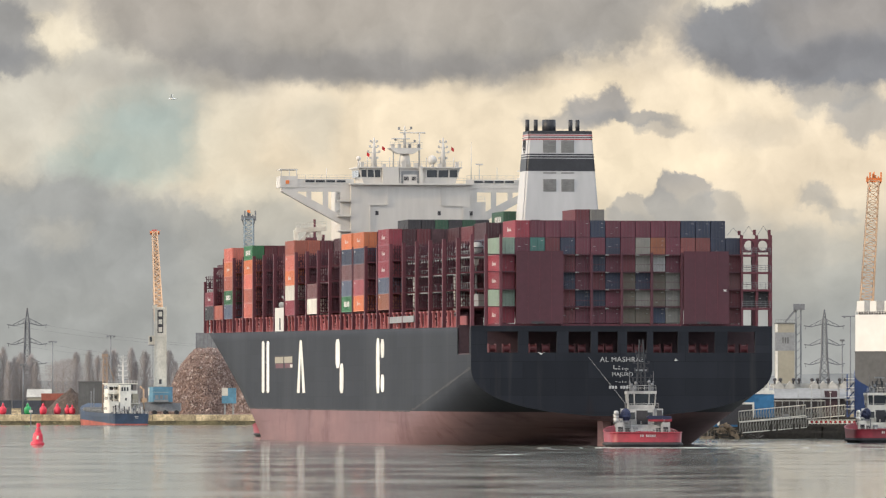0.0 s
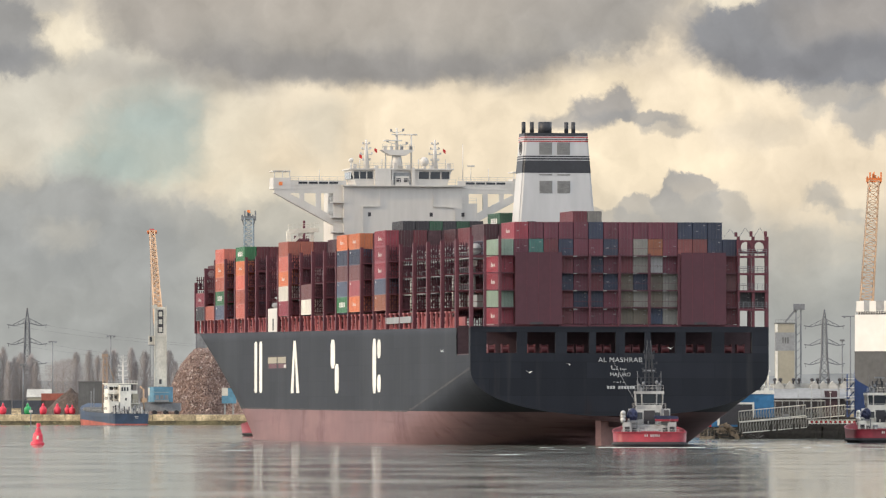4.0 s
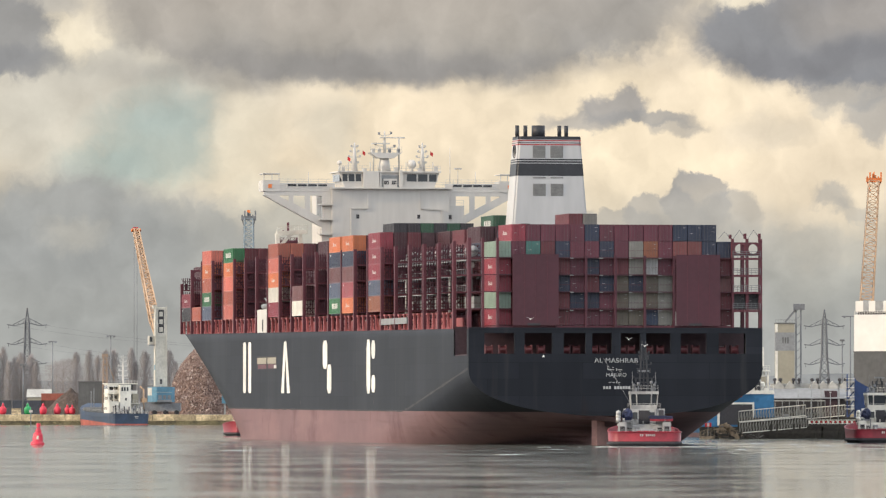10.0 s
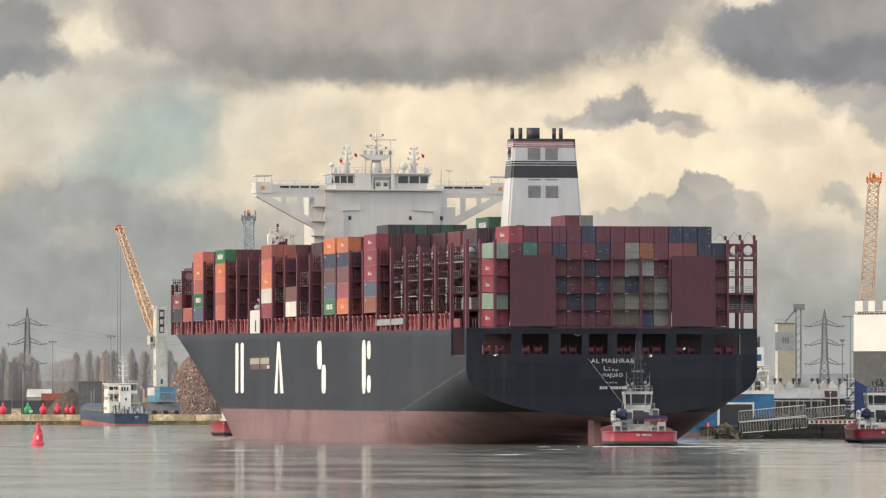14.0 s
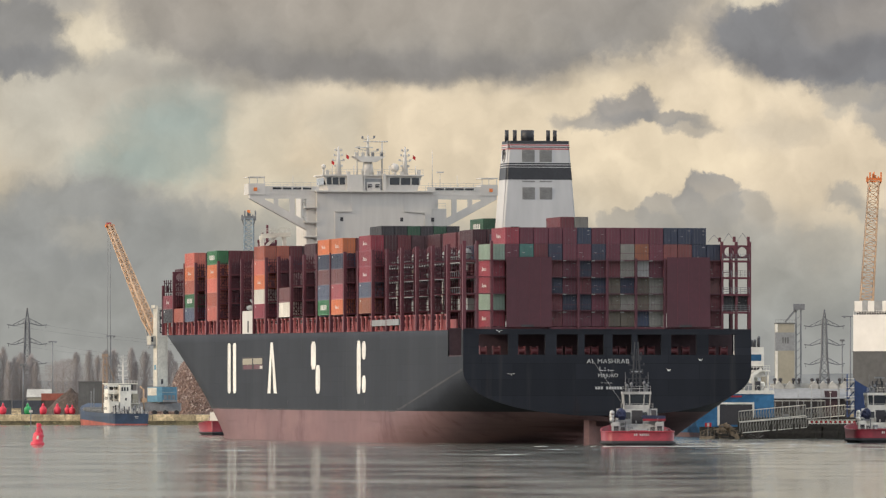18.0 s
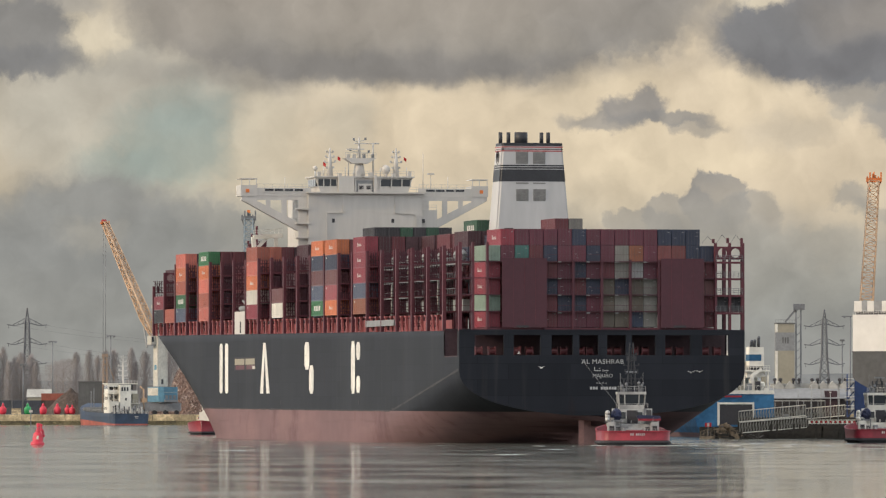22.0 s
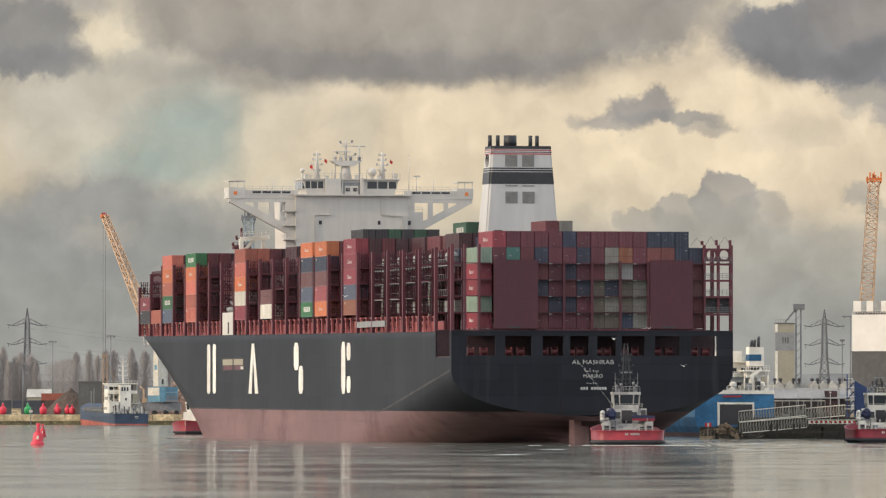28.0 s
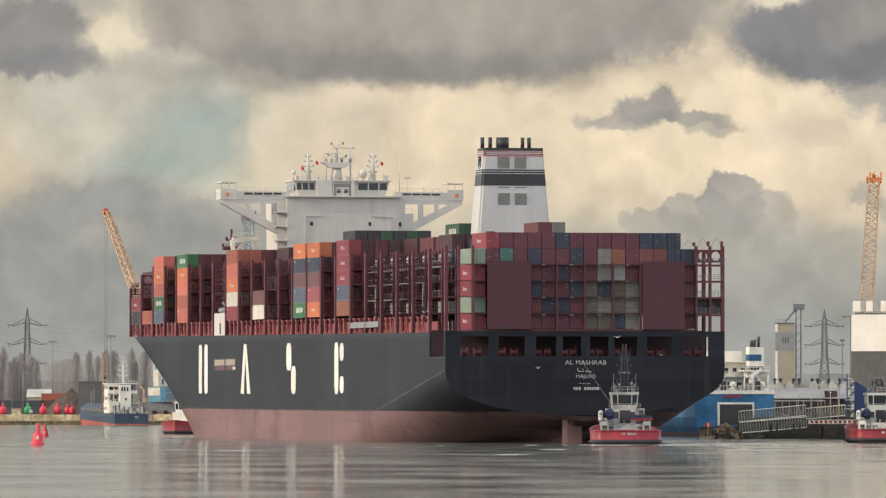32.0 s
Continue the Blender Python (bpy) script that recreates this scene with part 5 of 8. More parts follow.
def funnel():
    x0, x1 = 66.5, 72.5
    cy = -1.45

    def ring(z):
        k = (54.6 - z) / 23
        return (x0 - 1.0 * k, x1 + 1.0 * k, cy - 5.6 - 1.8 * k, cy + 5.6 + 1.8 * k)

    def slab(name, z0, z1, mat, parent, grow=0.0, label=""):
        a, b = ring(z0), ring(z1)
        bm = bmesh.new()
        v = [bm.verts.new(p) for p in ((a[0] - grow, a[2] - grow, z0), (a[1] + grow, a[2] - grow, z0), (a[1] + grow, a[3] + grow, z0), (a[0] - grow, a[3] + grow, z0),
                                       (b[0] - grow, b[2] - grow, z1), (b[1] + grow, b[2] - grow, z1), (b[1] + grow, b[3] + grow, z1), (b[0] - grow, b[3] + grow, z1))]
        for f in ((0, 3, 2, 1), (4, 5, 6, 7), (0, 1, 5, 4), (1, 2, 6, 5), (2, 3, 7, 6), (3, 0, 4, 7)):
            bm.faces.new([v[i] for i in f])
        bmesh.ops.bevel(bm, geom=[e for e in bm.edges if abs(e.verts[0].co.z - e.verts[1].co.z) > 0.2], offset=0.35, segments=3, affect="EDGES")
        return part(name, bm, mat, parent, label)
    f = slab("funnel", 30, 54.4, FUNNELWHITE, ship, label="tall white funnel casing with dark bands")
    slab("band", 47.65, 49.85, BLACK, f, 0.03)
    slab("band", 49.98, 50.28, BLACK, f, 0.03)
    slab("band", 50.42, 50.68, BLACK, f, 0.03)
    slab("band", 53.85, 54.02, STRIPE, f, 0.03)
    slab("band", 53.48, 53.62, BLACK, f, 0.03)
    slab("band", 53.12, 53.32, STRIPE, f, 0.03)
    slab("cap", 54.15, 54.7, BLACK, f, 0.05)
    for z in (50.85, 44.05):
        for y in (1.65, -1.55):
            k = (54.6 - z - 1.1) / 23
            x = x0 - 1.0 * k
            w = boxes("louvre", GRILLE, f, (x - 0.08, x + 0.1, y - 2.3, y, z, z + 2.2))
            for j in range(9):
                boxes("slat", GRILLE, w, (x - 0.12, x - 0.06, y - 2.2, y - 0.1, z + 0.1 + 0.23 * j, z + 0.2 + 0.23 * j))
    for y in (1.65, -1.55):
        x = x0 - 1.0 * (54.6 - 47.4) / 23
        boxes("vent_slot", GRILLE, f, (x - 0.06, x + 0.1, y - 2.3, y, 47.2, 47.45))
    for y, r in ((3.97, 0.36), (2.48, 0.36), (0.14, 1.2), (-3.69, 0.36), (-4.94, 0.36)):
        tubes("exhaust_pipe", BLACK, f, ((69, y, 54.5), (69, y, 56.7), r), n=14)
    for y, hh in ((3.2, 0.9), (0.9, 0.6), (-1.1, 0.5)):
        boxes("casing_vent", DARK, f, (x0 - 1.6, x0 - 0.6, y - 0.7, y + 0.7, 38.2, 38.2 + hh))
    bm = bmesh.new()
    sweep(bm, [(1.15 * math.cos(k * math.pi / 12), 1.15 * math.sin(k * math.pi / 12), 0) for k in range(24)], 0.12, 6, closed=True)
    bar(bm, (0, -0.7, 0), (0, 0.7, 0), 0.2)
    d = part("emblem", bm, BLACK, f)
    d.matrix_basis = pose(69.4, cy + 5.85, 52.0, 90, 0, 0)
    # engine casing below
    boxes("engine_casing", SHIPWHITE, ship, (64.5, 74.5, -9, 6.5, 22, 31), (64.6, 66.2, -7, 4.5, 31, 38.2))


funnel()
boxes("rudder", RUDDER, ship, (-6.6, 0.0, -0.5, 0.5, -3, 5.0), label="red-brown rudder, turned").matrix_basis = pose(7.5, -0.6, 0, 0, 0, -36)


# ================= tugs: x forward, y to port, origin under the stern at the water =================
def make_tug(name, label, m, size=1.0, mast=17.2, white=SHADEWHITE):
    tug = thing(name, label, "tugboat", m @ Matrix.Diagonal((size, size, size, 1)), group="harbour tugs")
    def plan(x):
        if x < 3:
            return 4.4 + 1.35 * math.sqrt(max(0, 1 - ((3 - x) / 3) ** 2))
        if x < 17:
            return 5.75
        return 5.75 * max(0.0, 1 - ((x - 17) / 13) ** 2.1) ** 0.72
    xs = [0, 0.5, 1.2, 2, 3, 6, 10, 14, 17, 20, 22.5, 25, 27, 28.5, 29.5, 30]

    def top(x):
        return 2.35 + (0.0 if x < 12 else 1.4 * ((x - 12) / 18) ** 1.5)
    bm = bmesh.new()
    rings = []
    for x in xs:
        b = plan(x)
        row = []
        for s in (1, -1):
            fine = max(0.0, (x - 17) / 13)
            zs = [(-1.0, 0.86 - 0.4 * fine), (0.32, 0.97 - 0.3 * fine), (0.9, 1.0 - 0.2 * fine), (top(x), 1.0)]
            pts = [bm.verts.new((x + (0.5 * fine if z > 1 else 0), s * (b * k + (0.05 if z > 1 else 0)), z)) for z, k in zs]
            row.append(pts)
        rings.append(row)
    for a, b in zip(rings, rings[1:]):
        for s in (0, 1):
            for k in range(3):
                f = bm.faces.new((a[s][k], b[s][k], b[s][k + 1], a[s][k + 1]))
                f.material_index = 1 if k < 2 else 0
        bm.faces.new((a[0][2], b[0][2], b[1][2], a[1][2]))
    for k in range(3):
        f = bm.faces.new((rings[0][0][k], rings[0][1][k], rings[0][1][k + 1], rings[0][0][k + 1]))
        f.material_index = 1 if k < 2 else 0
    part("hull", bm, [TUGRED, RUBBER], tug, "bright red hull with a black fender belt", smooth=True)
    bm = bmesh.new()
    loop = [(x, plan(x) * (1 - 0.25 * max(0, (x - 17) / 13)) + 0.08, 0.55) for x in xs] + [(x, -plan(x) * (1 - 0.25 * max(0, (x - 17) / 13)) - 0.08, 0.55) for x in reversed(xs[:-1])]
    sweep(bm, loop, 0.22, 8, closed=True)
    part("fender", bm, RUBBER, tug, "black rubber fender")
    bm = bmesh.new()
    cap = [(x + 0.5 * max(0.0, (x - 17) / 13), plan(x) + 0.05, top(x) + 0.05) for x in xs]
    sweep(bm, cap + [(x, -y, z) for x, y, z in reversed(cap[:-1])], 0.13, 6, closed=True)
    part("bulwark_cap", bm, TUGRED, tug)
    for k in range(7):
        boxes("name_letter", white, tug, (-0.03, 0.0, 0.95 - 0.32 * k - 0.2 - (0.3 if k > 1 else 0), 0.95 - 0.32 * k - (0.3 if k > 1 else 0), 1.72, 2.08))
    # deckhouse
    bm = bmesh.new()
    quad_box(bm, 9.5, 20, -3.2, 3.2, 1.0, 3.6)
    bmesh.ops.bevel(bm, geom=list(bm.edges), offset=0.12, segments=1, affect="EDGES")
    dh = part("deckhouse", bm, white, tug, "white steel deckhouse")
    boxes("door", DARK, dh, (9.42, 9.52, 2.0, 2.8, 1.3, 3.1))
    boxes("door", DARK, dh, (9.42, 9.52, -2.9, -2.1, 1.3, 3.1))
    for s in (1, -1):
        bm = bmesh.new()
        quad_box(bm, 8.0, 9.5, s * 3.6 - 0.7, s * 3.6 + 0.7, 1.0, 4.0)
        bmesh.ops.bevel(bm, geom=list(bm.edges), offset=0.15, segments=2, affect="EDGES")
        part("store_locker", bm, white, tug)
        boxes("door", DARK, tug, (7.95, 8.01, s * 3.6 - 0.4, s * 3.6 + 0.4, 1.5, 3.3))
        bm = bmesh.new()
        prism(bm, [(10.5, 3.6), (12.6, 3.6), (12.3, 6.2), (11.2, 6.2)], "y", s * 2.75 - 0.6, s * 2.75 + 0.6)
        fn = part("funnel", bm, white, tug, "white exhaust casing with a dark louvred face")
        bm = bmesh.new()
        prism(bm, [(10.62, 4.5), (11.1, 5.95), (11.0, 5.95), (10.52, 4.5)], "y", s * 2.75 - 0.42, s * 2.75 + 0.42)
        part("louvre_face", bm, DARK, fn)
        tubes("exhaust", DARK, tug, ((11.7, s * 2.55, 6.3), (11.7, s * 2.55, 7.1), 0.22))
    # work boat under a blue cover, red keel line below it
    bm = bmesh.new()
    prism(bm, [(-4.7, 4.75), (-4.4, 5.0), (-1.0, 5.1), (-0.6, 4.85), (-0.9, 4.5), (-4.4, 4.5)], "x", 8.6, 10.2)
    wb = part("work_boat", bm, TARP, tug, "small work boat under a dark blue cover")
    boxes("boat_keel", TUGRED, wb, (8.55, 10.25, -4.6, -0.9, 4.15, 4.5))
    boxes("boat_cradle", white, wb, (8.7, 9.0, -4.3, -4.1, 3.6, 4.15), (8.7, 9.0, -1.4, -1.2, 3.6, 4.15))
    # folded blue tarpaulin over gear on the other side
    bm = bmesh.new()
    bmesh.ops.create_icosphere(bm, subdivisions=3, radius=1.0)
    for v in bm.verts:
        n = 0.28 * noise.noise(v.co * 2.3) + 0.12 * noise.noise(v.co * 6.0)
        v.co = Vector((9.4 + v.co.x * 0.8, 2.75 + v.co.y * 0.85, 5.2 + v.co.z * 1.0)) + v.normal * n
    part("tarpaulin", bm, TARP, tug, "crumpled dark blue tarpaulin")
    boxes("gear_shelf", DARKSTEEL, tug, (8.9, 10.4, 1.9, 3.6, 4.0, 4.3), (9.0, 9.2, 1.95, 2.1, 1.0, 4.0), (9.0, 9.2, 3.4, 3.55, 1.0, 4.0))
    for x, z in ((8.6, 5.5), (8.9, 4.9), (8.7, 4.35), (9.5, 5.2), (9.6, 4.5)):
        bm = bmesh.new()
        bmesh.ops.create_uvsphere(bm, u_segments=12, v_segments=8, radius=0.42, matrix=Matrix.Translation((x, 4.25, z)) @ Matrix.Diagonal((1.2, 1, 0.95, 1)))
        part("fender_ball", bm, white, tug, "white round fender", smooth=True)
    boxes("fender_rack", DARKSTEEL, tug, (8.3, 9.9, 3.85, 4.65, 3.9, 4.0))
    bm = bmesh.new()
    quad_box(bm, 11.2, 19.5, -2.6, 2.6, 3.6, 6.1)
    part("upper_deckhouse", bm, white, tug)
    boxes("back_door", DARK, tug, (11.12, 11.2, -0.9, 0.9, 3.7, 5.9))
    boxes("stair_side", white, tug, (9.6, 11.2, 0.95, 1.05, 1.0, 4.6), (9.6, 11.2, 0.15, 0.25, 1.0, 4.2))
    for k in range(6):
        boxes("stair_tread", GREY, tug, (9.6 + 0.25 * k, 9.85 + 0.25 * k, 0.25, 0.95, 1.3 + 0.42 * k, 1.36 + 0.42 * k))
    for y in (-4.9, -4.2, 4.9):
        tubes("bollard", DARKSTEEL, tug, ((5.6, y, 1.0), (5.6, y, 2.2), 0.3))
    for k, (x, y, r) in enumerate(((5.0, -2.4, 0.55), (5.4, 2.5, 0.6), (4.8, 1.4, 0.4))):
        bm = bmesh.new()
        for q in range(4):
            sweep(bm, [(x + r * math.cos(a * math.pi / 8), y + r * math.sin(a * math.pi / 8), 1.1 + 0.18 * q) for a in range(16)], 0.1, 6, closed=True)
        part("rope_coil", bm, BONE if k == 1 else TIMBER, tug, "coiled towing rope")
    # wheelhouse with tall windows all round
    zb, zt, xb, xf = 6.1, 9.0, 12.2, 17.4
    wh = boxes("wheelhouse", white, tug, (xb, xf, -2.1, 2.1, zb, zb + 0.7), (xb - 0.3, xf + 0.4, -2.4, 2.4, zt - 0.45, zt), label="white wheelhouse with tall sloping windows")
    for y in (-2.1, -1.15, 1.15, 2.1):
        bars("window_post", white, wh, ((xb, y, zb + 0.6), (xb - 0.2, y * 1.06, zt - 0.4), 0.16))
        bars("window_post", white, wh, ((xf, y, zb + 0.6), (xf + 0.3, y * 1.06, zt - 0.4), 0.16))
    for x in (14, 15.8):
        for s in (1, -1):
            bars("window_post", white, wh, ((x, s * 2.1, zb + 0.6), (x, s * 2.25, zt - 0.4), 0.16))
    for a, b in ((-2.0, -1.2), (-1.1, 1.1), (1.2, 2.0)):
        bm = bmesh.new()
        prism(bm, [(xb + 0.05, zb + 0.7), (xb - 0.13, zt - 0.45), (xb - 0.09, zt - 0.45), (xb + 0.09, zb + 0.7)], "y", a, b)
        part("pane", bm, GLASS, wh)
        bm = bmesh.new()
        prism(bm, [(xf - 0.05, zb + 0.7), (xf + 0.2, zt - 0.45), (xf + 0.16, zt - 0.45), (xf - 0.09, zb + 0.7)], "y", a, b)
        part("pane", bm, GLASS, wh)
    for s in (1, -1):
        bm = bmesh.new()
        prism(bm, [(s * 2.02, zb + 0.7), (s * 2.16, zt - 0.45), (s * 2.12, zt - 0.45), (s * 1.98, zb + 0.7)], "x", xb + 0.1, xf - 0.1)
        part("pane", bm, GLASS, wh)
    for y in (-1.7, -0.3, 1.1):
        boxes("window", GLASS, tug, (11.14, 11.22, y, y + 0.8, 4.5, 5.6))
    boxes("ladder", DARKSTEEL, tug, (11.0, 11.1, -2.4, -1.9, 3.6, 6.2))
    for y, h in ((-1.7, 0.9), (-1.2, 1.3), (0.9, 1.1), (1.6, 0.8)):
        tubes("deck_lamp", DARKSTEEL, wh, ((12.4, y, 9.0), (12.4, y, 9.0 + h), 0.1), ((12.2, y, 9.0 + h), (12.7, y, 9.2 + h), 0.26))
    for s in (1, -1):
        tubes("fire_monitor", DARKSTEEL, wh, ((13.6, s * 1.7, 9.0), (13.6, s * 1.7, 9.9), 0.16), ((13.6, s * 1.7, 9.9), (12.4, s * 1.9, 10.5), 0.14))
    for k, (x, y, w, h) in enumerate(((4.6, -3.6, 0.9, 1.1), (5.2, 3.4, 1.2, 0.9), (8.0, -1.0, 1.0, 1.6), (8.4, 0.8, 0.8, 2.2), (4.4, 0.2, 0.8, 0.9))):
        boxes("deck_gear", DARKSTEEL if k % 2 else GREY, tug, (x, x + 0.7, y, y + w, 1.0, 1.0 + h))
    rail("bridge_rail", tug, white, [((11.3, -2.6, 6.1), (11.3, 2.6, 6.1)), ((12.4, -2.3, 9.0), (12.4, 2.3, 9.0))], 0.9, 0.8, 0.05)
    rail("after_rail", tug, white, [((1.0, -4.6, 2.35), (1.0, 4.6, 2.35))], 0.5, 1.2, 0.05)
    # mast, aerials, rails
    bm = bmesh.new()
    for y in (0.5, -0.5):
        tube(bm, (13.2, y * 1.5, 9), (13.5, y * 0.5, mast), 0.17, 0.1, n=6)
    tube(bm, (14.4, 0, 9), (13.5, 0, mast - 1.2), 0.09, n=6)
    for k in range(6):
        z = 10 + k * 1.2
        if z + 0.6 < mast:
            bar(bm, (13.3, -0.45, z), (13.3, 0.4, z + 0.6), 0.07)
    for z, w in ((11.2, 1.7), (13.4, 1.2), (15.2, 0.8)):
        if z < mast - 1:
            bar(bm, (13.4, -w, z), (13.4, w, z), 0.1)
            for y in (-w, w):
                quad_box(bm, 13.25, 13.55, y - 0.14, y + 0.14, z, z + 0.35)
    for z, w in ((10.4, 1.3), (12.0, 1.0), (14.2, 0.7)):
        if z < mast - 1:
            quad_box(bm, 12.9, 13.9, -w, w, z, z + 0.14)
            bar(bm, (12.9, -w, z + 0.7), (12.9, w, z + 0.7), 0.07)
            for y in (-w, -w * 0.4, w * 0.5, w):
                quad_box(bm, 12.85, 13.1, y - 0.12, y + 0.12, z, z + 0.75)
    part("mast", bm, BLACK, tug, "dark lattice mast")
    boxes("radar", GREY, tug, (13.0, 13.3, -0.9, 0.9, min(mast, 12.2), min(mast, 12.2) + 0.25))
    bm = bmesh.new()
    for s in (1, -1):
        tube(bm, (12.6, s * 1.9, 9), (12.6, s * 1.9, 12.2), 0.04, n=5)
        quad_box(bm, 12.3, 12.9, s * 1.3 - 0.2, s * 1.3 + 0.2, 9, 9.6)
    part("aerial", bm, DARKSTEEL, tug)
    bm = bmesh.new()
    for s in (1, -1):
        for x in np.linspace(8, 19, 9):
            bar(bm, (x, s * 3.3, 3.6), (x, s * 3.3, 4.6), 0.05)
        for z in (4.1, 4.6):
            bar(bm, (8, s * 3.3, z), (19, s * 3.3, z), 0.05)
    part("deck_rail", bm, white, tug)
    bm = bmesh.new()
    tube(bm, (6.5, -1.4, 2.0), (6.5, 1.4, 2.0), 0.8, n=12)
    quad_box(bm, 5.8, 7.2, -1.7, -1.4, 1.0, 2.9)
    quad_box(bm, 5.8, 7.2, 1.4, 1.7, 1.0, 2.9)
    part("towing_winch", bm, DARKSTEEL, tug, "dark towing winch")
    bm = bmesh.new()
    tube(bm, (3.2, -1.2, 1), (3.2, -1.2, 2.6), 0.25, n=8)
    tube(bm, (3.2, 1.2, 1), (3.2, 1.2, 2.6), 0.25, n=8)
    bar(bm, (3.2, -1.2, 2.5), (3.2, 1.2, 2.5), 0.3)
    part("towing_bitt", bm, TUGRED, tug)
    for s in (1, -1):
        bm = bmesh.new()
        tube(bm, (9.9, s * 3.95, 3.5), (11.4, s * 3.95, 3.5), 0.42, n=10)
        part("liferaft", bm, white, tug, "white liferaft canister")
    return tug


# this tug takes the shaded white, the other two the sunlit white
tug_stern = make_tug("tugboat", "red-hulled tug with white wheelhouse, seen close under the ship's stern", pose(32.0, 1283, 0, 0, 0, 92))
bm = bmesh.new()
bar(bm, (12, 1.0, 5.0), (69, 5.5, 14.8), 0.035)
part("towline", bm, GREY, tug_stern, "taut thin towing line")
bm = bmesh.new()
for k in range(90):
    x, y = random.gauss(-1.5, 4.0), random.gauss(-5.0, 7.0)
    r, n = random.uniform(0.15, 0.7), 8
    pts = [(x + r * (0.7 + 0.6 * random.random()) * math.cos(2 * math.pi * i / n), y + 1.8 * r * (0.7 + 0.6 * random.random()) * math.sin(2 * math.pi * i / n)) for i in range(n)]
    prism(bm, pts, "z", 0.005, 0.05)
tagged(part("wash", bm, FOAM, tug_stern), "white flecks of churned wash", kind="stuff")
tug_bow = make_tug("tugboat", "red-hulled tug with white house, ahead of the ship's bow", pose(-34, 1787, 0, 0, 0, 260), 0.85, white=SUNWHITE)
make_tug("tugboat", "red-hulled tug with white wheelhouse, moored beside the jetty", pose(79.4, 1452, 0, 0, 0, 93), mast=11.6, white=SUNWHITE)


# ================= buoys =================
def make_buoy(mat, label, m, group, size=1.0, ashore=False):
    b = thing("navigation_buoy", label, "buoy", m @ Matrix.Diagonal((size, size, size, 1)), group=group)
    bm = bmesh.new()
    turned(bm, [(1.1, -0.6), (1.18, 0.0), (1.18, 0.42), (1.02, 0.55), (0.86, 0.62), (0.84, 1.5), (0.76, 1.95), (0.5, 2.2)] if not ashore else [(0.8, -0.5), (1.15, 0.1), (1.2, 1.3), (1.0, 1.75), (0.6, 2.1), (0.5, 2.2)], n=18)
    part("float", bm, mat, b, smooth=True)
    bm = bmesh.new()
    turned(bm, [(0.5, 2.2), (0.34, 2.35), (0.26, 2.95), (0.2, 3.0)] if not ashore else [(0.5, 2.2), (0.42, 2.5), (0.34, 3.0), (0.18, 3.1)], n=14)
    part("tower", bm, mat, b, smooth=True)
    bm = bmesh.new()
    turned(bm, [(0.14, 3.1), (0.16, 3.35), (0.12, 3.6)], n=10)
    part("lantern", bm, DARKSTEEL if ashore else mat, b)
    if not ashore:
        bm = bmesh.new()
        turned(bm, [(0.3, 3.05), (0.34, 3.1), (0.34, 3.62), (0.3, 3.68)], n=12)
        part("topmark", bm, mat, b, "red can topmark")
        boxes("radar_plate", BONE, b, (-0.16, 0.16, -0.92, -0.86, 1.0, 1.6))
    bm = bmesh.new()
    for a in range(4):
        bar(bm, (0.95 * math.cos(a * 1.57), 0.95 * math.sin(a * 1.57), 0.75), (0.4 * math.cos(a * 1.57), 0.4 * math.sin(a * 1.57), 2.6), 0.08)
    part("frame", bm, mat, b)
    return b


make_buoy(BUOYRED, "red conical channel buoy afloat on calm water", pose(-68.7, 1376, 0, 2, 3, 0), "channel buoys")
buoy_far = make_buoy(BUOYRED, "small red channel buoy afloat farther off", pose(-87.4, 1759, 0), "channel buoys", 0.74)
for px, mat, word in ((-158.5, BUOYRED, "red"), (-161.5, BUOYRED, "red"), (-149.6, BUOYGREEN, "green"), (-144.0, BUOYRED, "red"), (-139.0, BUOYRED, "red"), (-135.4, BUOYRED, "red"), (-133.6, BUOYRED, "red")):
    make_buoy(mat, word + " spare buoy standing ashore on the quay", pose(px, 2925 + (px % 3), 4.2, 0, 0, px * 7), "spare buoys on the quay", 1.1 if px < -136.5 else 0.95, ashore=True)


# ================= far quay on the left =================
def quay_wall():
    wall = thing("quay_wall", "weathered sandy concrete quay wall with weed along the tide line", "quay", kind="structure")
    x = -330.0
    while x < 420:
        w = 7.8
        boxes("wall_panel", QUAY, wall, (x, x + w - 0.12, 2900 + random.uniform(0, 0.25), 2903, 1.3, 3.55 + random.uniform(0, 0.2)))
        x += w
    bm = bmesh.new()
    n = 160
    pts = [(-330 + 750 * i / n, 2899.6 - 0.5 * noise.noise((i * 0.7, 0, 0)), 1.35 + 0.5 * noise.noise((i * 0.31, 5, 0))) for i in range(n + 1)]
    lo = [bm.verts.new((a, b - 0.6, -0.6)) for a, b, c in pts]
    hi = [bm.verts.new((a, b, c)) for a, b, c in pts]
    bk = [bm.verts.new((a, 2903, c)) for a, b, c in pts]
    for i in range(n):
        bm.faces.new((lo[i], lo[i + 1], hi[i + 1], hi[i]))
        bm.faces.new((hi[i], hi[i + 1], bk[i + 1], bk[i]))
    part("tide_line", bm, WEED, wall, "dark weed-covered foot of the wall")


quay_wall()


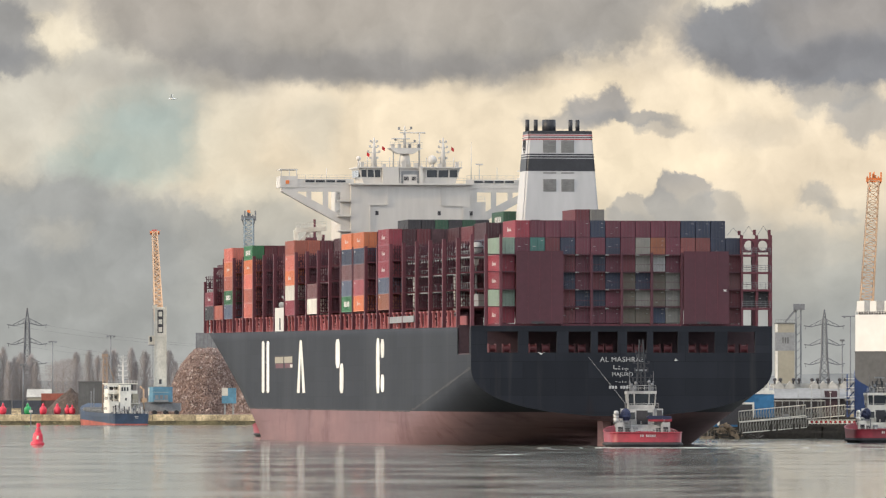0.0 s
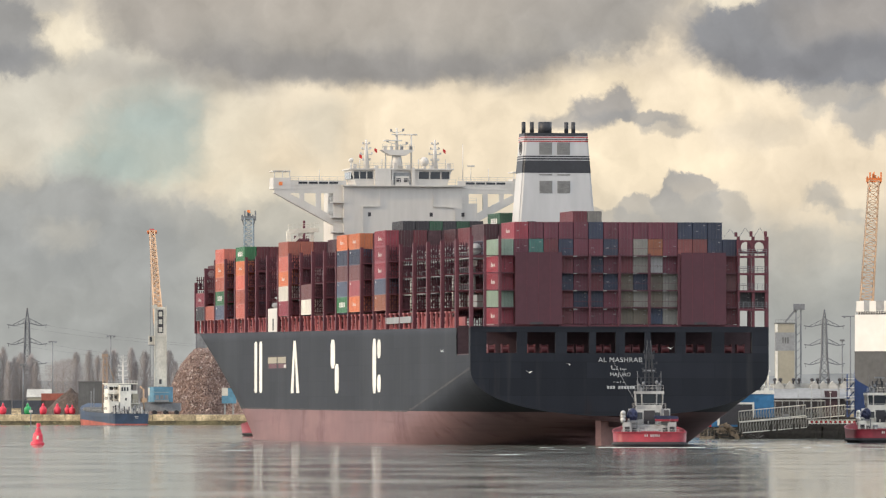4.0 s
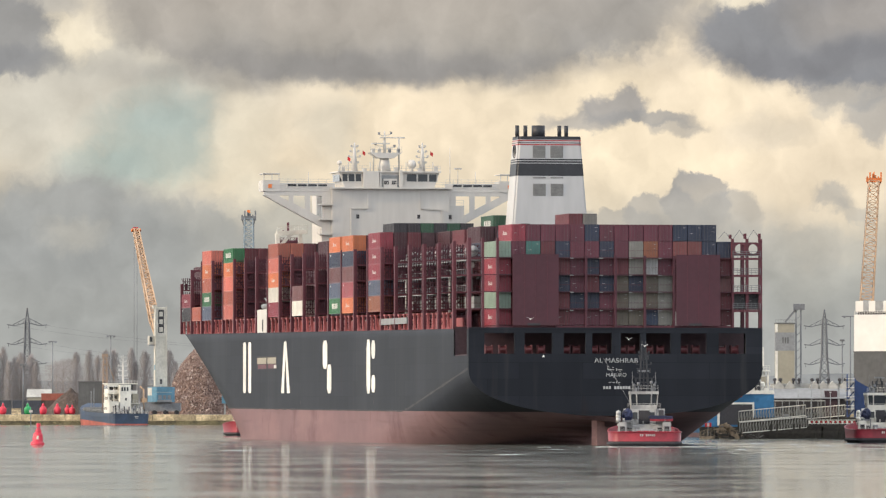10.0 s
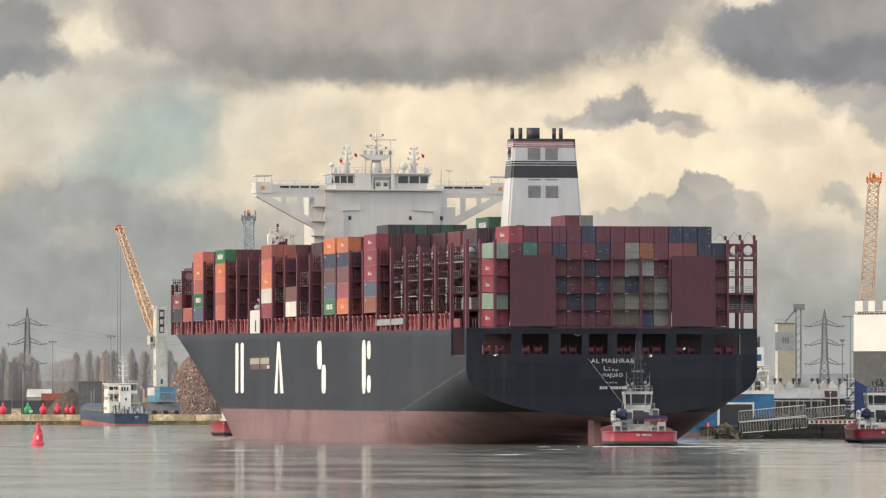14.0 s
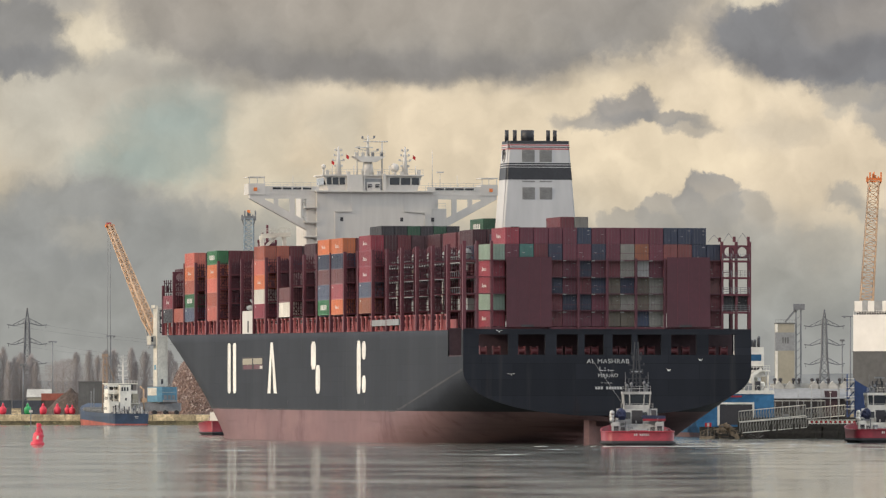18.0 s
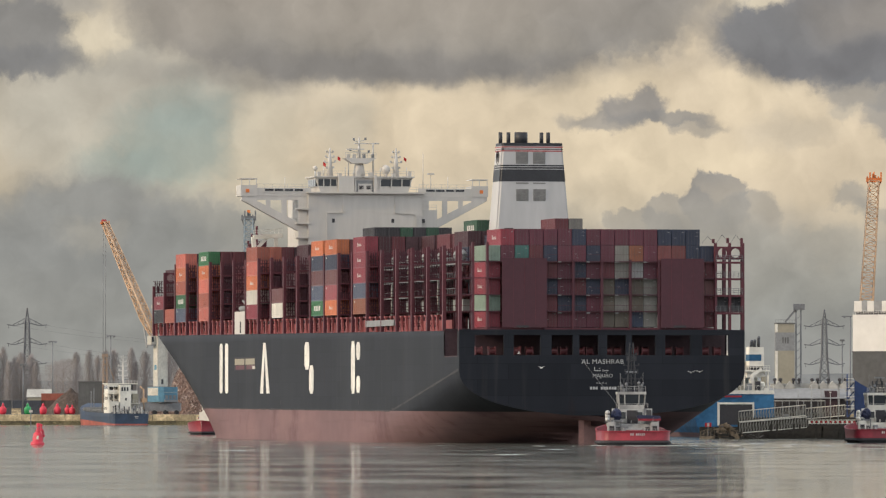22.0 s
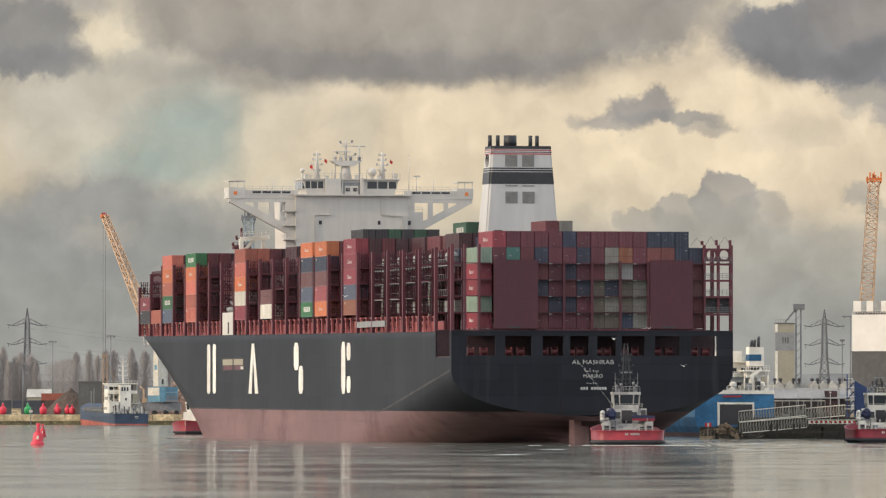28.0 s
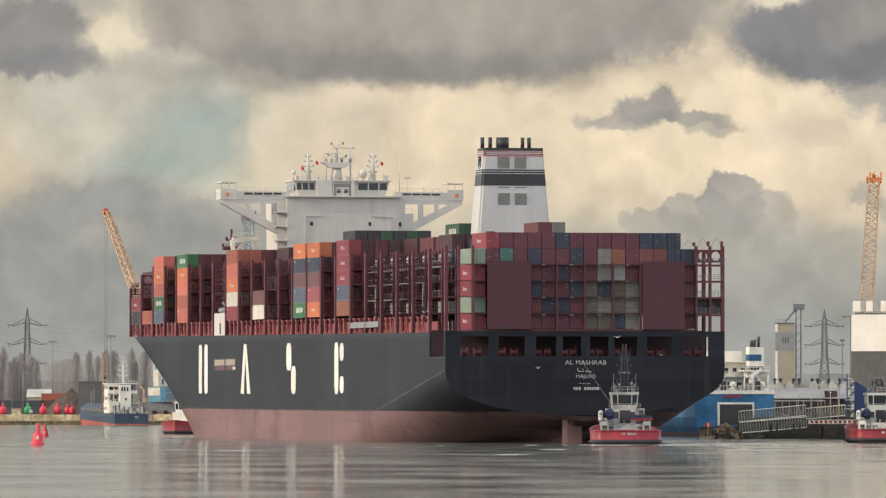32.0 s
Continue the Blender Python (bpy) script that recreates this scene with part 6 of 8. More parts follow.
def coaster():
    """A small cargo ship at the far quay, seen from its port quarter; x forward, y to port."""
    c = thing("coaster", "small blue-hulled coaster with white superstructure moored at the quay", "ship", pose(-108.2, 2818, 0, 0, 0, 102))
    L, W = 78.0, 6.9

    def b(x, z):
        k = 1.0
        if x > 64:
            k = max(0.02, 1 - ((x - 64) / (L - 64 + 0.3 * z)) ** 2.4)
        if x < 5:
            k = 0.84 + 0.16 * math.sqrt(x / 5)
        return W * k * (1 if z > 1.5 else 0.97)

    def top(x):
        return 4.0 + 0.012 * x + (0 if x < 58 else 2.8 * ((x - 58) / 20) ** 1.4)
    xs = [0, 0.8, 2, 5, 12, 20, 35, 50, 58, 63, 67, 71, 74, 76.5, 78]
    bm = bmesh.new()
    g = []
    for x in xs:
        zs = [-0.5, 0.5 + 0.024 * x, 2.9 + 0.01 * x, top(x)]
        g.append([[bm.verts.new((x, s * b(x, z), z)) for z in zs] for s in (1, -1)])
    for p, q in zip(g, g[1:]):
        for s in (0, 1):
            for k in range(3):
                f = bm.faces.new((p[s][k], q[s][k], q[s][k + 1], p[s][k + 1]))
                f.material_index = 1 if k == 0 else 0
        bm.faces.new((p[0][3], q[0][3], q[1][3], p[1][3]))
    for k in range(3):
        f = bm.faces.new((g[0][0][k], g[0][1][k], g[0][1][k + 1], g[0][0][k + 1]))
        f.material_index = 1 if k == 0 else 0
    part("hull", bm, [COASTBLUE, material("coaster_red_boot", (0.34, 0.09, 0.065), 0.7, size=3, stain=0.3)], c, "blue hull with a red boot-top")
    boxes("stern_name", ROOF, c, (-0.06, -0.02, -2.6, -1.2, 2.9, 3.15), (-0.06, -0.02, -2.4, -1.5, 2.4, 2.6))
    hold = boxes("hatch_coaming", DARKSTEEL, c, (22, 64, -5.0, 5.6, 4.2, 6.3))
    for x in range(24, 64, 3):
        boxes("coaming_stay", GREY, hold, (x, x + 0.3, 5.6, 6.2, 4.2, 6.2))
    h = boxes("superstructure", SUNWHITE, c, (9, 18, -4.4, 6.6, 4.2, 7.6), (10.4, 18, 3.0, 6.4, 7.6, 14.3), label="cream-white stepped superstructure with open decks")
    # recessed wall in grey, not white: shade under the decks put into colour
    boxes("recessed_wall", GREY, h, (13.5, 18, -3.0, 3.0, 7.75, 14.3))
    boxes("after_house", SUNWHITE, c, (5.4, 13.5, -0.9, 3.0, 4.2, 14.1))
    boxes("lower_house", SUNWHITE, c, (5.0, 9, 3.5, 6.8, 4.2, 8.3))
    boxes("deck_slab", SUNWHITE, h, (6.0, 18.2, -4.2, 6.8, 7.5, 7.75))
    boxes("deck_slab", SUNWHITE, h, (7.6, 18.2, -3.6, 6.7, 10.8, 11.05))
    boxes("bridge_roof", SUNWHITE, h, (7.4, 18.4, -3.6, 7.0, 14.3, 14.6))
    boxes("bridge_wing", SUNWHITE, h, (7.6, 7.75, 3.0, 6.9, 13.4, 14.3), (7.6, 7.75, -3.5, -0.9, 11.05, 12.0), (7.6, 7.75, 3.0, 6.7, 11.35, 12.2))
    for y in (-3.4, 6.6, 4.8):
        boxes("deck_pillar", SUNWHITE, h, (7.8, 8.0, y - 0.1, y + 0.1, 7.75, 14.3))
    for y in (3.5, 4.5, 5.5):
        boxes("window", GLASS, h, (10.32, 10.42, y - 0.4, y + 0.4, 12.4, 13.9))
        boxes("window", GLASS, h, (10.32, 10.42, y - 0.3, y + 0.3, 8.9, 10.2))
    for y in (-2.4,):
        boxes("window", GLASS, h, (13.42, 13.52, y - 0.5, y + 0.5, 12.4, 13.9))
        boxes("door", DARK, h, (13.42, 13.52, y - 0.45, y + 0.45, 7.9, 10.0))
    for y in (0.3, 1.3, 2.2):
        boxes("window", GLASS, h, (5.32, 5.42, y - 0.28, y + 0.28, 11.9, 13.2))
    boxes("window", GLASS, h, (5.32, 5.42, 0.6, 1.2, 8.6, 9.4))
    for x in (11.2, 12.9, 14.6, 16.3):
        boxes("window", GLASS, h, (x, x + 1.1, 6.36, 6.46, 12.5, 13.9))
        boxes("window", DARK, h, (x, x + 0.7, 6.36, 6.46, 8.9, 9.9))
        boxes("window", DARK, h, (x, x + 0.6, 6.56, 6.66, 5.4, 6.3))
    for y in (-2.9, 5.2):
        boxes("door", DARK, h, (8.92 if y < 0 else 4.92, 9.02 if y < 0 else 5.02, y - 0.45, y + 0.45, 4.5, 6.6))
    bars("ladder", DARKSTEEL, h, ((6.2, -1.2, 7.8), (8.0, -1.2, 11.2), 0.3), ((6.2, 3.2, 4.3), (7.8, 3.2, 7.6), 0.3))
    boxes("funnel", CREAM, c, (6.2, 8.2, -3.6, -1.6, 7.6, 11.0))
    bm = bmesh.new()
    tube(bm, (13, 0.6, 14.3), (13, 0.6, 24.4), 0.4, 0.15, n=6)
    for z, w in ((17.4, 1.7), (19.0, 1.4), (20.6, 1.7), (22.2, 1.1), (23.4, 0.7)):
        bar(bm, (13, 0.6 - w, z), (13, 0.6 + w, z), 0.28)
        for s in (-1, 1):
            bar(bm, (13, 0.6 + s * w, z), (13, 0.6 + s * w, z + 0.7), 0.22)
    part("mast", bm, SHIPWHITE, c, "white signal mast with yards")
    bm = bmesh.new()
    for sx in (-0.9, 0.9):
        bar(bm, (20, 5.8 + sx, 5), (20, 5.8 + sx * 0.6, 24.5), 0.42)
    for k in range(9):
        bar(bm, (20, 4.9, 7 + 1.9 * k), (20, 6.7, 8.6 + 1.9 * k), 0.32)
    bar(bm, (20, 5.0, 22), (20, 2.4, 15.6), 0.26)
    quad_box(bm, 19.6, 20.4, 4.8, 6.8, 23.8, 24.9)
    part("derrick", bm, material("dull_derrick_paint", (0.30, 0.21, 0.15), 0.6, size=2), c, "dull orange-brown derrick mast")
    boxes("rescue_boat", BOOM, c, (5.0, 8.4, -6.3, -5.0, 8.0, 9.4), label="orange rescue boat on its davit")
    tubes("davit", BOOM, c, ((7, -5.6, 4.2), (7, -5.6, 12.4), 0.3), ((7, -5.6, 12.4), (7, -4.4, 13.4), 0.25))
    for k in range(40):
        y = -6.0 + 0.3 * k + random.uniform(-0.2, 0.2)
        x, hh = random.uniform(1.0, 4.6), random.uniform(0.6, 3.2)
        boxes("deck_gear", (SHIPWHITE, DARK, GREY, SHIPWHITE, DARKSTEEL)[k % 5], c, (x, x + 0.6, y, y + random.uniform(0.25, 0.7), 4.0, 4.0 + hh))
    for k in range(34):
        x0, za, zb = ((8.9, 4.4, 7.2), (10.3, 7.8, 10.8), (10.3, 11.4, 14.6))[k % 3]
        y, z, w, h3 = random.uniform(3.0, 5.8), random.uniform(za, zb - 0.8), random.uniform(0.2, 0.8), random.uniform(0.2, 1.0)
        boxes("fitting", (DARK, GREY, DARKSTEEL, SHIPWHITE)[k % 4], h, (x0 - random.uniform(0.15, 1.2), x0, y, y + w, z, z + h3))
    rail("stern_rail", c, SHIPWHITE, [((0.3, -5.6, 4.0), (0.3, 5.6, 4.0)), ((6.1, -4.1, 7.75), (6.1, 3.4, 7.75)), ((7.7, -3.5, 11.05), (7.7, 6.4, 11.05)), ((7.6, -3.5, 14.6), (7.6, 6.8, 14.6))], 1.0, 1.0, 0.09)
    rail("side_rail", c, STEEL, [((18, 6.6, 4.3), (62, 6.6, 4.9))], 1.0, 2.0, 0.1)
    for x, h2 in ((66, 14.5), (60, 15.5), (38, 16.5)):
        tubes("deck_post", GREY, c, ((x, 3.0, 4.5), (x, 3.0, h2 - 2.5), 0.18, 0.1))


coaster()


def lattice(bm, p, q, w0, w1, n, r=0.12, side=None):
    """A four-chord lattice girder from p to q."""
    p, q = Vector(p), Vector(q)
    d = (q - p).normalized()
    s = Vector(side) if side else Vector((1, 0, 0))
    s = (s - d * s.dot(d)).normalized()
    u = d.cross(s)
    def corner(t, a, b):
        w = w0 + (w1 - w0) * t
        return p + (q - p) * t + s * a * w / 2 + u * b * w / 2
    cs = ((1, 1), (1, -1), (-1, -1), (-1, 1))
    for a, b in cs:
        bar(bm, corner(0, a, b), corner(1, a, b), r * 1.6)
    for i in range(n):
        t0, t1 = i / n, (i + 1) / n
        for k in range(4):
            a, b = cs[k], cs[(k + 1) % 4]
            if i % 2:
                a, b = b, a
            bar(bm, corner(t0, *a), corner(t1, *b), r)
            bar(bm, corner(t1, *a), corner(t1, *b), r * 0.8)


def harbour_crane():
    """A mobile harbour crane whose upper works slew and whose boom luffs."""
    c = thing("harbour_crane", "white mobile harbour crane with blue base and orange lattice boom", "crane", pose(-102.7, 2950, 3.6))
    bm = bmesh.new()
    turned(bm, [(3.6, 3.6), (3.6, 4.6)], n=20)
    part("slew_ring", bm, DARKSTEEL, c, "dark round slewing ring")
    boxes("carriage", DARKSTEEL, c, (-7.5, 7.5, -5, 5, 1.2, 4.2))
    for x in (-6, -2, 2, 6):
        bm = bmesh.new()
        tube(bm, (x, -5.3, 0.8), (x, 5.3, 0.8), 0.8, n=12)
        part("wheel_axle", bm, RUBBER, c)
    up = bpy.data.objects.new("tower", None)
    scene.collection.objects.link(up)
    up.parent = c
    tw = boxes("tower_shaft", CRANEWHITE, up, (-2.1, 2.1, -1.4, 1.4, 10.2, 38.5), label="tall white box tower")
    for a, b in ((-2.2, -1.9), (1.9, 2.2)):
        boxes("tower_edge", CRANEWHITE, up, (a, b, 1.1, 1.55, 10.2, 39.4))
    boxes("tower_cap", CRANEWHITE, up, (1.2, 2.7, -1.9, 0.6, 38.5, 39.7), (-1.8, 1.0, -0.8, 0.8, 38.5, 39.0))
    sign = boxes("sign_panel", DARK, up, (-1.0, 1.1, 1.4, 1.46, 29.6, 38.0), label="dark upright panel with pale marks")
    for z in (36.4, 33.6, 30.8):
        boxes("mark", CRANEWHITE, sign, (-0.6, 0.7, 1.46, 1.5, z - 0.8, z + 0.9))
    boxes("plate_mark", CRANEBLUE, up, (2.1, 2.14, -0.7, 0.7, 16.2, 18.0))
    boxes("service_door", DARK, up, (-0.4, 0.5, 1.4, 1.46, 11.0, 12.8))
    cab = boxes("operator_cab", CRANEWHITE, up, (2.1, 4.1, -2.4, 0.2, 25.4, 28.6), label="white operator cab")
    boxes("window", GLASS, cab, (3.0, 3.9, 0.2, 0.26, 26.4, 28.2))
    boxes("cab_floor", DARKSTEEL, cab, (1.9, 4.3, -2.6, 0.4, 25.0, 25.4))
    bm = bmesh.new()
    prism(bm, [(-4.2, -2.0), (4.2, -2.0), (4.2, 5.0), (2.9, 6.4), (-2.9, 6.4), (-4.2, 5.0)], "z", 4.6, 10.0)
    mh = part("machinery_house", bm, CRANEBLUE, up, "blue machinery house with a white upper panel")
    boxes("white_panel", CRANEWHITE, mh, (4.2, 4.26, -1.8, 4.6, 6.9, 9.7))
    boxes("side_panel", DARKSTEEL, mh, (-4.0, 4.0, 4.9, 6.0, 4.3, 4.6))
    for k in range(3):
        boxes("louvre", DARKSTEEL, mh, (-2.4 + 1.7 * k, -1.2 + 1.7 * k, 6.4, 6.46, 5.6, 7.0))
    boxes("seam", CRANEWHITE, mh, (-2.8, 2.8, 6.4, 6.44, 8.0, 8.12))
    boxes("roof_rail", CRANEWHITE, mh, (-2.9, 2.9, 6.2, 6.28, 11.0, 11.08), (4.0, 4.08, -1.8, 5.0, 11.0, 11.08))
    for x in (-2.8, -1.4, 0, 1.4, 2.8):
        boxes("rail_post", CRANEWHITE, mh, (x - 0.05, x + 0.05, 6.2, 6.28, 10.0, 11.0))
    boxes("counterweight", GREY, up, (-2.6, 2.6, 6.4, 7.2, 4.6, 5.4), label="grey counterweight block")
    boom = bpy.data.objects.new("boom", None)
    scene.collection.objects.link(boom)
    boom.parent = up
    boom.location = (0, -4.5, 29.0)
    bm = bmesh.new()
    lattice(bm, (0, 0, 0), (0, -8, 0), 1.6, 3.0, 4, 0.26)
    lattice(bm, (0, -8, 0), (0, -51.7, 0), 3.0, 1.7, 28, 0.26)
    part("boom_lattice", bm, BOOM, boom, "orange lattice boom")
    boxes("boom_head", ORANGE, boom, (-1.8, 1.8, -52.1, -51.3, -0.5, 0.5))
    boxes("sheave", STRIPE, boom, (-0.9, 0.9, -53.1, -52.1, -0.3, 0.3))
    bars("boom_bracket", CRANEWHITE, up, ((0, -1.4, 27.2), (0, -4.6, 29.0), 1.2, 0.8), ((0, -1.4, 31.0), (0, -4.6, 29.0), 0.5, 0.5))
    bars("luffing_ram", STEEL, boom, ((0, 1.5, -6.0), (0, -11, -0.8), 0.5, 0.5))
    rope = tubes("hoist_rope", DARKSTEEL, up, ((-0.5, 0, -60), (-0.5, 0, 0), 0.09), label="thin steel hoist rope")
    tubes("rope_fall", DARKSTEEL, rope, ((0.6, 0, -60), (0.6, 0, 0), 0.09))
    boxes("hook_block", BLACK, rope, (-0.8, 0.9, -0.4, 0.4, -61.6, -60))
    return c, up, boom, rope


crane, crane_up, crane_boom, crane_rope = harbour_crane()


def fixed_crane(name, label, foot, tip, w, mat, head, beacon=False):
    c = thing(name, label, "crane", pose(*foot))
    d = Vector(tip) - Vector(foot)
    bm = bmesh.new()
    lattice(bm, (0, 0, 26), d, w, w * 0.72, 30, 0.27)
    part("boom", bm, mat, c, "lattice boom")
    boxes("boom_head", head, c, (d.x - 2.8, d.x + 2.8, d.y - 1, d.y + 1, d.z - 0.6, d.z + 1.0))
    tubes("aerial", head, c, ((d.x, d.y, d.z), (d.x, d.y, d.z + 3.2), 0.25))
    for k in range(6):
        boxes("head_fitting", head, c, (d.x - 2.7 + 1.0 * k, d.x - 2.2 + 1.0 * k, d.y - 1.1, d.y + 0.4, d.z + 0.9, d.z + 1.5 + 0.5 * (k * 3 % 4)))
    bars("head_strut", head, c, ((d.x - 2.6, d.y, d.z), (d.x - 1.2, d.y, d.z - 4.0), 0.35), ((d.x + 2.6, d.y, d.z), (d.x + 1.2, d.y, d.z - 4.0), 0.35))
    if beacon:
        boxes("beacon", ORANGE, c, (d.x - 0.6, d.x + 0.6, d.y - 0.6, d.y + 0.6, d.z + 2.2, d.z + 3.3))
    bm = bmesh.new()
    turned(bm, [(3, 0), (3, 6), (1.9, 7), (1.7, 32)], n=14)
    part("tower", bm, CRANEWHITE, c)
    bm = bmesh.new()
    for s in (-1, 1):
        bar(bm, (s * 2.2, 2, 32), (d.x + s * 2.0, d.y + 0.5, d.z), 0.12)
    part("stay_rope", bm, DARKSTEEL, c)


fixed_crane("dock_crane", "orange lattice crane boom rising behind the moored carrier", (153.0, 2950, 3.6), (156.6, 2950, 88.6), 5.0, BOOM, ORANGE)
fixed_crane("dock_crane", "pale blue lattice crane boom with an orange beacon", (-73.0, 3050, 3.6), (-73.0, 3050, 77.0), 4.2, material("crane_grey_blue_paint", (0.25, 0.30, 0.33), 0.5), DARKSTEEL, True)



def scrap_heap():
    """A high pile of scrap: a rough hill and many loose bent pieces lying on it."""
    def height(x, y):
        a = 24.0 * max(0, 1 - math.hypot((x + 87.0) / 16.5, (y - 3008) / 33) ** 2.5)
        b = 17.0 * max(0, 1 - math.hypot((x + 71) / 17, (y - 3000) / 26) ** 1.6)
        c = 9.0 * max(0, 1 - math.hypot((x + 99) / 10, (y - 2998) / 18))
        return max(a, b, c) + 1.3 * noise.noise((x * 0.22, y * 0.22, 0)) * min(1, max(a, b, c) / 3)
    bm = bmesh.new()
    nx, ny = 60, 34
    v = [[bm.verts.new((-110 + 62 * i / nx, 2972 + 70 * j / ny, 3.55 + height(-110 + 62 * i / nx, 2972 + 70 * j / ny))) for j in range(ny + 1)] for i in range(nx + 1)]
    for i in range(nx):
        for j in range(ny):
            bm.faces.new((v[i][j], v[i + 1][j], v[i + 1][j + 1], v[i][j + 1]))
    heap = thing("scrap_heap", "huge heap of mixed rusty scrap metal on the quay", "scrap heap")
    part("mound", bm, SCRAP, heap)
    m = bpy.data.materials.new("loose_scrap")
    m.use_nodes = True
    nt = m.node_tree
    b = nt.nodes["Principled BSDF"]
    geo = nt.nodes.new("ShaderNodeNewGeometry")
    rp = nt.nodes.new("ShaderNodeValToRGB")
    e = rp.color_ramp.elements
    e[0].color, e[1].color = (0.14, 0.095, 0.082, 1), (0.50, 0.44, 0.40, 1)
    for p, c in ((0.3, (0.20, 0.13, 0.11, 1)), (0.65, (0.27, 0.19, 0.16, 1)), (0.92, (0.36, 0.28, 0.245, 1))):
        e.new(p).color = c
    nt.links.new(geo.outputs["Random Per Island"], rp.inputs[0])
    nt.links.new(rp.outputs[0], b.inputs["Base Color"])
    b.inputs["Roughness"].default_value, b.inputs["Metallic"].default_value = 0.6, 0.2
    verts, faces = [], []
    rnd = random.Random(4)
    for k in range(16000):
        x, y = rnd.uniform(-108, -50), rnd.uniform(2974, 3010)
        h = height(x, y)
        if h < 0.4:
            continue
        R = Euler((rnd.uniform(0, 6), rnd.uniform(0, 6), rnd.uniform(0, 6))).to_matrix()
        a, bb, c = rnd.uniform(0.15, 0.6), rnd.uniform(0.08, 0.3), rnd.uniform(0.03, 0.15)
        o = Vector((x, y, 3.6 + h + rnd.uniform(-0.1, 0.5)))
        s = len(verts)
        for q in ((-a, -bb, -c), (a, -bb, -c), (a, bb, -c), (-a, bb, -c), (-a, -bb, c), (a, -bb, c), (a, bb, c), (-a, bb, c)):
            verts.append(tuple(o + R @ Vector(q)))
        faces += [tuple(s + i for i in f) for f in ((0, 3, 2, 1), (4, 5, 6, 7), (0, 1, 5, 4), (1, 2, 6, 5), (2, 3, 7, 6), (3, 0, 4, 7))]
    me = bpy.data.meshes.new("scrap_pieces")
    me.from_pydata(verts, [], faces)
    me.materials.append(m)
    ob = new("loose_scrap", me)
    ob.parent = heap
    tagged(ob, "loose bent scrap pieces", kind="stuff")


scrap_heap()


def shore_clutter():
    t = thing("storage_shed", "plain dark grey corrugated shed behind the coaster", "shed", pose(-126.5, 2925, 3.6))
    boxes("wall", DARKROOF, t, (-4.6, 4.6, -4, 4, 0, 11.6))
    for i in range(12):
        boxes("rib", DARKROOF, t, (-4.6 + i * 0.8, -4.4 + i * 0.8, -4.08, -4.0, 0, 11.6))
    boxes("roof", DARKROOF, t, (-4.8, 4.8, -4.2, 4.2, 11.6, 11.95))
    t = thing("cargo_hopper", "grey steel hopper standing behind the scrap heap", "hopper", pose(-88, 3045, 3.6))
    boxes("bin", GREY, t, (-4.6, 4.6, -4, 4, 22, 30.5))
    for i in range(7):
        boxes("rib", DARKSTEEL, t, (-4.6 + 1.45 * i, -4.3 + 1.45 * i, -4.15, -4.0, 22, 30.5))
    for x in (-4.3, 4.3):
        boxes("leg", DARKSTEEL, t, (x - 0.3, x + 0.3, -3.8, -3.2, 0, 22))
    t = thing("machine_cab", "blue and white machine cab beside the scrap heap", "machine", pose(-77.5, 2942, 3.6))
    boxes("body", CRANEBLUE, t, (-2.6, 2.6, -2, 2, 4, 9.6))
    boxes("panel", CRANEWHITE, t, (-2.6, -0.4, -2.06, -2.0, 6.8, 9.6))
    boxes("leg", STEEL, t, (-1.8, -1.2, -1.5, -0.9, 0, 4), (1.2, 1.8, -1.5, -0.9, 0, 4))
    # stacked containers ashore
    for x, z, w, rgb, words in ((-155.5, 0, 12.2, (0.06, 0.065, 0.075), "dark grey"), (-155.5, 2.6, 12.2, (0.05, 0.055, 0.07), "dark blue grey"), (-168.2, 0, 12.2, (0.07, 0.07, 0.075), "dark grey"), (-168.2, 2.6, 12.2, (0.05, 0.055, 0.065), "dark grey"),
                                (-146.5, 5.2, 8.6, (0.30, 0.085, 0.055), "rust red"), (-146.5, 2.6, 8.6, (0.10, 0.06, 0.05), "brown"), (-146.5, 0, 8.6, (0.08, 0.06, 0.05), "brown")):
        t = thing("shore_container", words + " shipping container stacked ashore", "container", pose(x, 3050, 3.6 + z), group="containers ashore")
        mat = material("shore_container_paint", rgb, 0.6, size=1.5, stain=0.2)
        boxes("body", mat, t, (-w / 2, w / 2, -1.2, 1.2, 0.0, 2.6))
        for i in range(14):
            boxes("rib", mat, t, (-w / 2 + 0.3 + i * w / 14.6, -w / 2 + 0.6 + i * w / 14.6, -1.26, -1.2, 0.2, 2.4))
    # loading shed with pale pitched roof
    t = thing("warehouse", "low warehouse with a pale pitched roof among trees", "building", pose(-168, 3250, 3.6))
    boxes("wall", CREAM, t, (2, 11, -6, 6, 0, 6.6))
    bm = bmesh.new()
    prism(bm, [(-6.4, 6.6), (6.4, 6.6), (0, 9.8)], "x", 1.6, 11.4)
    part("roof", bm, ROOF, t)
    # dark earth heap
    bm = bmesh.new()
    n = 26
    grid = [[bm.verts.new((-137 + 10.5 * (2 * i / n - 1), 2990 + 10 * (2 * j / n - 1), 3.5 + max(0, 9.6 * (1 - math.hypot(2 * i / n - 1, 2 * j / n - 1) ** 1.2)) + 0.6 * noise.noise((i * 0.5, j * 0.5, 3)))) for j in range(n + 1)] for i in range(n + 1)]
    for i in range(n):
        for j in range(n):
            bm.faces.new((grid[i][j], grid[i + 1][j], grid[i + 1][j + 1], grid[i][j + 1]))
    tagged(part("earth_mound", bm, material("brown_earth", (0.075, 0.055, 0.045), 0.95, grain=0.4, size=2, bump=0.1)), "low brown heap of earth and rubble", "heap")
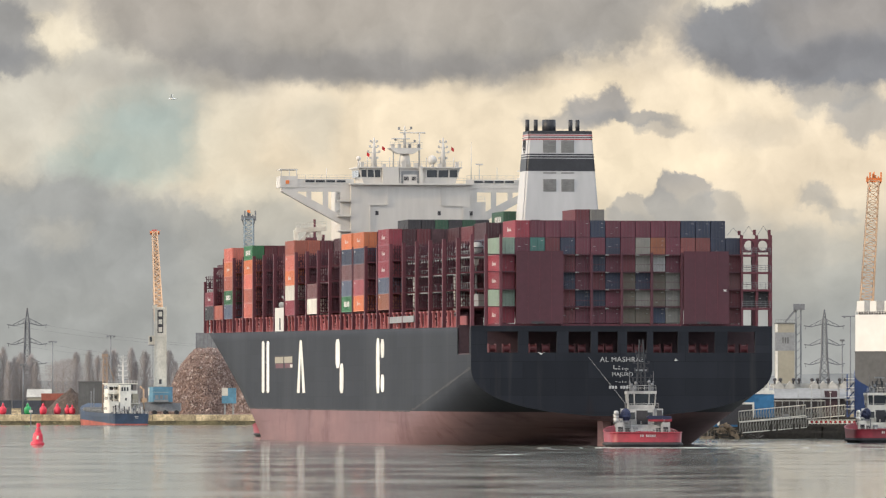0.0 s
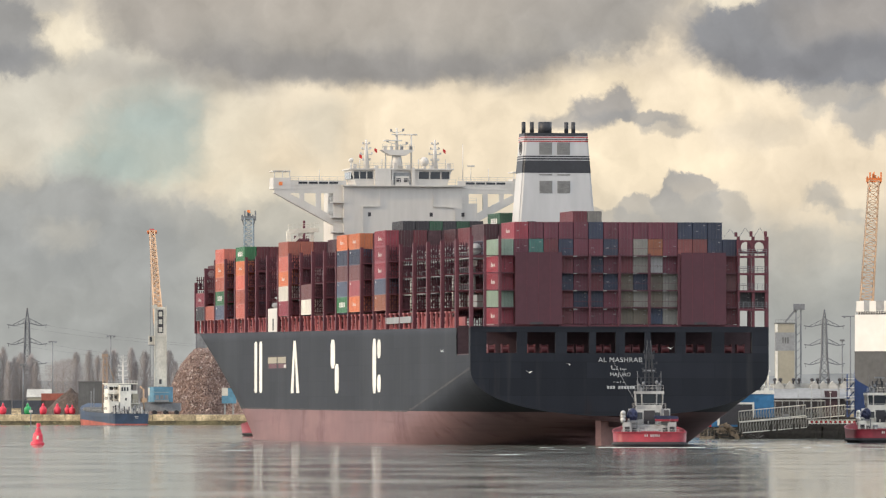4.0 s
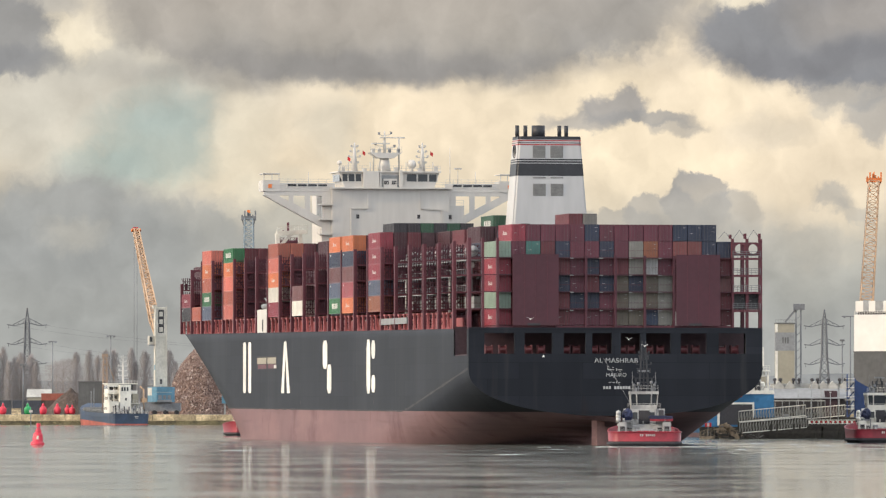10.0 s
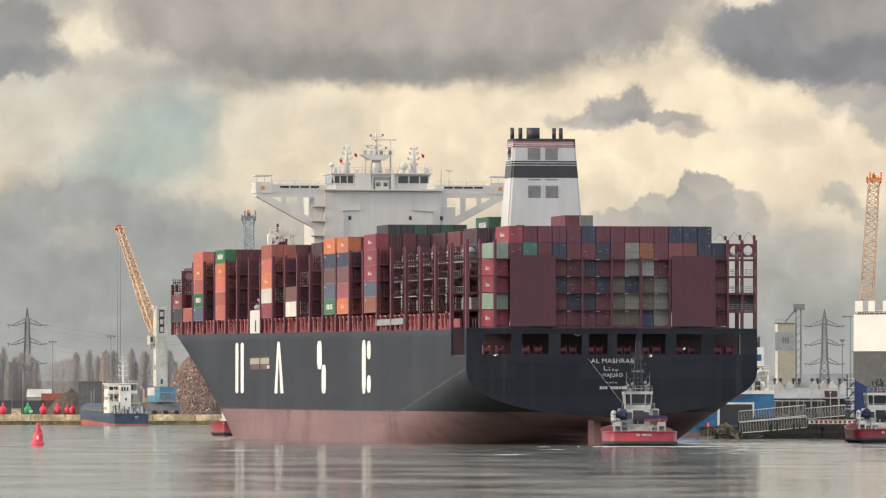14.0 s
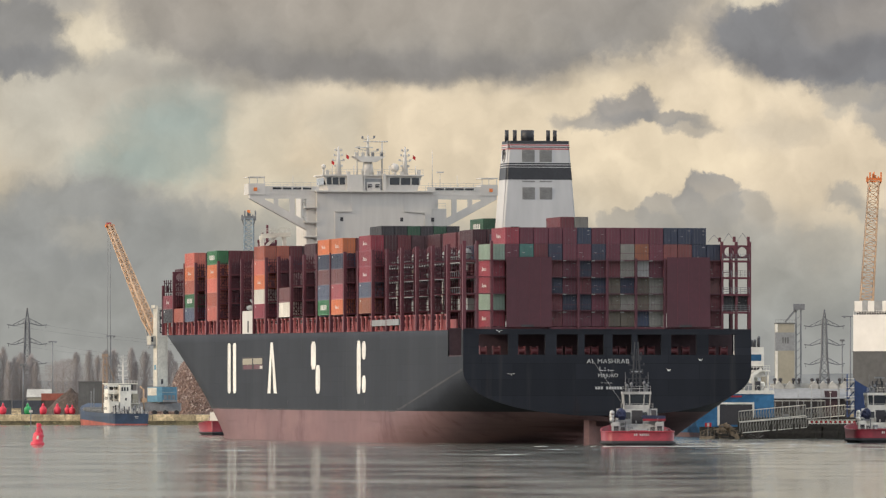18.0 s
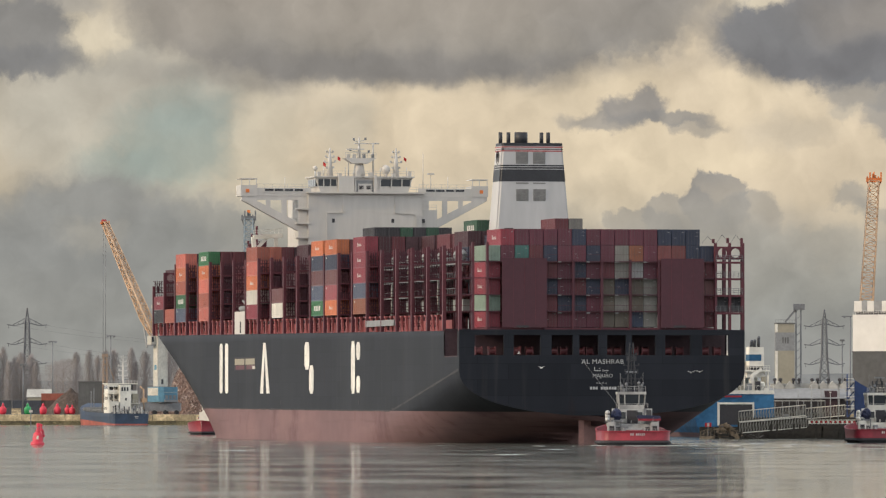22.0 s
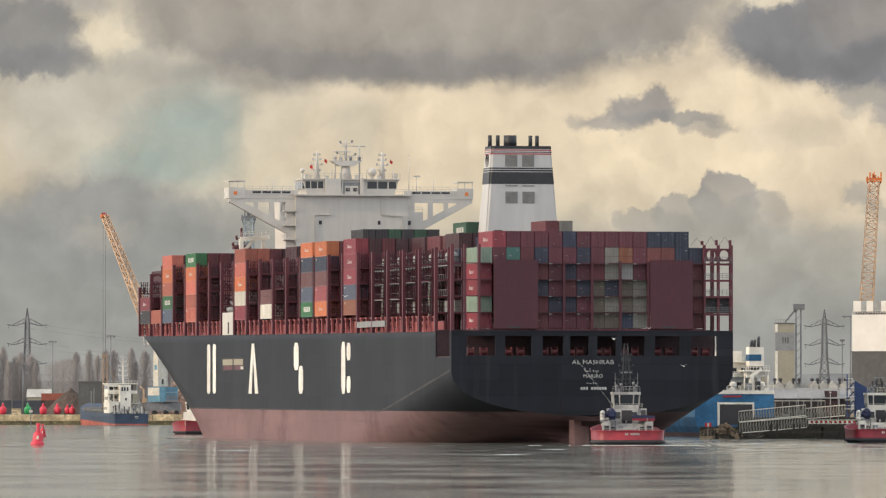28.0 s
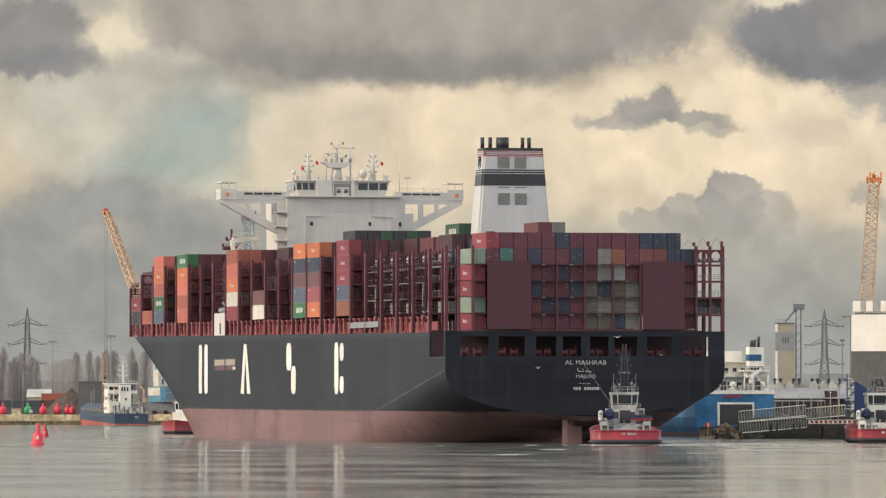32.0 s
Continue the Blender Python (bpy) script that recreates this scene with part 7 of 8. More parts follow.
    t = thing("timber_crate", "weathered pale timber crate on the quay", "crate", pose(-153.5, 2922, 3.6))
    for k in range(4):
        boxes("board", QUAY, t, (-1.7, 1.7, -1, 1, 0.05 + 0.55 * k, 0.55 + 0.55 * k))
    t = thing("tide_board", "thin dark post with a small white board", "post", pose(-147.0, 2897, -1))
    tubes("post", DARKSTEEL, t, ((0, 0, 0), (0, 0, 6.2), 0.2))
    boxes("board", SHIPWHITE, t, (-0.6, 0.6, -0.25, -0.2, 5.4, 6.3))


shore_clutter()


def pylon(x, y, h, label):
    p = thing("pylon", label, "pylon", pose(x, y, 3.6), group="power pylons")
    bm = bmesh.new()
    lattice(bm, (0, 0, 0), (0, 0, h * 0.52), 6.4, 2.5, 7, 0.3)
    lattice(bm, (0, 0, h * 0.52), (0, 0, h * 0.88), 2.5, 1.6, 7, 0.28)
    lattice(bm, (0, 0, h * 0.88), (0, 0, h), 1.6, 0.15, 4, 0.16)
    part("tower", bm, PYLONSTEEL, p, "steel lattice tower")
    for k, z in enumerate((0.86, 0.68, 0.495)):
        z *= h
        for s in (1, -1):
            arm = None
            for y2 in (-0.7, 0.7):
                for p0, p1, w in (((s * 0.9, y2, z), (s * 5.6, y2 * 0.3, z - 1.2), 0.34), ((s * 5.6, y2 * 0.3, z - 1.2), (s * 8.6, 0, z - 0.7), 0.34),
                                  ((s * 0.9, y2, z + 1.9), (s * 3.6, y2 * 0.5, z + 0.6), 0.22), ((s * 3.6, y2 * 0.5, z + 0.6), (s * 6.4, 0, z - 0.9), 0.22)):
                    one = bars("arm_bar" if arm else "cross_arm", PYLONSTEEL, arm or p, (p0, p1, w))
                    arm = arm or one
            for j in range(3):
                bars("arm_brace", PYLONSTEEL, arm, ((s * (2 + 2 * j), 0.3, z - 0.2 - 0.3 * j), (s * (1.2 + 2 * j), 0.3, z + 1.5 - 0.75 * j), 0.14))
            tubes("insulator", PYLONSTEEL, p, ((s * 8.0, 0, z - 1.0), (s * 8.0, 0, z - 2.2), 0.1))


pylon(-179.2, 3500, 45.2, "grey steel lattice electricity pylon with six arms")
pylon(162.5, 3460, 44.2, "grey steel lattice electricity pylon beyond the warehouses")


def power_lines():
    bm = bmesh.new()
    for z, dy in ((37.5, 0), (29.5, 3), (21.5, 0)):
        for s in (-8, 8):
            a, b = Vector((-179 + s, 3500, z + 4)), Vector((30, 3480 + dy, z - 3))
            n = 14
            pts = [a.lerp(b, i / n) - Vector((0, 0, 7 * (1 - (2 * i / n - 1) ** 2))) for i in range(n + 1)]
            for p, q in zip(pts, pts[1:]):
                bar(bm, p, q, 0.07)
    tagged(part("power_cable", bm, DARKSTEEL), "thin dark power cables sagging from the pylon", "cable", kind="stuff")


power_lines()


def lamp_mast(x, y, h, head, label):
    t = thing("lamp_mast", label, "lamp mast", pose(x, y, 3.6), group="dock lamp masts")
    tubes("mast", DARKSTEEL, t, ((0, 0, 0), (0, 0, h), 0.32, 0.18), n=8)
    boxes("lamp_head", DARKSTEEL, t, (-head, head, -0.4, 0.4, h, h + 0.4))
    for s in (-0.7, 0.7):
        boxes("floodlight", DARKSTEEL, t, (s * head - 0.4, s * head + 0.4, -0.7, -0.35, h - 0.4, h + 0.1))


lamp_mast(-152.5, 2950, 18.0, 1.2, "slim pale lamp mast on the quay")
lamp_mast(-149.0, 3100, 27.5, 1.6, "tall lamp mast with a flat crosshead")
lamp_mast(-130.9, 3200, 30.5, 1.8, "tall lamp mast with a flat crosshead")
lamp_mast(150.5, 3000, 36.0, 3.2, "tall lamp mast with a wide flat head")
lamp_mast(145.5, 2960, 27.0, 0.8, "slim pale lamp mast behind the warehouses")
lamp_mast(154.5, 2960, 24.0, 0.8, "slim pale lamp mast behind the warehouses")


# ================= bare trees =================
def tree_meshes():
    out = []
    rnd = random.Random(11)
    for kind in ("poplar", "poplar", "round"):
        bm = bmesh.new()
        tube(bm, (0, 0, 0), (0, 0, 0.9), 0.016, 0.003, n=6)
        for k in range(16):
            z = 0.12 + 0.045 * k
            a = rnd.uniform(0, 6.28)
            r = (0.10 if kind == "poplar" else 0.30) * (1.1 - z * 0.6)
            rise = 0.26 if kind == "poplar" else 0.16
            tube(bm, (0, 0, z), (r * math.cos(a), r * math.sin(a), min(z + rise, 0.96)), 0.006, 0.002, n=4)
        trunk = bm
        verts, faces = [], []
        for k in range(1500 if kind == "poplar" else 2000):
            z = rnd.uniform(0.12, 0.98)
            if kind == "poplar":
                rad = 0.10 * math.sin(min(1, (z - 0.02) / 0.3) * math.pi / 2) * math.sqrt(max(0.0, 1 - (max(0, z - 0.5) / 0.5) ** 2)) + 0.012 * rnd.random()
                d = Vector((rnd.uniform(-0.25, 0.25), rnd.uniform(-0.25, 0.25), 1))
            else:
                rad = 0.44 * math.sqrt(max(0.02, 1 - ((z - 0.55) / 0.45) ** 2))
                d = Vector((rnd.uniform(-0.9, 0.9), rnd.uniform(-0.9, 0.9), 1))
            a = rnd.uniform(0, 6.28)
            q = rad * math.sqrt(rnd.random())
            o = Vector((q * math.cos(a), q * math.sin(a), z))
            l = rnd.uniform(0.03, 0.085)
            w = Vector((math.cos(a), math.sin(a), 0)).cross(d).normalized() * rnd.uniform(0.0010, 0.0022)
            s = len(verts)
            verts += [tuple(o - w), tuple(o + w), tuple(o + d.normalized() * l)]
            faces.append((s, s + 1, s + 2))
        me = bpy.data.meshes.new("crown")
        me.from_pydata(verts, [], faces)
        me.materials.append(TWIG)
        bmesh.ops.recalc_face_normals(trunk, faces=trunk.faces)
        tm = bpy.data.meshes.new("trunk")
        trunk.to_mesh(tm)
        tm.materials.append(BARK)
        trunk.free()
        out.append((tm, me))
    return out


TREES = tree_meshes()


def tree(kind, x, y, h, wide=1.0):
    tm, cm = TREES[kind]
    t = thing("bare_tree", "leafless brown poplar beyond the quay" if kind < 2 else "leafless rounded tree beyond the quay", "tree", pose(x, y, 3.5, 0, 0, (x * 37) % 360), group="bare trees")
    for n, me in (("trunk", tm), ("crown", cm)):
        o = share(n, me, t)
        o.scale = (h * wide, h * wide, h)
        if n == "crown":
            o2 = share("crown", me, t, pose(0, 0, 0, 0, 0, 71))
            o2.scale = (h * wide, h * wide, h * 0.97)


for kind, px, top, wide in ((0, 6, 616, 1.0), (0, 17, 640, 1.3), (1, 27, 632, 1.2), (0, 38, 625, 1.4), (1, 55, 628, 1.3), (0, 64, 640, 1.2), (2, 100, 642, 1.0), (2, 112, 636, 1.1), (2, 124, 634, 1.0), (0, 135, 625, 1.2), (0, 158, 622, 1.1), (1, 173, 630, 1.1),
                            (0, 187, 621, 1.1), (1, 201, 620, 1.3), (0, 233, 617, 1.0), (1, 240, 640, 1.0), (0, 257, 622, 1.3), (1, 299, 620, 1.2), (0, 310, 640, 1.0), (1, -8, 630, 1.2)):
    d = 3380 + (px * 13) % 90
    tree(kind, (px - 784) * d / 14371, d, 3.0 + (719.5 - top) * d / 14371, wide)


def far_woods():
    """The low dark scrub behind the dock, and wooded hills at the horizon with haze put into their grey."""
    rnd = random.Random(3)
    verts, faces = [], []
    for k in range(5200):
        x, y = rnd.uniform(-330, 330), rnd.uniform(3440, 3520)
        h = 3.6 + rnd.random() ** 1.5 * (11.5 + 3 * noise.noise((x * 0.05, 0, 0)))
        w = rnd.uniform(0.2, 0.5)
        s = len(verts)
        verts += [(x - w, y, h - 0.6), (x + w, y + 0.3, h - 0.6), (x + rnd.uniform(-0.6, 0.6), y, h + rnd.uniform(0.8, 2.2)), (x, y + 0.6, h)]
        faces += [(s, s + 1, s + 2), (s + 1, s + 3, s + 2), (s + 3, s, s + 2)]
    me = bpy.data.meshes.new("scrub")
    me.from_pydata(verts, [], faces)
    me.materials.append(TWIG)
    tagged(new("scrub", me), "low leafless brown scrub behind the dock", "scrub", kind="stuff")
    bm = bmesh.new()
    n = 120
    # grey-blue of the hills has the distance haze in it
    hill = material("haze_grey_hill", (0.20, 0.215, 0.225), 1.0, grain=0.15, size=30, stain=0.15)
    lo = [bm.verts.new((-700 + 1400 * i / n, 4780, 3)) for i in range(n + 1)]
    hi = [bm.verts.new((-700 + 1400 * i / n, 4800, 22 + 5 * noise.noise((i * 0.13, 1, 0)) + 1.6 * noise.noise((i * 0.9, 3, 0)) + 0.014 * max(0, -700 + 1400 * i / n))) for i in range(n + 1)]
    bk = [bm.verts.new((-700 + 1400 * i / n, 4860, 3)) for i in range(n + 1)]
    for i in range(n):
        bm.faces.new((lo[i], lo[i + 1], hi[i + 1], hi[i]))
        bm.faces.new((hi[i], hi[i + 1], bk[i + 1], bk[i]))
    tagged(part("distant_hill", bm, hill), "low wooded hills on the horizon, haze painted into their grey", "hill", kind="structure")


far_woods()


# ================= right bank =================
def silo():
    t = thing("silo_tower", "tall cream and grey silo tower with an elevator leg", "silo", pose(126.2, 3000, 3.6))
    boxes("lower_wall", CREAM, t, (-3.5, 3.5, -4, 4, 0, 23.5))
    boxes("middle_wall", GREY, t, (-3.56, 3.56, -4.06, 4.06, 23.5, 30.2))
    boxes("upper_wall", CREAM, t, (-3.5, 3.5, -4, 4, 30.2, 33.4))
    boxes("roof", DARKROOF, t, (-3.7, 3.7, -4.2, 4.2, 33.4, 33.8))
    # pale strips on the front stand in for the silo's sunlit left side
    boxes("corner_strip", SUNWHITE, t, (-3.6, -2.7, -4.12, -4.0, 0, 23.4))
    boxes("corner_strip", SUNWHITE, t, (-3.6, -2.7, -4.12, -4.0, 30.3, 33.3))
    for k in range(3):
        boxes("sign_bar", DARKROOF, t, (-1.0 + 0.9 * k, -0.5 + 0.9 * k, -4.12, -4.06, 26.2, 28.4))
    bm = bmesh.new()
    for x in (4.2, 6.0):
        bar(bm, (x, 0, 0), (x, 0, 40), 0.5)
    for z in range(2, 40, 3):
        bar(bm, (4.2, 0, z), (6.0, 0, z + 1.6), 0.2)
    part("elevator_leg", bm, DARKSTEEL, t, "dark steel elevator leg")
    boxes("head_house", DARKSTEEL, t, (3.2, 7.4, -1.2, 1.2, 38.6, 40.8))
    bars("chute", DARKSTEEL, t, ((4.0, 0, 38.6), (0.2, 0, 34.0), 0.7))
    bm = bmesh.new()
    for x in np.linspace(-3.6, 3.6, 8):
        bar(bm, (x, -4.1, 33.8), (x, -4.1, 34.9), 0.1)
    bar(bm, (-3.6, -4.1, 34.9), (3.6, -4.1, 34.9), 0.1)
    part("roof_rail", bm, DARKSTEEL, t)


silo()


def dock_sheds():
    t = thing("dock_shed", "long dock shed with pale gabled roof lights and round vents", "building", pose(90.5, 2000, 3.2))
    boxes("wall", material("brown_shed_wall", (0.05, 0.042, 0.04), 0.8, size=2), t, (-9.6, 9.6, -3, 10, 0, 5.6))
    bm = bmesh.new()
    prism(bm, [(-4.2, 5.4), (3.5, 7.9), (11, 5.4), (11, 5.2), (-4.2, 5.2)], "x", -9.9, 9.9)
    part("roof", bm, GREY, t, "grey sheet roof")
    for x in (-7.6, -4.9, 1.2, 3.3, 5.6, 8.6):
        bm = bmesh.new()
        prism(bm, [(x - 1.25, 6.9), (x - 1.25, 8.2), (x, 9.6), (x + 1.25, 8.2), (x + 1.25, 6.9)], "y", 3.0, 7)
        part("roof_gable", bm, ROOF, t, "pale roof gable")
    boxes("ridge_wall", ROOF, t, (-9.6, 9.6, 5.5, 7.5, 6.6, 9.0))
    for x in (-8.6, -7.2, -4.0, -2.6, 0.6, 2.0, 4.6, 7.4, 8.8):
        bm = bmesh.new()
        turned(bm, [(0.25, 8.9), (0.25, 9.6), (0.46, 9.7), (0.46, 10.1), (0.2, 10.35)], x, 5, n=10)
        part("roof_vent", bm, DARK, t, "dark round roof vent")
    for x in (-7.5, -5.6, -3.7, -1.8, 0.1, 2.0):
        boxes("window", DARK, t, (x, x + 1.0, -3.06, -3.0, 1.2, 3.6))
    boxes("end_block", material("dark_maroon_wall", (0.05, 0.025, 0.03), 0.7, size=2), t, (3.4, 6.4, -3.6, 4, 0, 7.2))
    for x in (-3.2, 2.4, 6.9):
        tubes("flagpole", STEEL, t, ((x, -4, 0), (x, -4, 7.6), 0.1))
    t = thing("blue_tower", "deep blue steel loading tower with white landings", "tower", pose(100.6, 1985, 3.2))
    boxes("shaft", DEEPBLUE, t, (-0.1, 4.1, -2, 2, 0, 10.8))
    boxes("cap", DEEPBLUE, t, (0.0, 1.6, -1.4, 1.4, 10.8, 12.2))
    boxes("post", DEEPBLUE, t, (-2.1, -1.8, -2.6, -2.3, 0, 11.2))
    for k, z in enumerate((2.6, 4.8, 7.0, 9.2)):
        boxes("landing", ROOF, t, (-2.4, -0.1, -2.6, 0, z, z + 0.25))
        boxes("landing_rail", SHIPWHITE, t, (-2.4, -2.3, -2.6, 0, z + 0.9, z + 1.0), (-2.4, -0.1, -2.6, -2.52, z + 0.9, z + 1.0))
        bars("stair", DEEPBLUE, t, ((-1.9, -1.2, z - 2.0), (-0.2, -1.2, z), 0.3))
    # open lean-to in front of the shed: pale eaves on slim posts
    t = thing("dock_canopy", "open lean-to canopy on slim steel posts", "canopy", pose(90.5, 1990, 3.2))
    boxes("eaves", ROOF, t, (-9.4, 3.2, -0.2, 3, 4.6, 4.85))
    for k in range(8):
        boxes("post", STEEL, t, (-9.2 + 1.75 * k, -9.05 + 1.75 * k, 0, 0.15, 0, 4.6))
    for k in range(7):
        boxes("stored_crate", (DARKROOF, GREY, TIMBER)[k % 3], t, (-8.8 + 1.75 * k, -7.6 + 1.75 * k, 1.0, 2.2, 0, 1.0 + 0.5 * (k * 5 % 4)))


dock_sheds()


def jetty():
    j = thing("timber_jetty", "dark timber jetty on piles with rough planking", "jetty", kind="structure")
    x = 66.0
    for k in range(9):
        boxes("pile", TIMBER, j, (x + 4.6 * k, x + 4.6 * k + 0.5, 1640, 1640.5, -2, 3.0))
        boxes("pile", TIMBER, j, (x + 4.6 * k + 1.5, x + 4.6 * k + 1.9, 1646, 1646.4, -2, 3.0))
    for k in range(4):
        boxes("deck_plank", TIMBER, j, (73.8, 110, 1639.6 + 2 * k, 1641.5 + 2 * k, 2.55, 2.95))
    boxes("wale", TIMBER, j, (66, 110, 1639.4, 1639.6, 1.2, 1.6))
    boxes("back_wall", TIMBER, j, (52.5, 60.3, 1662, 1663, -1, 2.4))
    # raised dark sheet added for the shade behind the gangways
    boxes("back_wall", TIMBER, j, (60.3, 110, 1662, 1663, -1, 4.3))
    bm = bmesh.new()
    for k in range(46):
        xx = 54.5 + random.random() * 10
        a = Vector((xx, 1640 + random.random() * 8, random.uniform(-0.3, 0.8)))
        b = a + Vector((random.uniform(-2.2, 2.2), random.uniform(-1, 1), random.uniform(0.0, 0.7)))
        bar(bm, a, b, random.uniform(0.25, 0.6))
    tagged(part("timber_wreckage", bm, TIMBER), "tangle of old dark timber beams at the water's edge", "timber", kind="stuff")
    tan = material("pale_rusty_steel", (0.27, 0.20, 0.13), 0.8, grain=0.3, size=0.7, stain=0.4)
    bm = bmesh.new()
    for k in range(150):
        x, y = random.gauss(57.4, 1.3), random.uniform(1643, 1648)
        z = random.uniform(0.5, 3.4) * max(0.25, 1 - abs(x - 57.2) / 4.2)
        a, b, c = random.uniform(0.12, 0.5), random.uniform(0.1, 0.4), random.uniform(0.06, 0.32)
        prism(bm, [(x - a, z), (x + a * random.uniform(0.5, 1), z + random.uniform(-0.1, 0.1)), (x + a, z + c), (x - a * random.uniform(0.3, 1), z + c * random.uniform(0.7, 1.3))], "y", y - b, y + b)
    quad_box(bm, 55.0, 60.0, 1644, 1648, -0.5, 0.7)
    tagged(part("scrap_bank", bm, tan), "tan heap of broken concrete and rusty scrap beside the jetty", "rubble", kind="stuff")
    p = thing("work_pontoon", "small rusty work pontoon with a railed frame", "pontoon", pose(53.2, 1637, 0))
    boxes("float", tan, p, (-1.5, 1.5, -1.2, 1.2, -0.3, 0.55))
    for x in (-1.4, -0.7, 0.0, 0.7, 1.4):
        bars("frame_post", tan, p, ((x, -1.1, 0.55), (x + 0.1, -1.1, 1.5 + 0.3 * (x + 1.4)), 0.12))
    bars("frame_rail", tan, p, ((-1.5, -1.1, 1.45), (1.5, -1.1, 2.3), 0.12))
    bars("frame_brace", tan, p, ((-1.4, -1.1, 0.6), (0.6, -1.1, 1.9), 0.1))
    bars("frame_brace", tan, p, ((-0.2, -1.1, 0.6), (1.4, -1.1, 2.0), 0.1))
    t = thing("warning_board", "small red board with a white mark", "sign", pose(53.5, 1639.2, -0.5))
    boxes("post", STEEL, t, (-0.06, 0.06, -0.06, 0.06, 0.0, 3.8))
    boxes("board", FLAGRED, t, (-0.65, 0.65, -0.12, -0.06, 2.9, 3.75))
    boxes("mark", SHIPWHITE, t, (-0.2, 0.25, -0.15, -0.12, 3.0, 3.65))

    WEBSTEEL = material("weathered_gangway_steel", (0.25, 0.235, 0.20), 0.6, size=1)

    def gangway(x0, x1, za, zb, y, label):
        g = thing("gangway", label, "gangway", pose(0, y, 0), group="jetty gangways")
        h = 2.15
        for k, yy in enumerate((0.0, 2.2)):
            lift = 0
            chord, web = (BONE, WEBSTEEL) if k == 0 else (WEBSTEEL, WEBSTEEL)
            bars("top_chord", chord, g, ((x0, yy, za + h + lift), (x1, yy, zb + h + lift), 0.17))
            bars("bottom_chord", chord, g, ((x0, yy, za + lift), (x1, yy, zb + lift), 0.17))
            n = max(4, int((x1 - x0) / 0.55))
            for i in range(n + 1):
                t = i / n
                x, z = x0 + (x1 - x0) * t, za + (zb - za) * t
                bars("upright", web, g, ((x, yy, z), (x, yy, z + h), 0.1 if k == 0 else 0.06))
                if k == 0 and i < n:
                    x2, z2 = x0 + (x1 - x0) * (i + 1) / n, za + (zb - za) * (i + 1) / n
                    bars("diagonal", web, g, ((x, yy, z), (x2, yy, z2 + h), 0.1))
        bm = bmesh.new()
        prism(bm, [(x0, za - 0.2), (x1, zb - 0.2), (x1, zb), (x0, za)], "y", 0, 2.2)
        part("walkway", bm, TIMBER, g)
    gangway(60.3, 73.9, 1.15, 2.3, 1650, "grey steel lattice gangway sloping down to the pontoon")
    gangway(60.3, 73.9, 3.4, 4.7, 1655, "grey steel lattice gangway of the upper level")
    gangway(74.0, 82.0, 4.0, 4.7, 1656, "short grey steel lattice gangway")
    sp = thing("gangway_support", "dark steel trestle carrying the upper gangway", "trestle")
    for x in (60.6, 65.2, 69.6, 73.6):
        z = 3.4 + (x - 60.3) * 0.0956 - 0.2
        boxes("leg", TIMBER, sp, (x - 0.15, x + 0.15, 1655.3, 1655.6, -1, z))
        boxes("leg", TIMBER, sp, (x - 0.15, x + 0.15, 1656.8, 1657.1, -1, z))
    for x in (75.0, 81.0):
        boxes("leg", TIMBER, sp, (x - 0.15, x + 0.15, 1657, 1657.3, -1, 3.85 + (x - 74) * 0.0875))
    b = thing("safety_barrier", "red and white barrier along the jetty edge", "barrier", pose(73.8, 1640, 2.95))
    for k in range(10):
        boxes("panel", BONE, b, (k * 0.95 + 0.12, k * 0.95 + 0.42, 0, 0.1, 0.15, 0.7))
        boxes("panel", FLAGRED, b, (k * 0.95 + 0.5, k * 0.95 + 0.86, 0, 0.1, 0.3, 0.62))
        boxes("post", BONE, b, (k * 0.95, k * 0.95 + 0.1, 0.12, 0.22, 0, 0.95))
    boxes("rail", BONE, b, (0, 9.5, -0.05, 0.0, 0.78, 0.92))
    boxes("rail", BONE, b, (0, 9.5, -0.05, 0.0, 0.08, 0.18))
    for x, h in ((74.6, 8.4), (78.4, 6.4), (80.0, 7.2)):
        lamp = thing("jetty_post", "slim galvanised lamp post on the jetty", "lamp post", pose(x, 1644, 2.95), group="jetty posts")
        tubes("post", STEEL, lamp, ((0, 0, 0), (0, 0, h), 0.08))
        boxes("lamp_head", SHIPWHITE, lamp, (-0.25, 0.25, -0.15, 0.15, h, h + 0.2))


jetty()


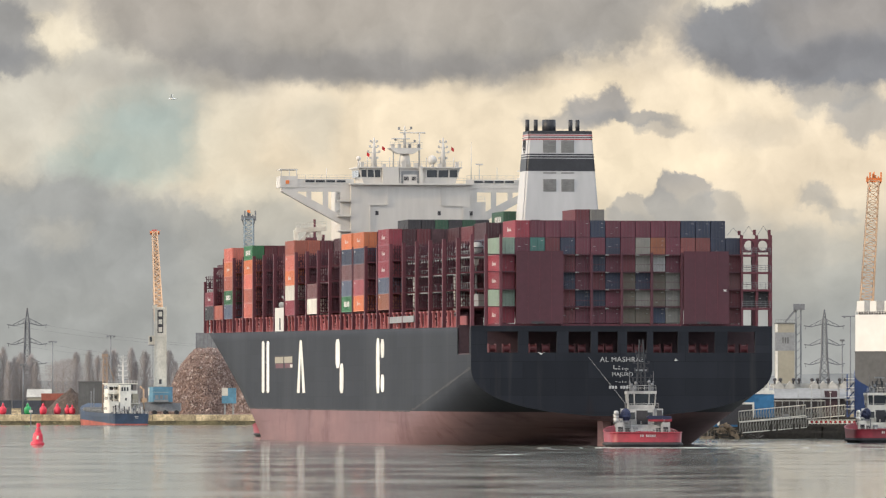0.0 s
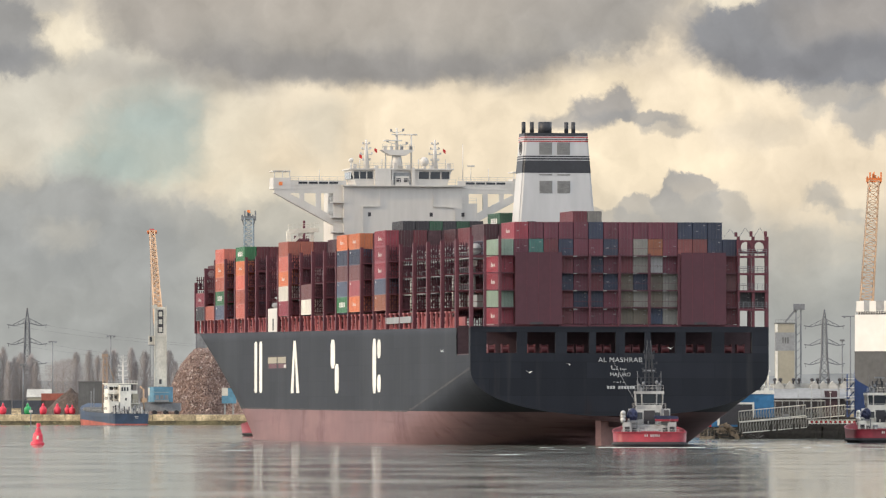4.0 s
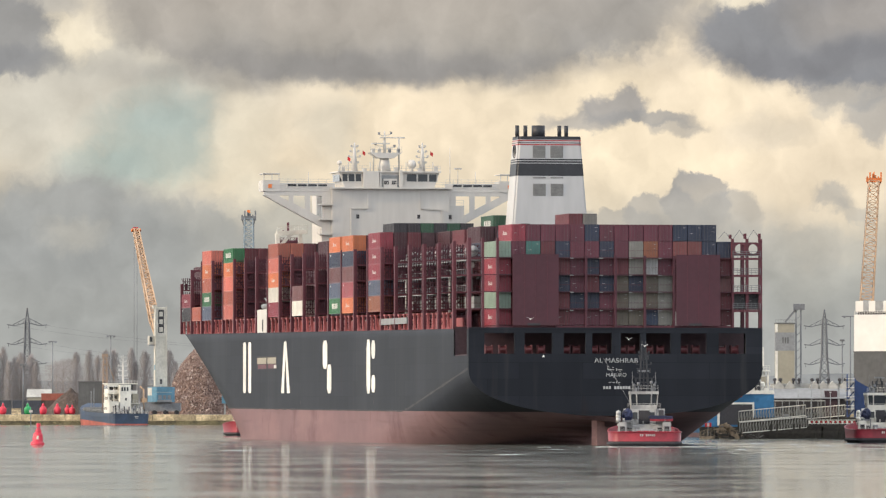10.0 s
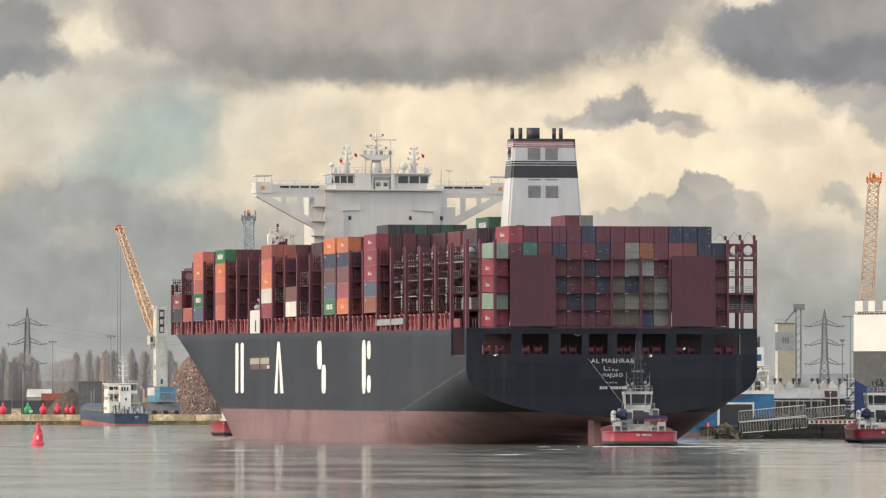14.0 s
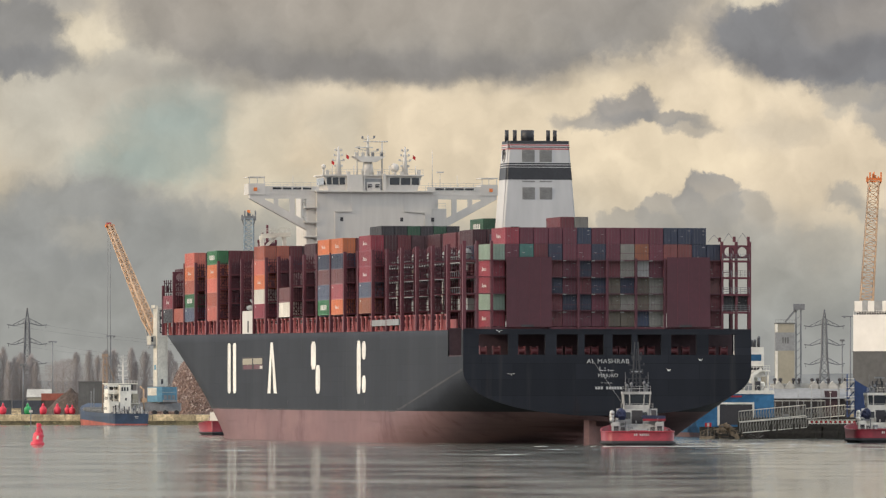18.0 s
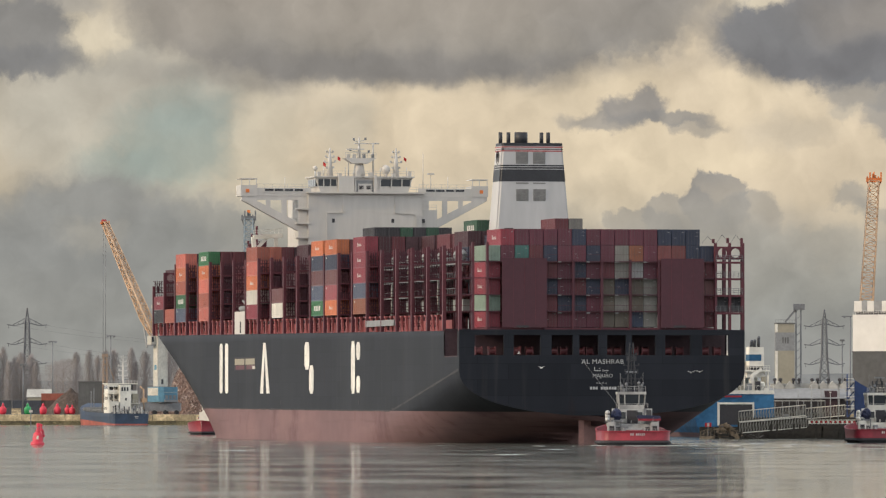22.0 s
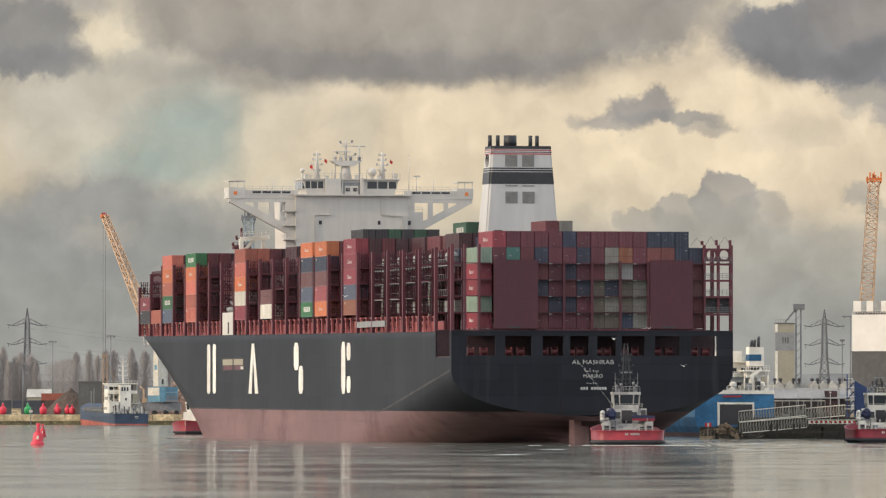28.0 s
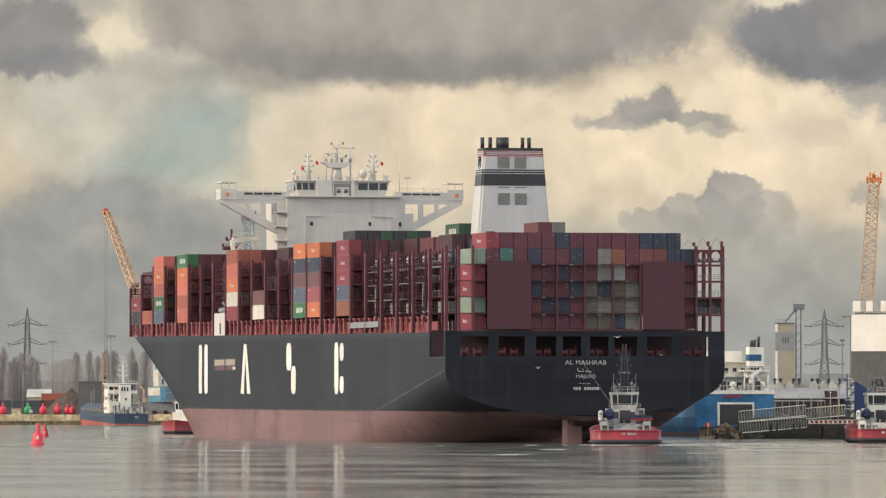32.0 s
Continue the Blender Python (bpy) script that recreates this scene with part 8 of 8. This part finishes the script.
def blue_ship():
    """A blue ship at the inner berth, its stern with a wide ramp opening; x forward, y to port."""
    s = thing("blue_cargo_ship", "bright blue cargo ship with white superstructure and a stern opening", "ship", pose(62.8, 1750, 0, 0, 0, 99))
    H, W = 9.2, 8.7
    xs = [0, 2, 6, 14, 30, 60, 85]
    bm = bmesh.new()
    rows = []
    for x in xs:
        k = 1 - 0.35 * max(0, (x - 60) / 25)
        rows.append([[bm.verts.new((x, sg * W * k * w, z)) for z, w in ((-1, 0.7), (0.9, 0.84), (2.2, 0.93), (4.2, 1), (H, 1))] for sg in (1, -1)])
    for p, q in zip(rows, rows[1:]):
        for sg in (0, 1):
            for k in range(4):
                f = bm.faces.new((p[sg][k], q[sg][k], q[sg][k + 1], p[sg][k + 1]))
                f.material_index = 1 if k == 0 else 0
        bm.faces.new((p[0][4], q[0][4], q[1][4], p[1][4]))
    for k in range(4):
        f = bm.faces.new((rows[0][0][k], rows[0][1][k], rows[0][1][k + 1], rows[0][0][k + 1]))
        f.material_index = 1 if k == 0 else 0
    hl = part("hull", bm, [BLUE, ANTIFOUL], s, "bright blue hull with a red boot-top")
    boxes("stern_opening", DARK, s, (-0.12, -0.02, -3.9, 3.3, 2.6, 7.0), label="dark stern ramp opening")
    boxes("opening_frame", SUNWHITE, s, (-0.25, -0.02, 3.3, 3.75, 2.4, 7.2))
    boxes("opening_frame", SUNWHITE, s, (-0.25, -0.02, -4.3, -3.9, 2.4, 7.2))
    boxes("opening_frame", SUNWHITE, s, (-0.25, -0.02, -4.3, 3.75, 7.0, 7.4))
    boxes("bulwark", SUNWHITE, s, (-0.15, 0.1, -8.7, 8.7, 9.2, 10.0))
    boxes("name_bar", TUGRED, s, (-0.2, -0.15, -1.6, 2.6, 8.5, 8.9))
    h = boxes("superstructure", SUNWHITE, s, (12, 26, -7.5, 7.5, 9.2, 13), (14, 26, -6.4, 6.4, 13, 16.2), (17, 26, -5, 5, 16.2, 18.6), label="white stepped superstructure")
    for k in range(6):
        boxes("window", GLASS, h, (11.95, 12.02, -6 + 2.1 * k, -5 + 2.1 * k, 10.6, 11.8))
        boxes("window", GLASS, h, (13.95, 14.02, -5 + 1.8 * k, -4.2 + 1.8 * k, 13.9, 14.9))
    boxes("deck_edge", SUNWHITE, h, (10.5, 26, -8.2, 8.2, 12.9, 13.1), (12.5, 26, -7.6, 7.6, 16.1, 16.3))
    rail("deck_rail", s, SUNWHITE, [((10.6, -8.1, 13.1), (10.6, 8.1, 13.1)), ((12.6, -7.5, 16.3), (12.6, 7.5, 16.3))], 1.0, 1.0, 0.08)
    for y in (-6.0, -5.2, 1.0, 2.2, 6.4):
        tubes("deck_post", SUNWHITE, s, ((10.8, y, 9.2), (10.8, y, 16.1), 0.14))
    f = boxes("funnel", SUNWHITE, s, (8.6, 12.4, -8.2, -5.0, 15.2, 19.4), label="white funnel with a blue band")
    boxes("funnel_band", BLUE, f, (8.55, 12.45, -7.6, -4.95, 16.4, 17.8))
    boxes("funnel_foot", DARK, f, (8.7, 12.3, -8.0, -5.2, 14.4, 15.2))
    for y, h in ((-7.3, 1.7), (-6.4, 1.0), (-5.7, 0.9)):
        tubes("exhaust", BLACK, f, ((10.2, y, 19.3), (10.2, y, 19.4 + h), 0.34), ((10.2, y, 19.2 + h), (11.2, y - 0.3, 19.8 + h), 0.34))
    pl = boxes("funnel_platform", SUNWHITE, s, (7.6, 13, -9.4, -3.4, 14.1, 14.4), (8.4, 12.4, -8.4, -4.4, 12.8, 14.1))
    rail("platform_rail", pl, SUNWHITE, [((7.7, -9.3, 14.4), (7.7, -3.5, 14.4))], 1.0, 0.7, 0.07)
    boxes("exhaust_trunk", SUNWHITE, s, (9, 12, -6.2, -5.2, 9.2, 13.0))
    boxes("deck_locker", CREAM, s, (5.0, 7.0, -8.0, -6.4, 9.2, 12.0), (5.2, 6.8, -8.1, -7.2, 12.0, 13.0))
    for y in (-9.0, -3.8):
        tubes("platform_post", SUNWHITE, s, ((8.0, y, 9.2), (8.0, y, 14.1), 0.16))
    for k in range(9):
        boxes("deck_gear", (SUNWHITE, DARK, GREY, CREAM)[k % 4], s, (2.0 + 0.4 * k, 3.2 + 0.4 * k, -8 + 1.8 * k, -7.0 + 1.8 * k, 9.2, 10.6 + 0.45 * (k * 7 % 4)))
    bm = bmesh.new()
    for y in (2.0, 5.4):
        tube(bm, (9, y, 9.2), (9, y, 18), 0.28, 0.2, n=8)
    bar(bm, (9, 1.6, 15.5), (9, 6.0, 15.5), 0.4)
    bar(bm, (9, 2.0, 17.4), (9, 5.4, 17.4), 0.3)
    part("mast_frame", bm, SUNWHITE, s)
    bars("crane_arm", SUNWHITE, s, ((6, -5, 9.2), (6, -5, 13.2), 0.7), ((6, -5, 13.2), (6, -7.2, 14.6), 0.6))
    for y in (-6.8, -0.4, 4.6, 7.2):
        bm = bmesh.new()
        turned(bm, [(0.4, 9.2), (0.4, 10.8), (0.7, 11.0), (0.7, 11.6), (0.3, 11.9)], 4, y, n=10)
        part("deck_vent", bm, SUNWHITE, s)
    bm = bmesh.new()
    for y in np.linspace(-8.6, 8.6, 20):
        bar(bm, (0.3, y, 10), (0.3, y, 11), 0.07)
    bar(bm, (0.3, -8.6, 11), (0.3, 8.6, 11), 0.08)
    part("stern_rail", bm, SUNWHITE, s)


blue_ship()


def carrier():
    """The end of a tall vehicle carrier: white above, grey below, with an undercut stern."""
    c = thing("vehicle_carrier", "tall vehicle carrier with white upper works over a grey hull", "ship", pose(96.3, 1900, 0, 0, 0, -35))
    bm = bmesh.new()
    prism(bm, [(0, 19.3), (0, 13.4), (0.8, 12.6), (4.0, 11.0), (9, 8.4), (15, 5), (24, -2), (60, -2), (60, 19.3)], "y", 0, 30)
    part("hull", bm, CARGREY, c, "dark grey undercut hull")
    upper = boxes("upper_hull", CARWHITE, c, (0.02, 60, 0.1, 30, 19.3, 28.0), label="white slab-sided upper works")
    boxes("deck_gap", DARK, c, (0.6, 60, 0.8, 29, 28.0, 28.7))
    x = 0.1
    k = 0
    while x < 22:
        w = (2.1, 1.4, 1.8)[k % 3]
        boxes("vent_house", CARWHITE if k % 2 == 0 else GREY, c, (x, x + w, 0.6, 3.5, 28.7, 31.2))
        x += w + 0.06
        k += 1
    bm = bmesh.new()
    for i in range(30):
        bar(bm, (0.1 + 0.7 * i, 0.2, 28.0), (0.1 + 0.7 * i, 0.2, 28.9), 0.06)
    for z in (28.45, 28.9):
        bar(bm, (0.1, 0.2, z), (21, 0.2, z), 0.06)
    part("deck_rail", bm, CARWHITE, c)
    boxes("rub_strake", CARGREY, c, (-0.06, 60, -0.08, 0.2, 19.2, 19.45))
    return c


vessel_right = carrier()


# ================= gulls =================
def gull_meshes():
    bm = bmesh.new()
    prof = [(-0.26, 0.02), (-0.18, 0.05), (-0.05, 0.085), (0.08, 0.08), (0.17, 0.055), (0.24, 0.05), (0.29, 0.015)]
    rings = [[bm.verts.new((x, r * math.cos(a * math.pi / 4), r * 0.9 * math.sin(a * math.pi / 4))) for a in range(8)] for x, r in prof]
    bm.faces.new(rings[0])
    bm.faces.new(rings[-1][::-1])
    for a, b in zip(rings, rings[1:]):
        for i in range(8):
            bm.faces.new((a[i], b[i], b[(i + 1) % 8], a[(i + 1) % 8]))
    bmesh.ops.recalc_face_normals(bm, faces=bm.faces)
    body = bpy.data.meshes.new("body")
    bm.to_mesh(body)
    body.materials.append(GULLWHITE)
    bm.free()
    bm = bmesh.new()
    prism(bm, [(0.10, 0.05), (0.16, 0.3), (0.05, 0.68), (0.0, 0.66), (0.03, 0.34), (-0.08, 0.06)], "z", -0.012, 0.012)
    bmesh.ops.recalc_face_normals(bm, faces=bm.faces)
    wing = bpy.data.meshes.new("wing")
    bm.to_mesh(wing)
    wing.materials.append(GULLWHITE)
    bm.free()
    bm = bmesh.new()
    prism(bm, [(-0.22, 0.03), (-0.4, 0.09), (-0.4, -0.09), (-0.22, -0.03)], "z", -0.01, 0.01)
    tail = bpy.data.meshes.new("tail")
    bmesh.ops.recalc_face_normals(bm, faces=bm.faces)
    bm.to_mesh(tail)
    tail.materials.append(GULLGREY)
    bm.free()
    return body, wing, tail


GULL = gull_meshes()
GULLS = []


def gull(path, size=1.0):
    """A gull in flight. path: (seconds, x, y, z)."""
    g = thing("gull", "white gull in flight with raised wings", "bird", group="gulls")
    g.scale = (size, size, size)
    share("body", GULL[0], g)
    share("tail", GULL[2], g)
    share("wing", GULL[1], g, pose(0, 0, 0.04, 24, 0, 0))
    share("wing", GULL[1], g, pose(0, 0, 0.04, -24, 0, 0) @ Matrix.Diagonal((1, -1, 1, 1)))
    GULLS.append((g, path))
    return g


gull([(0, -20.0, 600, 29.3), (0.5, -26.4, 600, 29.7), (1.2, -36, 600, 30.5), (6, -100, 640, 34), (32, -420, 800, 40)])
gull([(0, 190, 420, 40), (21.8, 30.0, 420, 29), (22.5, 16.4, 420, 24.5), (23.0, 7.0, 420, 20.1), (24.5, -19.2, 420, 10.9), (26, -40, 420, 9), (32, -130, 430, 15)])
gull([(0, 30.5, 1300, 7.5), (4, 14, 1310, 12), (9, 15.4, 1330, 22), (13, 8.5, 1330, 14.5), (19, 9.6, 1340, 19.2), (23, 15.4, 1345, 14.6), (28, 34.0, 1340, 19.4), (32, 16, 1370, 13)], 0.95)
gull([(0, 15.8, 1310, 15), (6, 21.4, 1320, 13), (10, 16.3, 1320, 14.6), (14, 22, 1320, 18), (19, 10.0, 1340, 11), (25, 25, 1340, 16), (32, 29, 1350, 18)], 0.95)
gull([(0, 45.2, 1300, 25), (6, -8, 1280, 13.5), (10, 29.5, 1290, 17.2), (16, 34, 1300, 13), (22, 40, 1310, 12), (28, -16, 1330, 24.5), (32, -3.2, 1380, 22.5)], 0.95)
gull([(0, 37.6, 1310, 14), (5, 36, 1310, 16), (10, 32.0, 1290, 16.1), (16, 41, 1300, 15), (23, 41.6, 1320, 12), (32, 36, 1340, 15)], 0.95)



# ================= what moves =================
def motions():
    walk(sheet, [(0, pose(0, 4900, 257)), (32, pose(30.5, 4900, 257))])
    rows = [(t, ship_pose(x, y, lean)) for t, x, y, lean in COURSE]
    walk(ship, rows)
    for ob, local in RIDERS:
        walk(ob, [(t, m @ local) for t, m in rows])
    # stern tug: seconds, x, y, turn
    walk(tug_stern, [(t, pose(x + 0.015 * t, y, 0, 0, 0, a)) for t, x, y, a in (
        (0, 32.1, 1283, 92), (3, 32.9, 1291, 90), (6, 33.0, 1299, 89), (10, 32.6, 1311, 90), (13, 32.3, 1320, 92), (16.5, 32.2, 1330, 91),
        (19, 32.0, 1338, 91), (22, 31.7, 1347, 92), (25, 31.3, 1355, 92), (28, 31.1, 1364, 92), (32, 30.8, 1376, 91))])
    # bow tug, drawing away beyond the bow
    walk(tug_bow, [(t, pose(x, y, 0, 0, 0, 261)) for t, x, y in ((0, -34.1, 1787), (6, -38.6, 1812), (13, -44.4, 1847), (19, -49.4, 1882), (25, -54.1, 1917), (32, -59.9, 1957))])
    walk(buoy_far, [(t, pose(x, 1759, 0, a, b, 0)) for t, x, a, b in ((0, -87.7, 2, 0), (13, -87.5, -2, 1), (20, -87.1, 1, 0), (24, -86.9, 2, 0), (28, -86.7, -1, 1), (32, -86.2, 3, 1))])
    walk(vessel_right, [(0, pose(96.4, 1900, 0, 0, 0, -35)), (32, pose(95.5, 1900, 0, 0, 0, -35))])
    # slewing and luffing of the harbour crane
    walk(crane_up, [(t, pose(0, 0, 0, 0, 0, a)) for t, a in ((0, 185), (3, 186), (6, 188), (9, 193), (13, 203), (19, 213.5), (23, 217.5), (28, 221), (32, 223))])
    luff = ((0, -47), (13, -49.3), (19, -51.5), (23, -53.5), (28, -57.5), (32, -60.5))
    walk(crane_boom, [(t, pose(0, -4.5, 29.0, a, 0, 0)) for t, a in luff])
    walk(crane_rope, [(t, pose(0, -4.5 - 52.2 * math.cos(radians(a)), 29.0 - 52.2 * math.sin(radians(a)))) for t, a in luff])
    for bird, path in GULLS:
        rows = []
        for k, (t, x, y, z) in enumerate(path):
            a, b = path[max(k - 1, 0)], path[min(k + 1, len(path) - 1)]
            turn = math.degrees(math.atan2(b[2] - a[2], b[1] - a[1]))
            if rows and abs((turn - last + 180) % 360 - 180) > 85:
                turn = last + (80 if (turn - last + 360) % 360 < 180 else -80)
            last = turn
            rows.append((t, pose(x, y, z, 0, 0, turn)))
        walk(bird, rows)



motions()
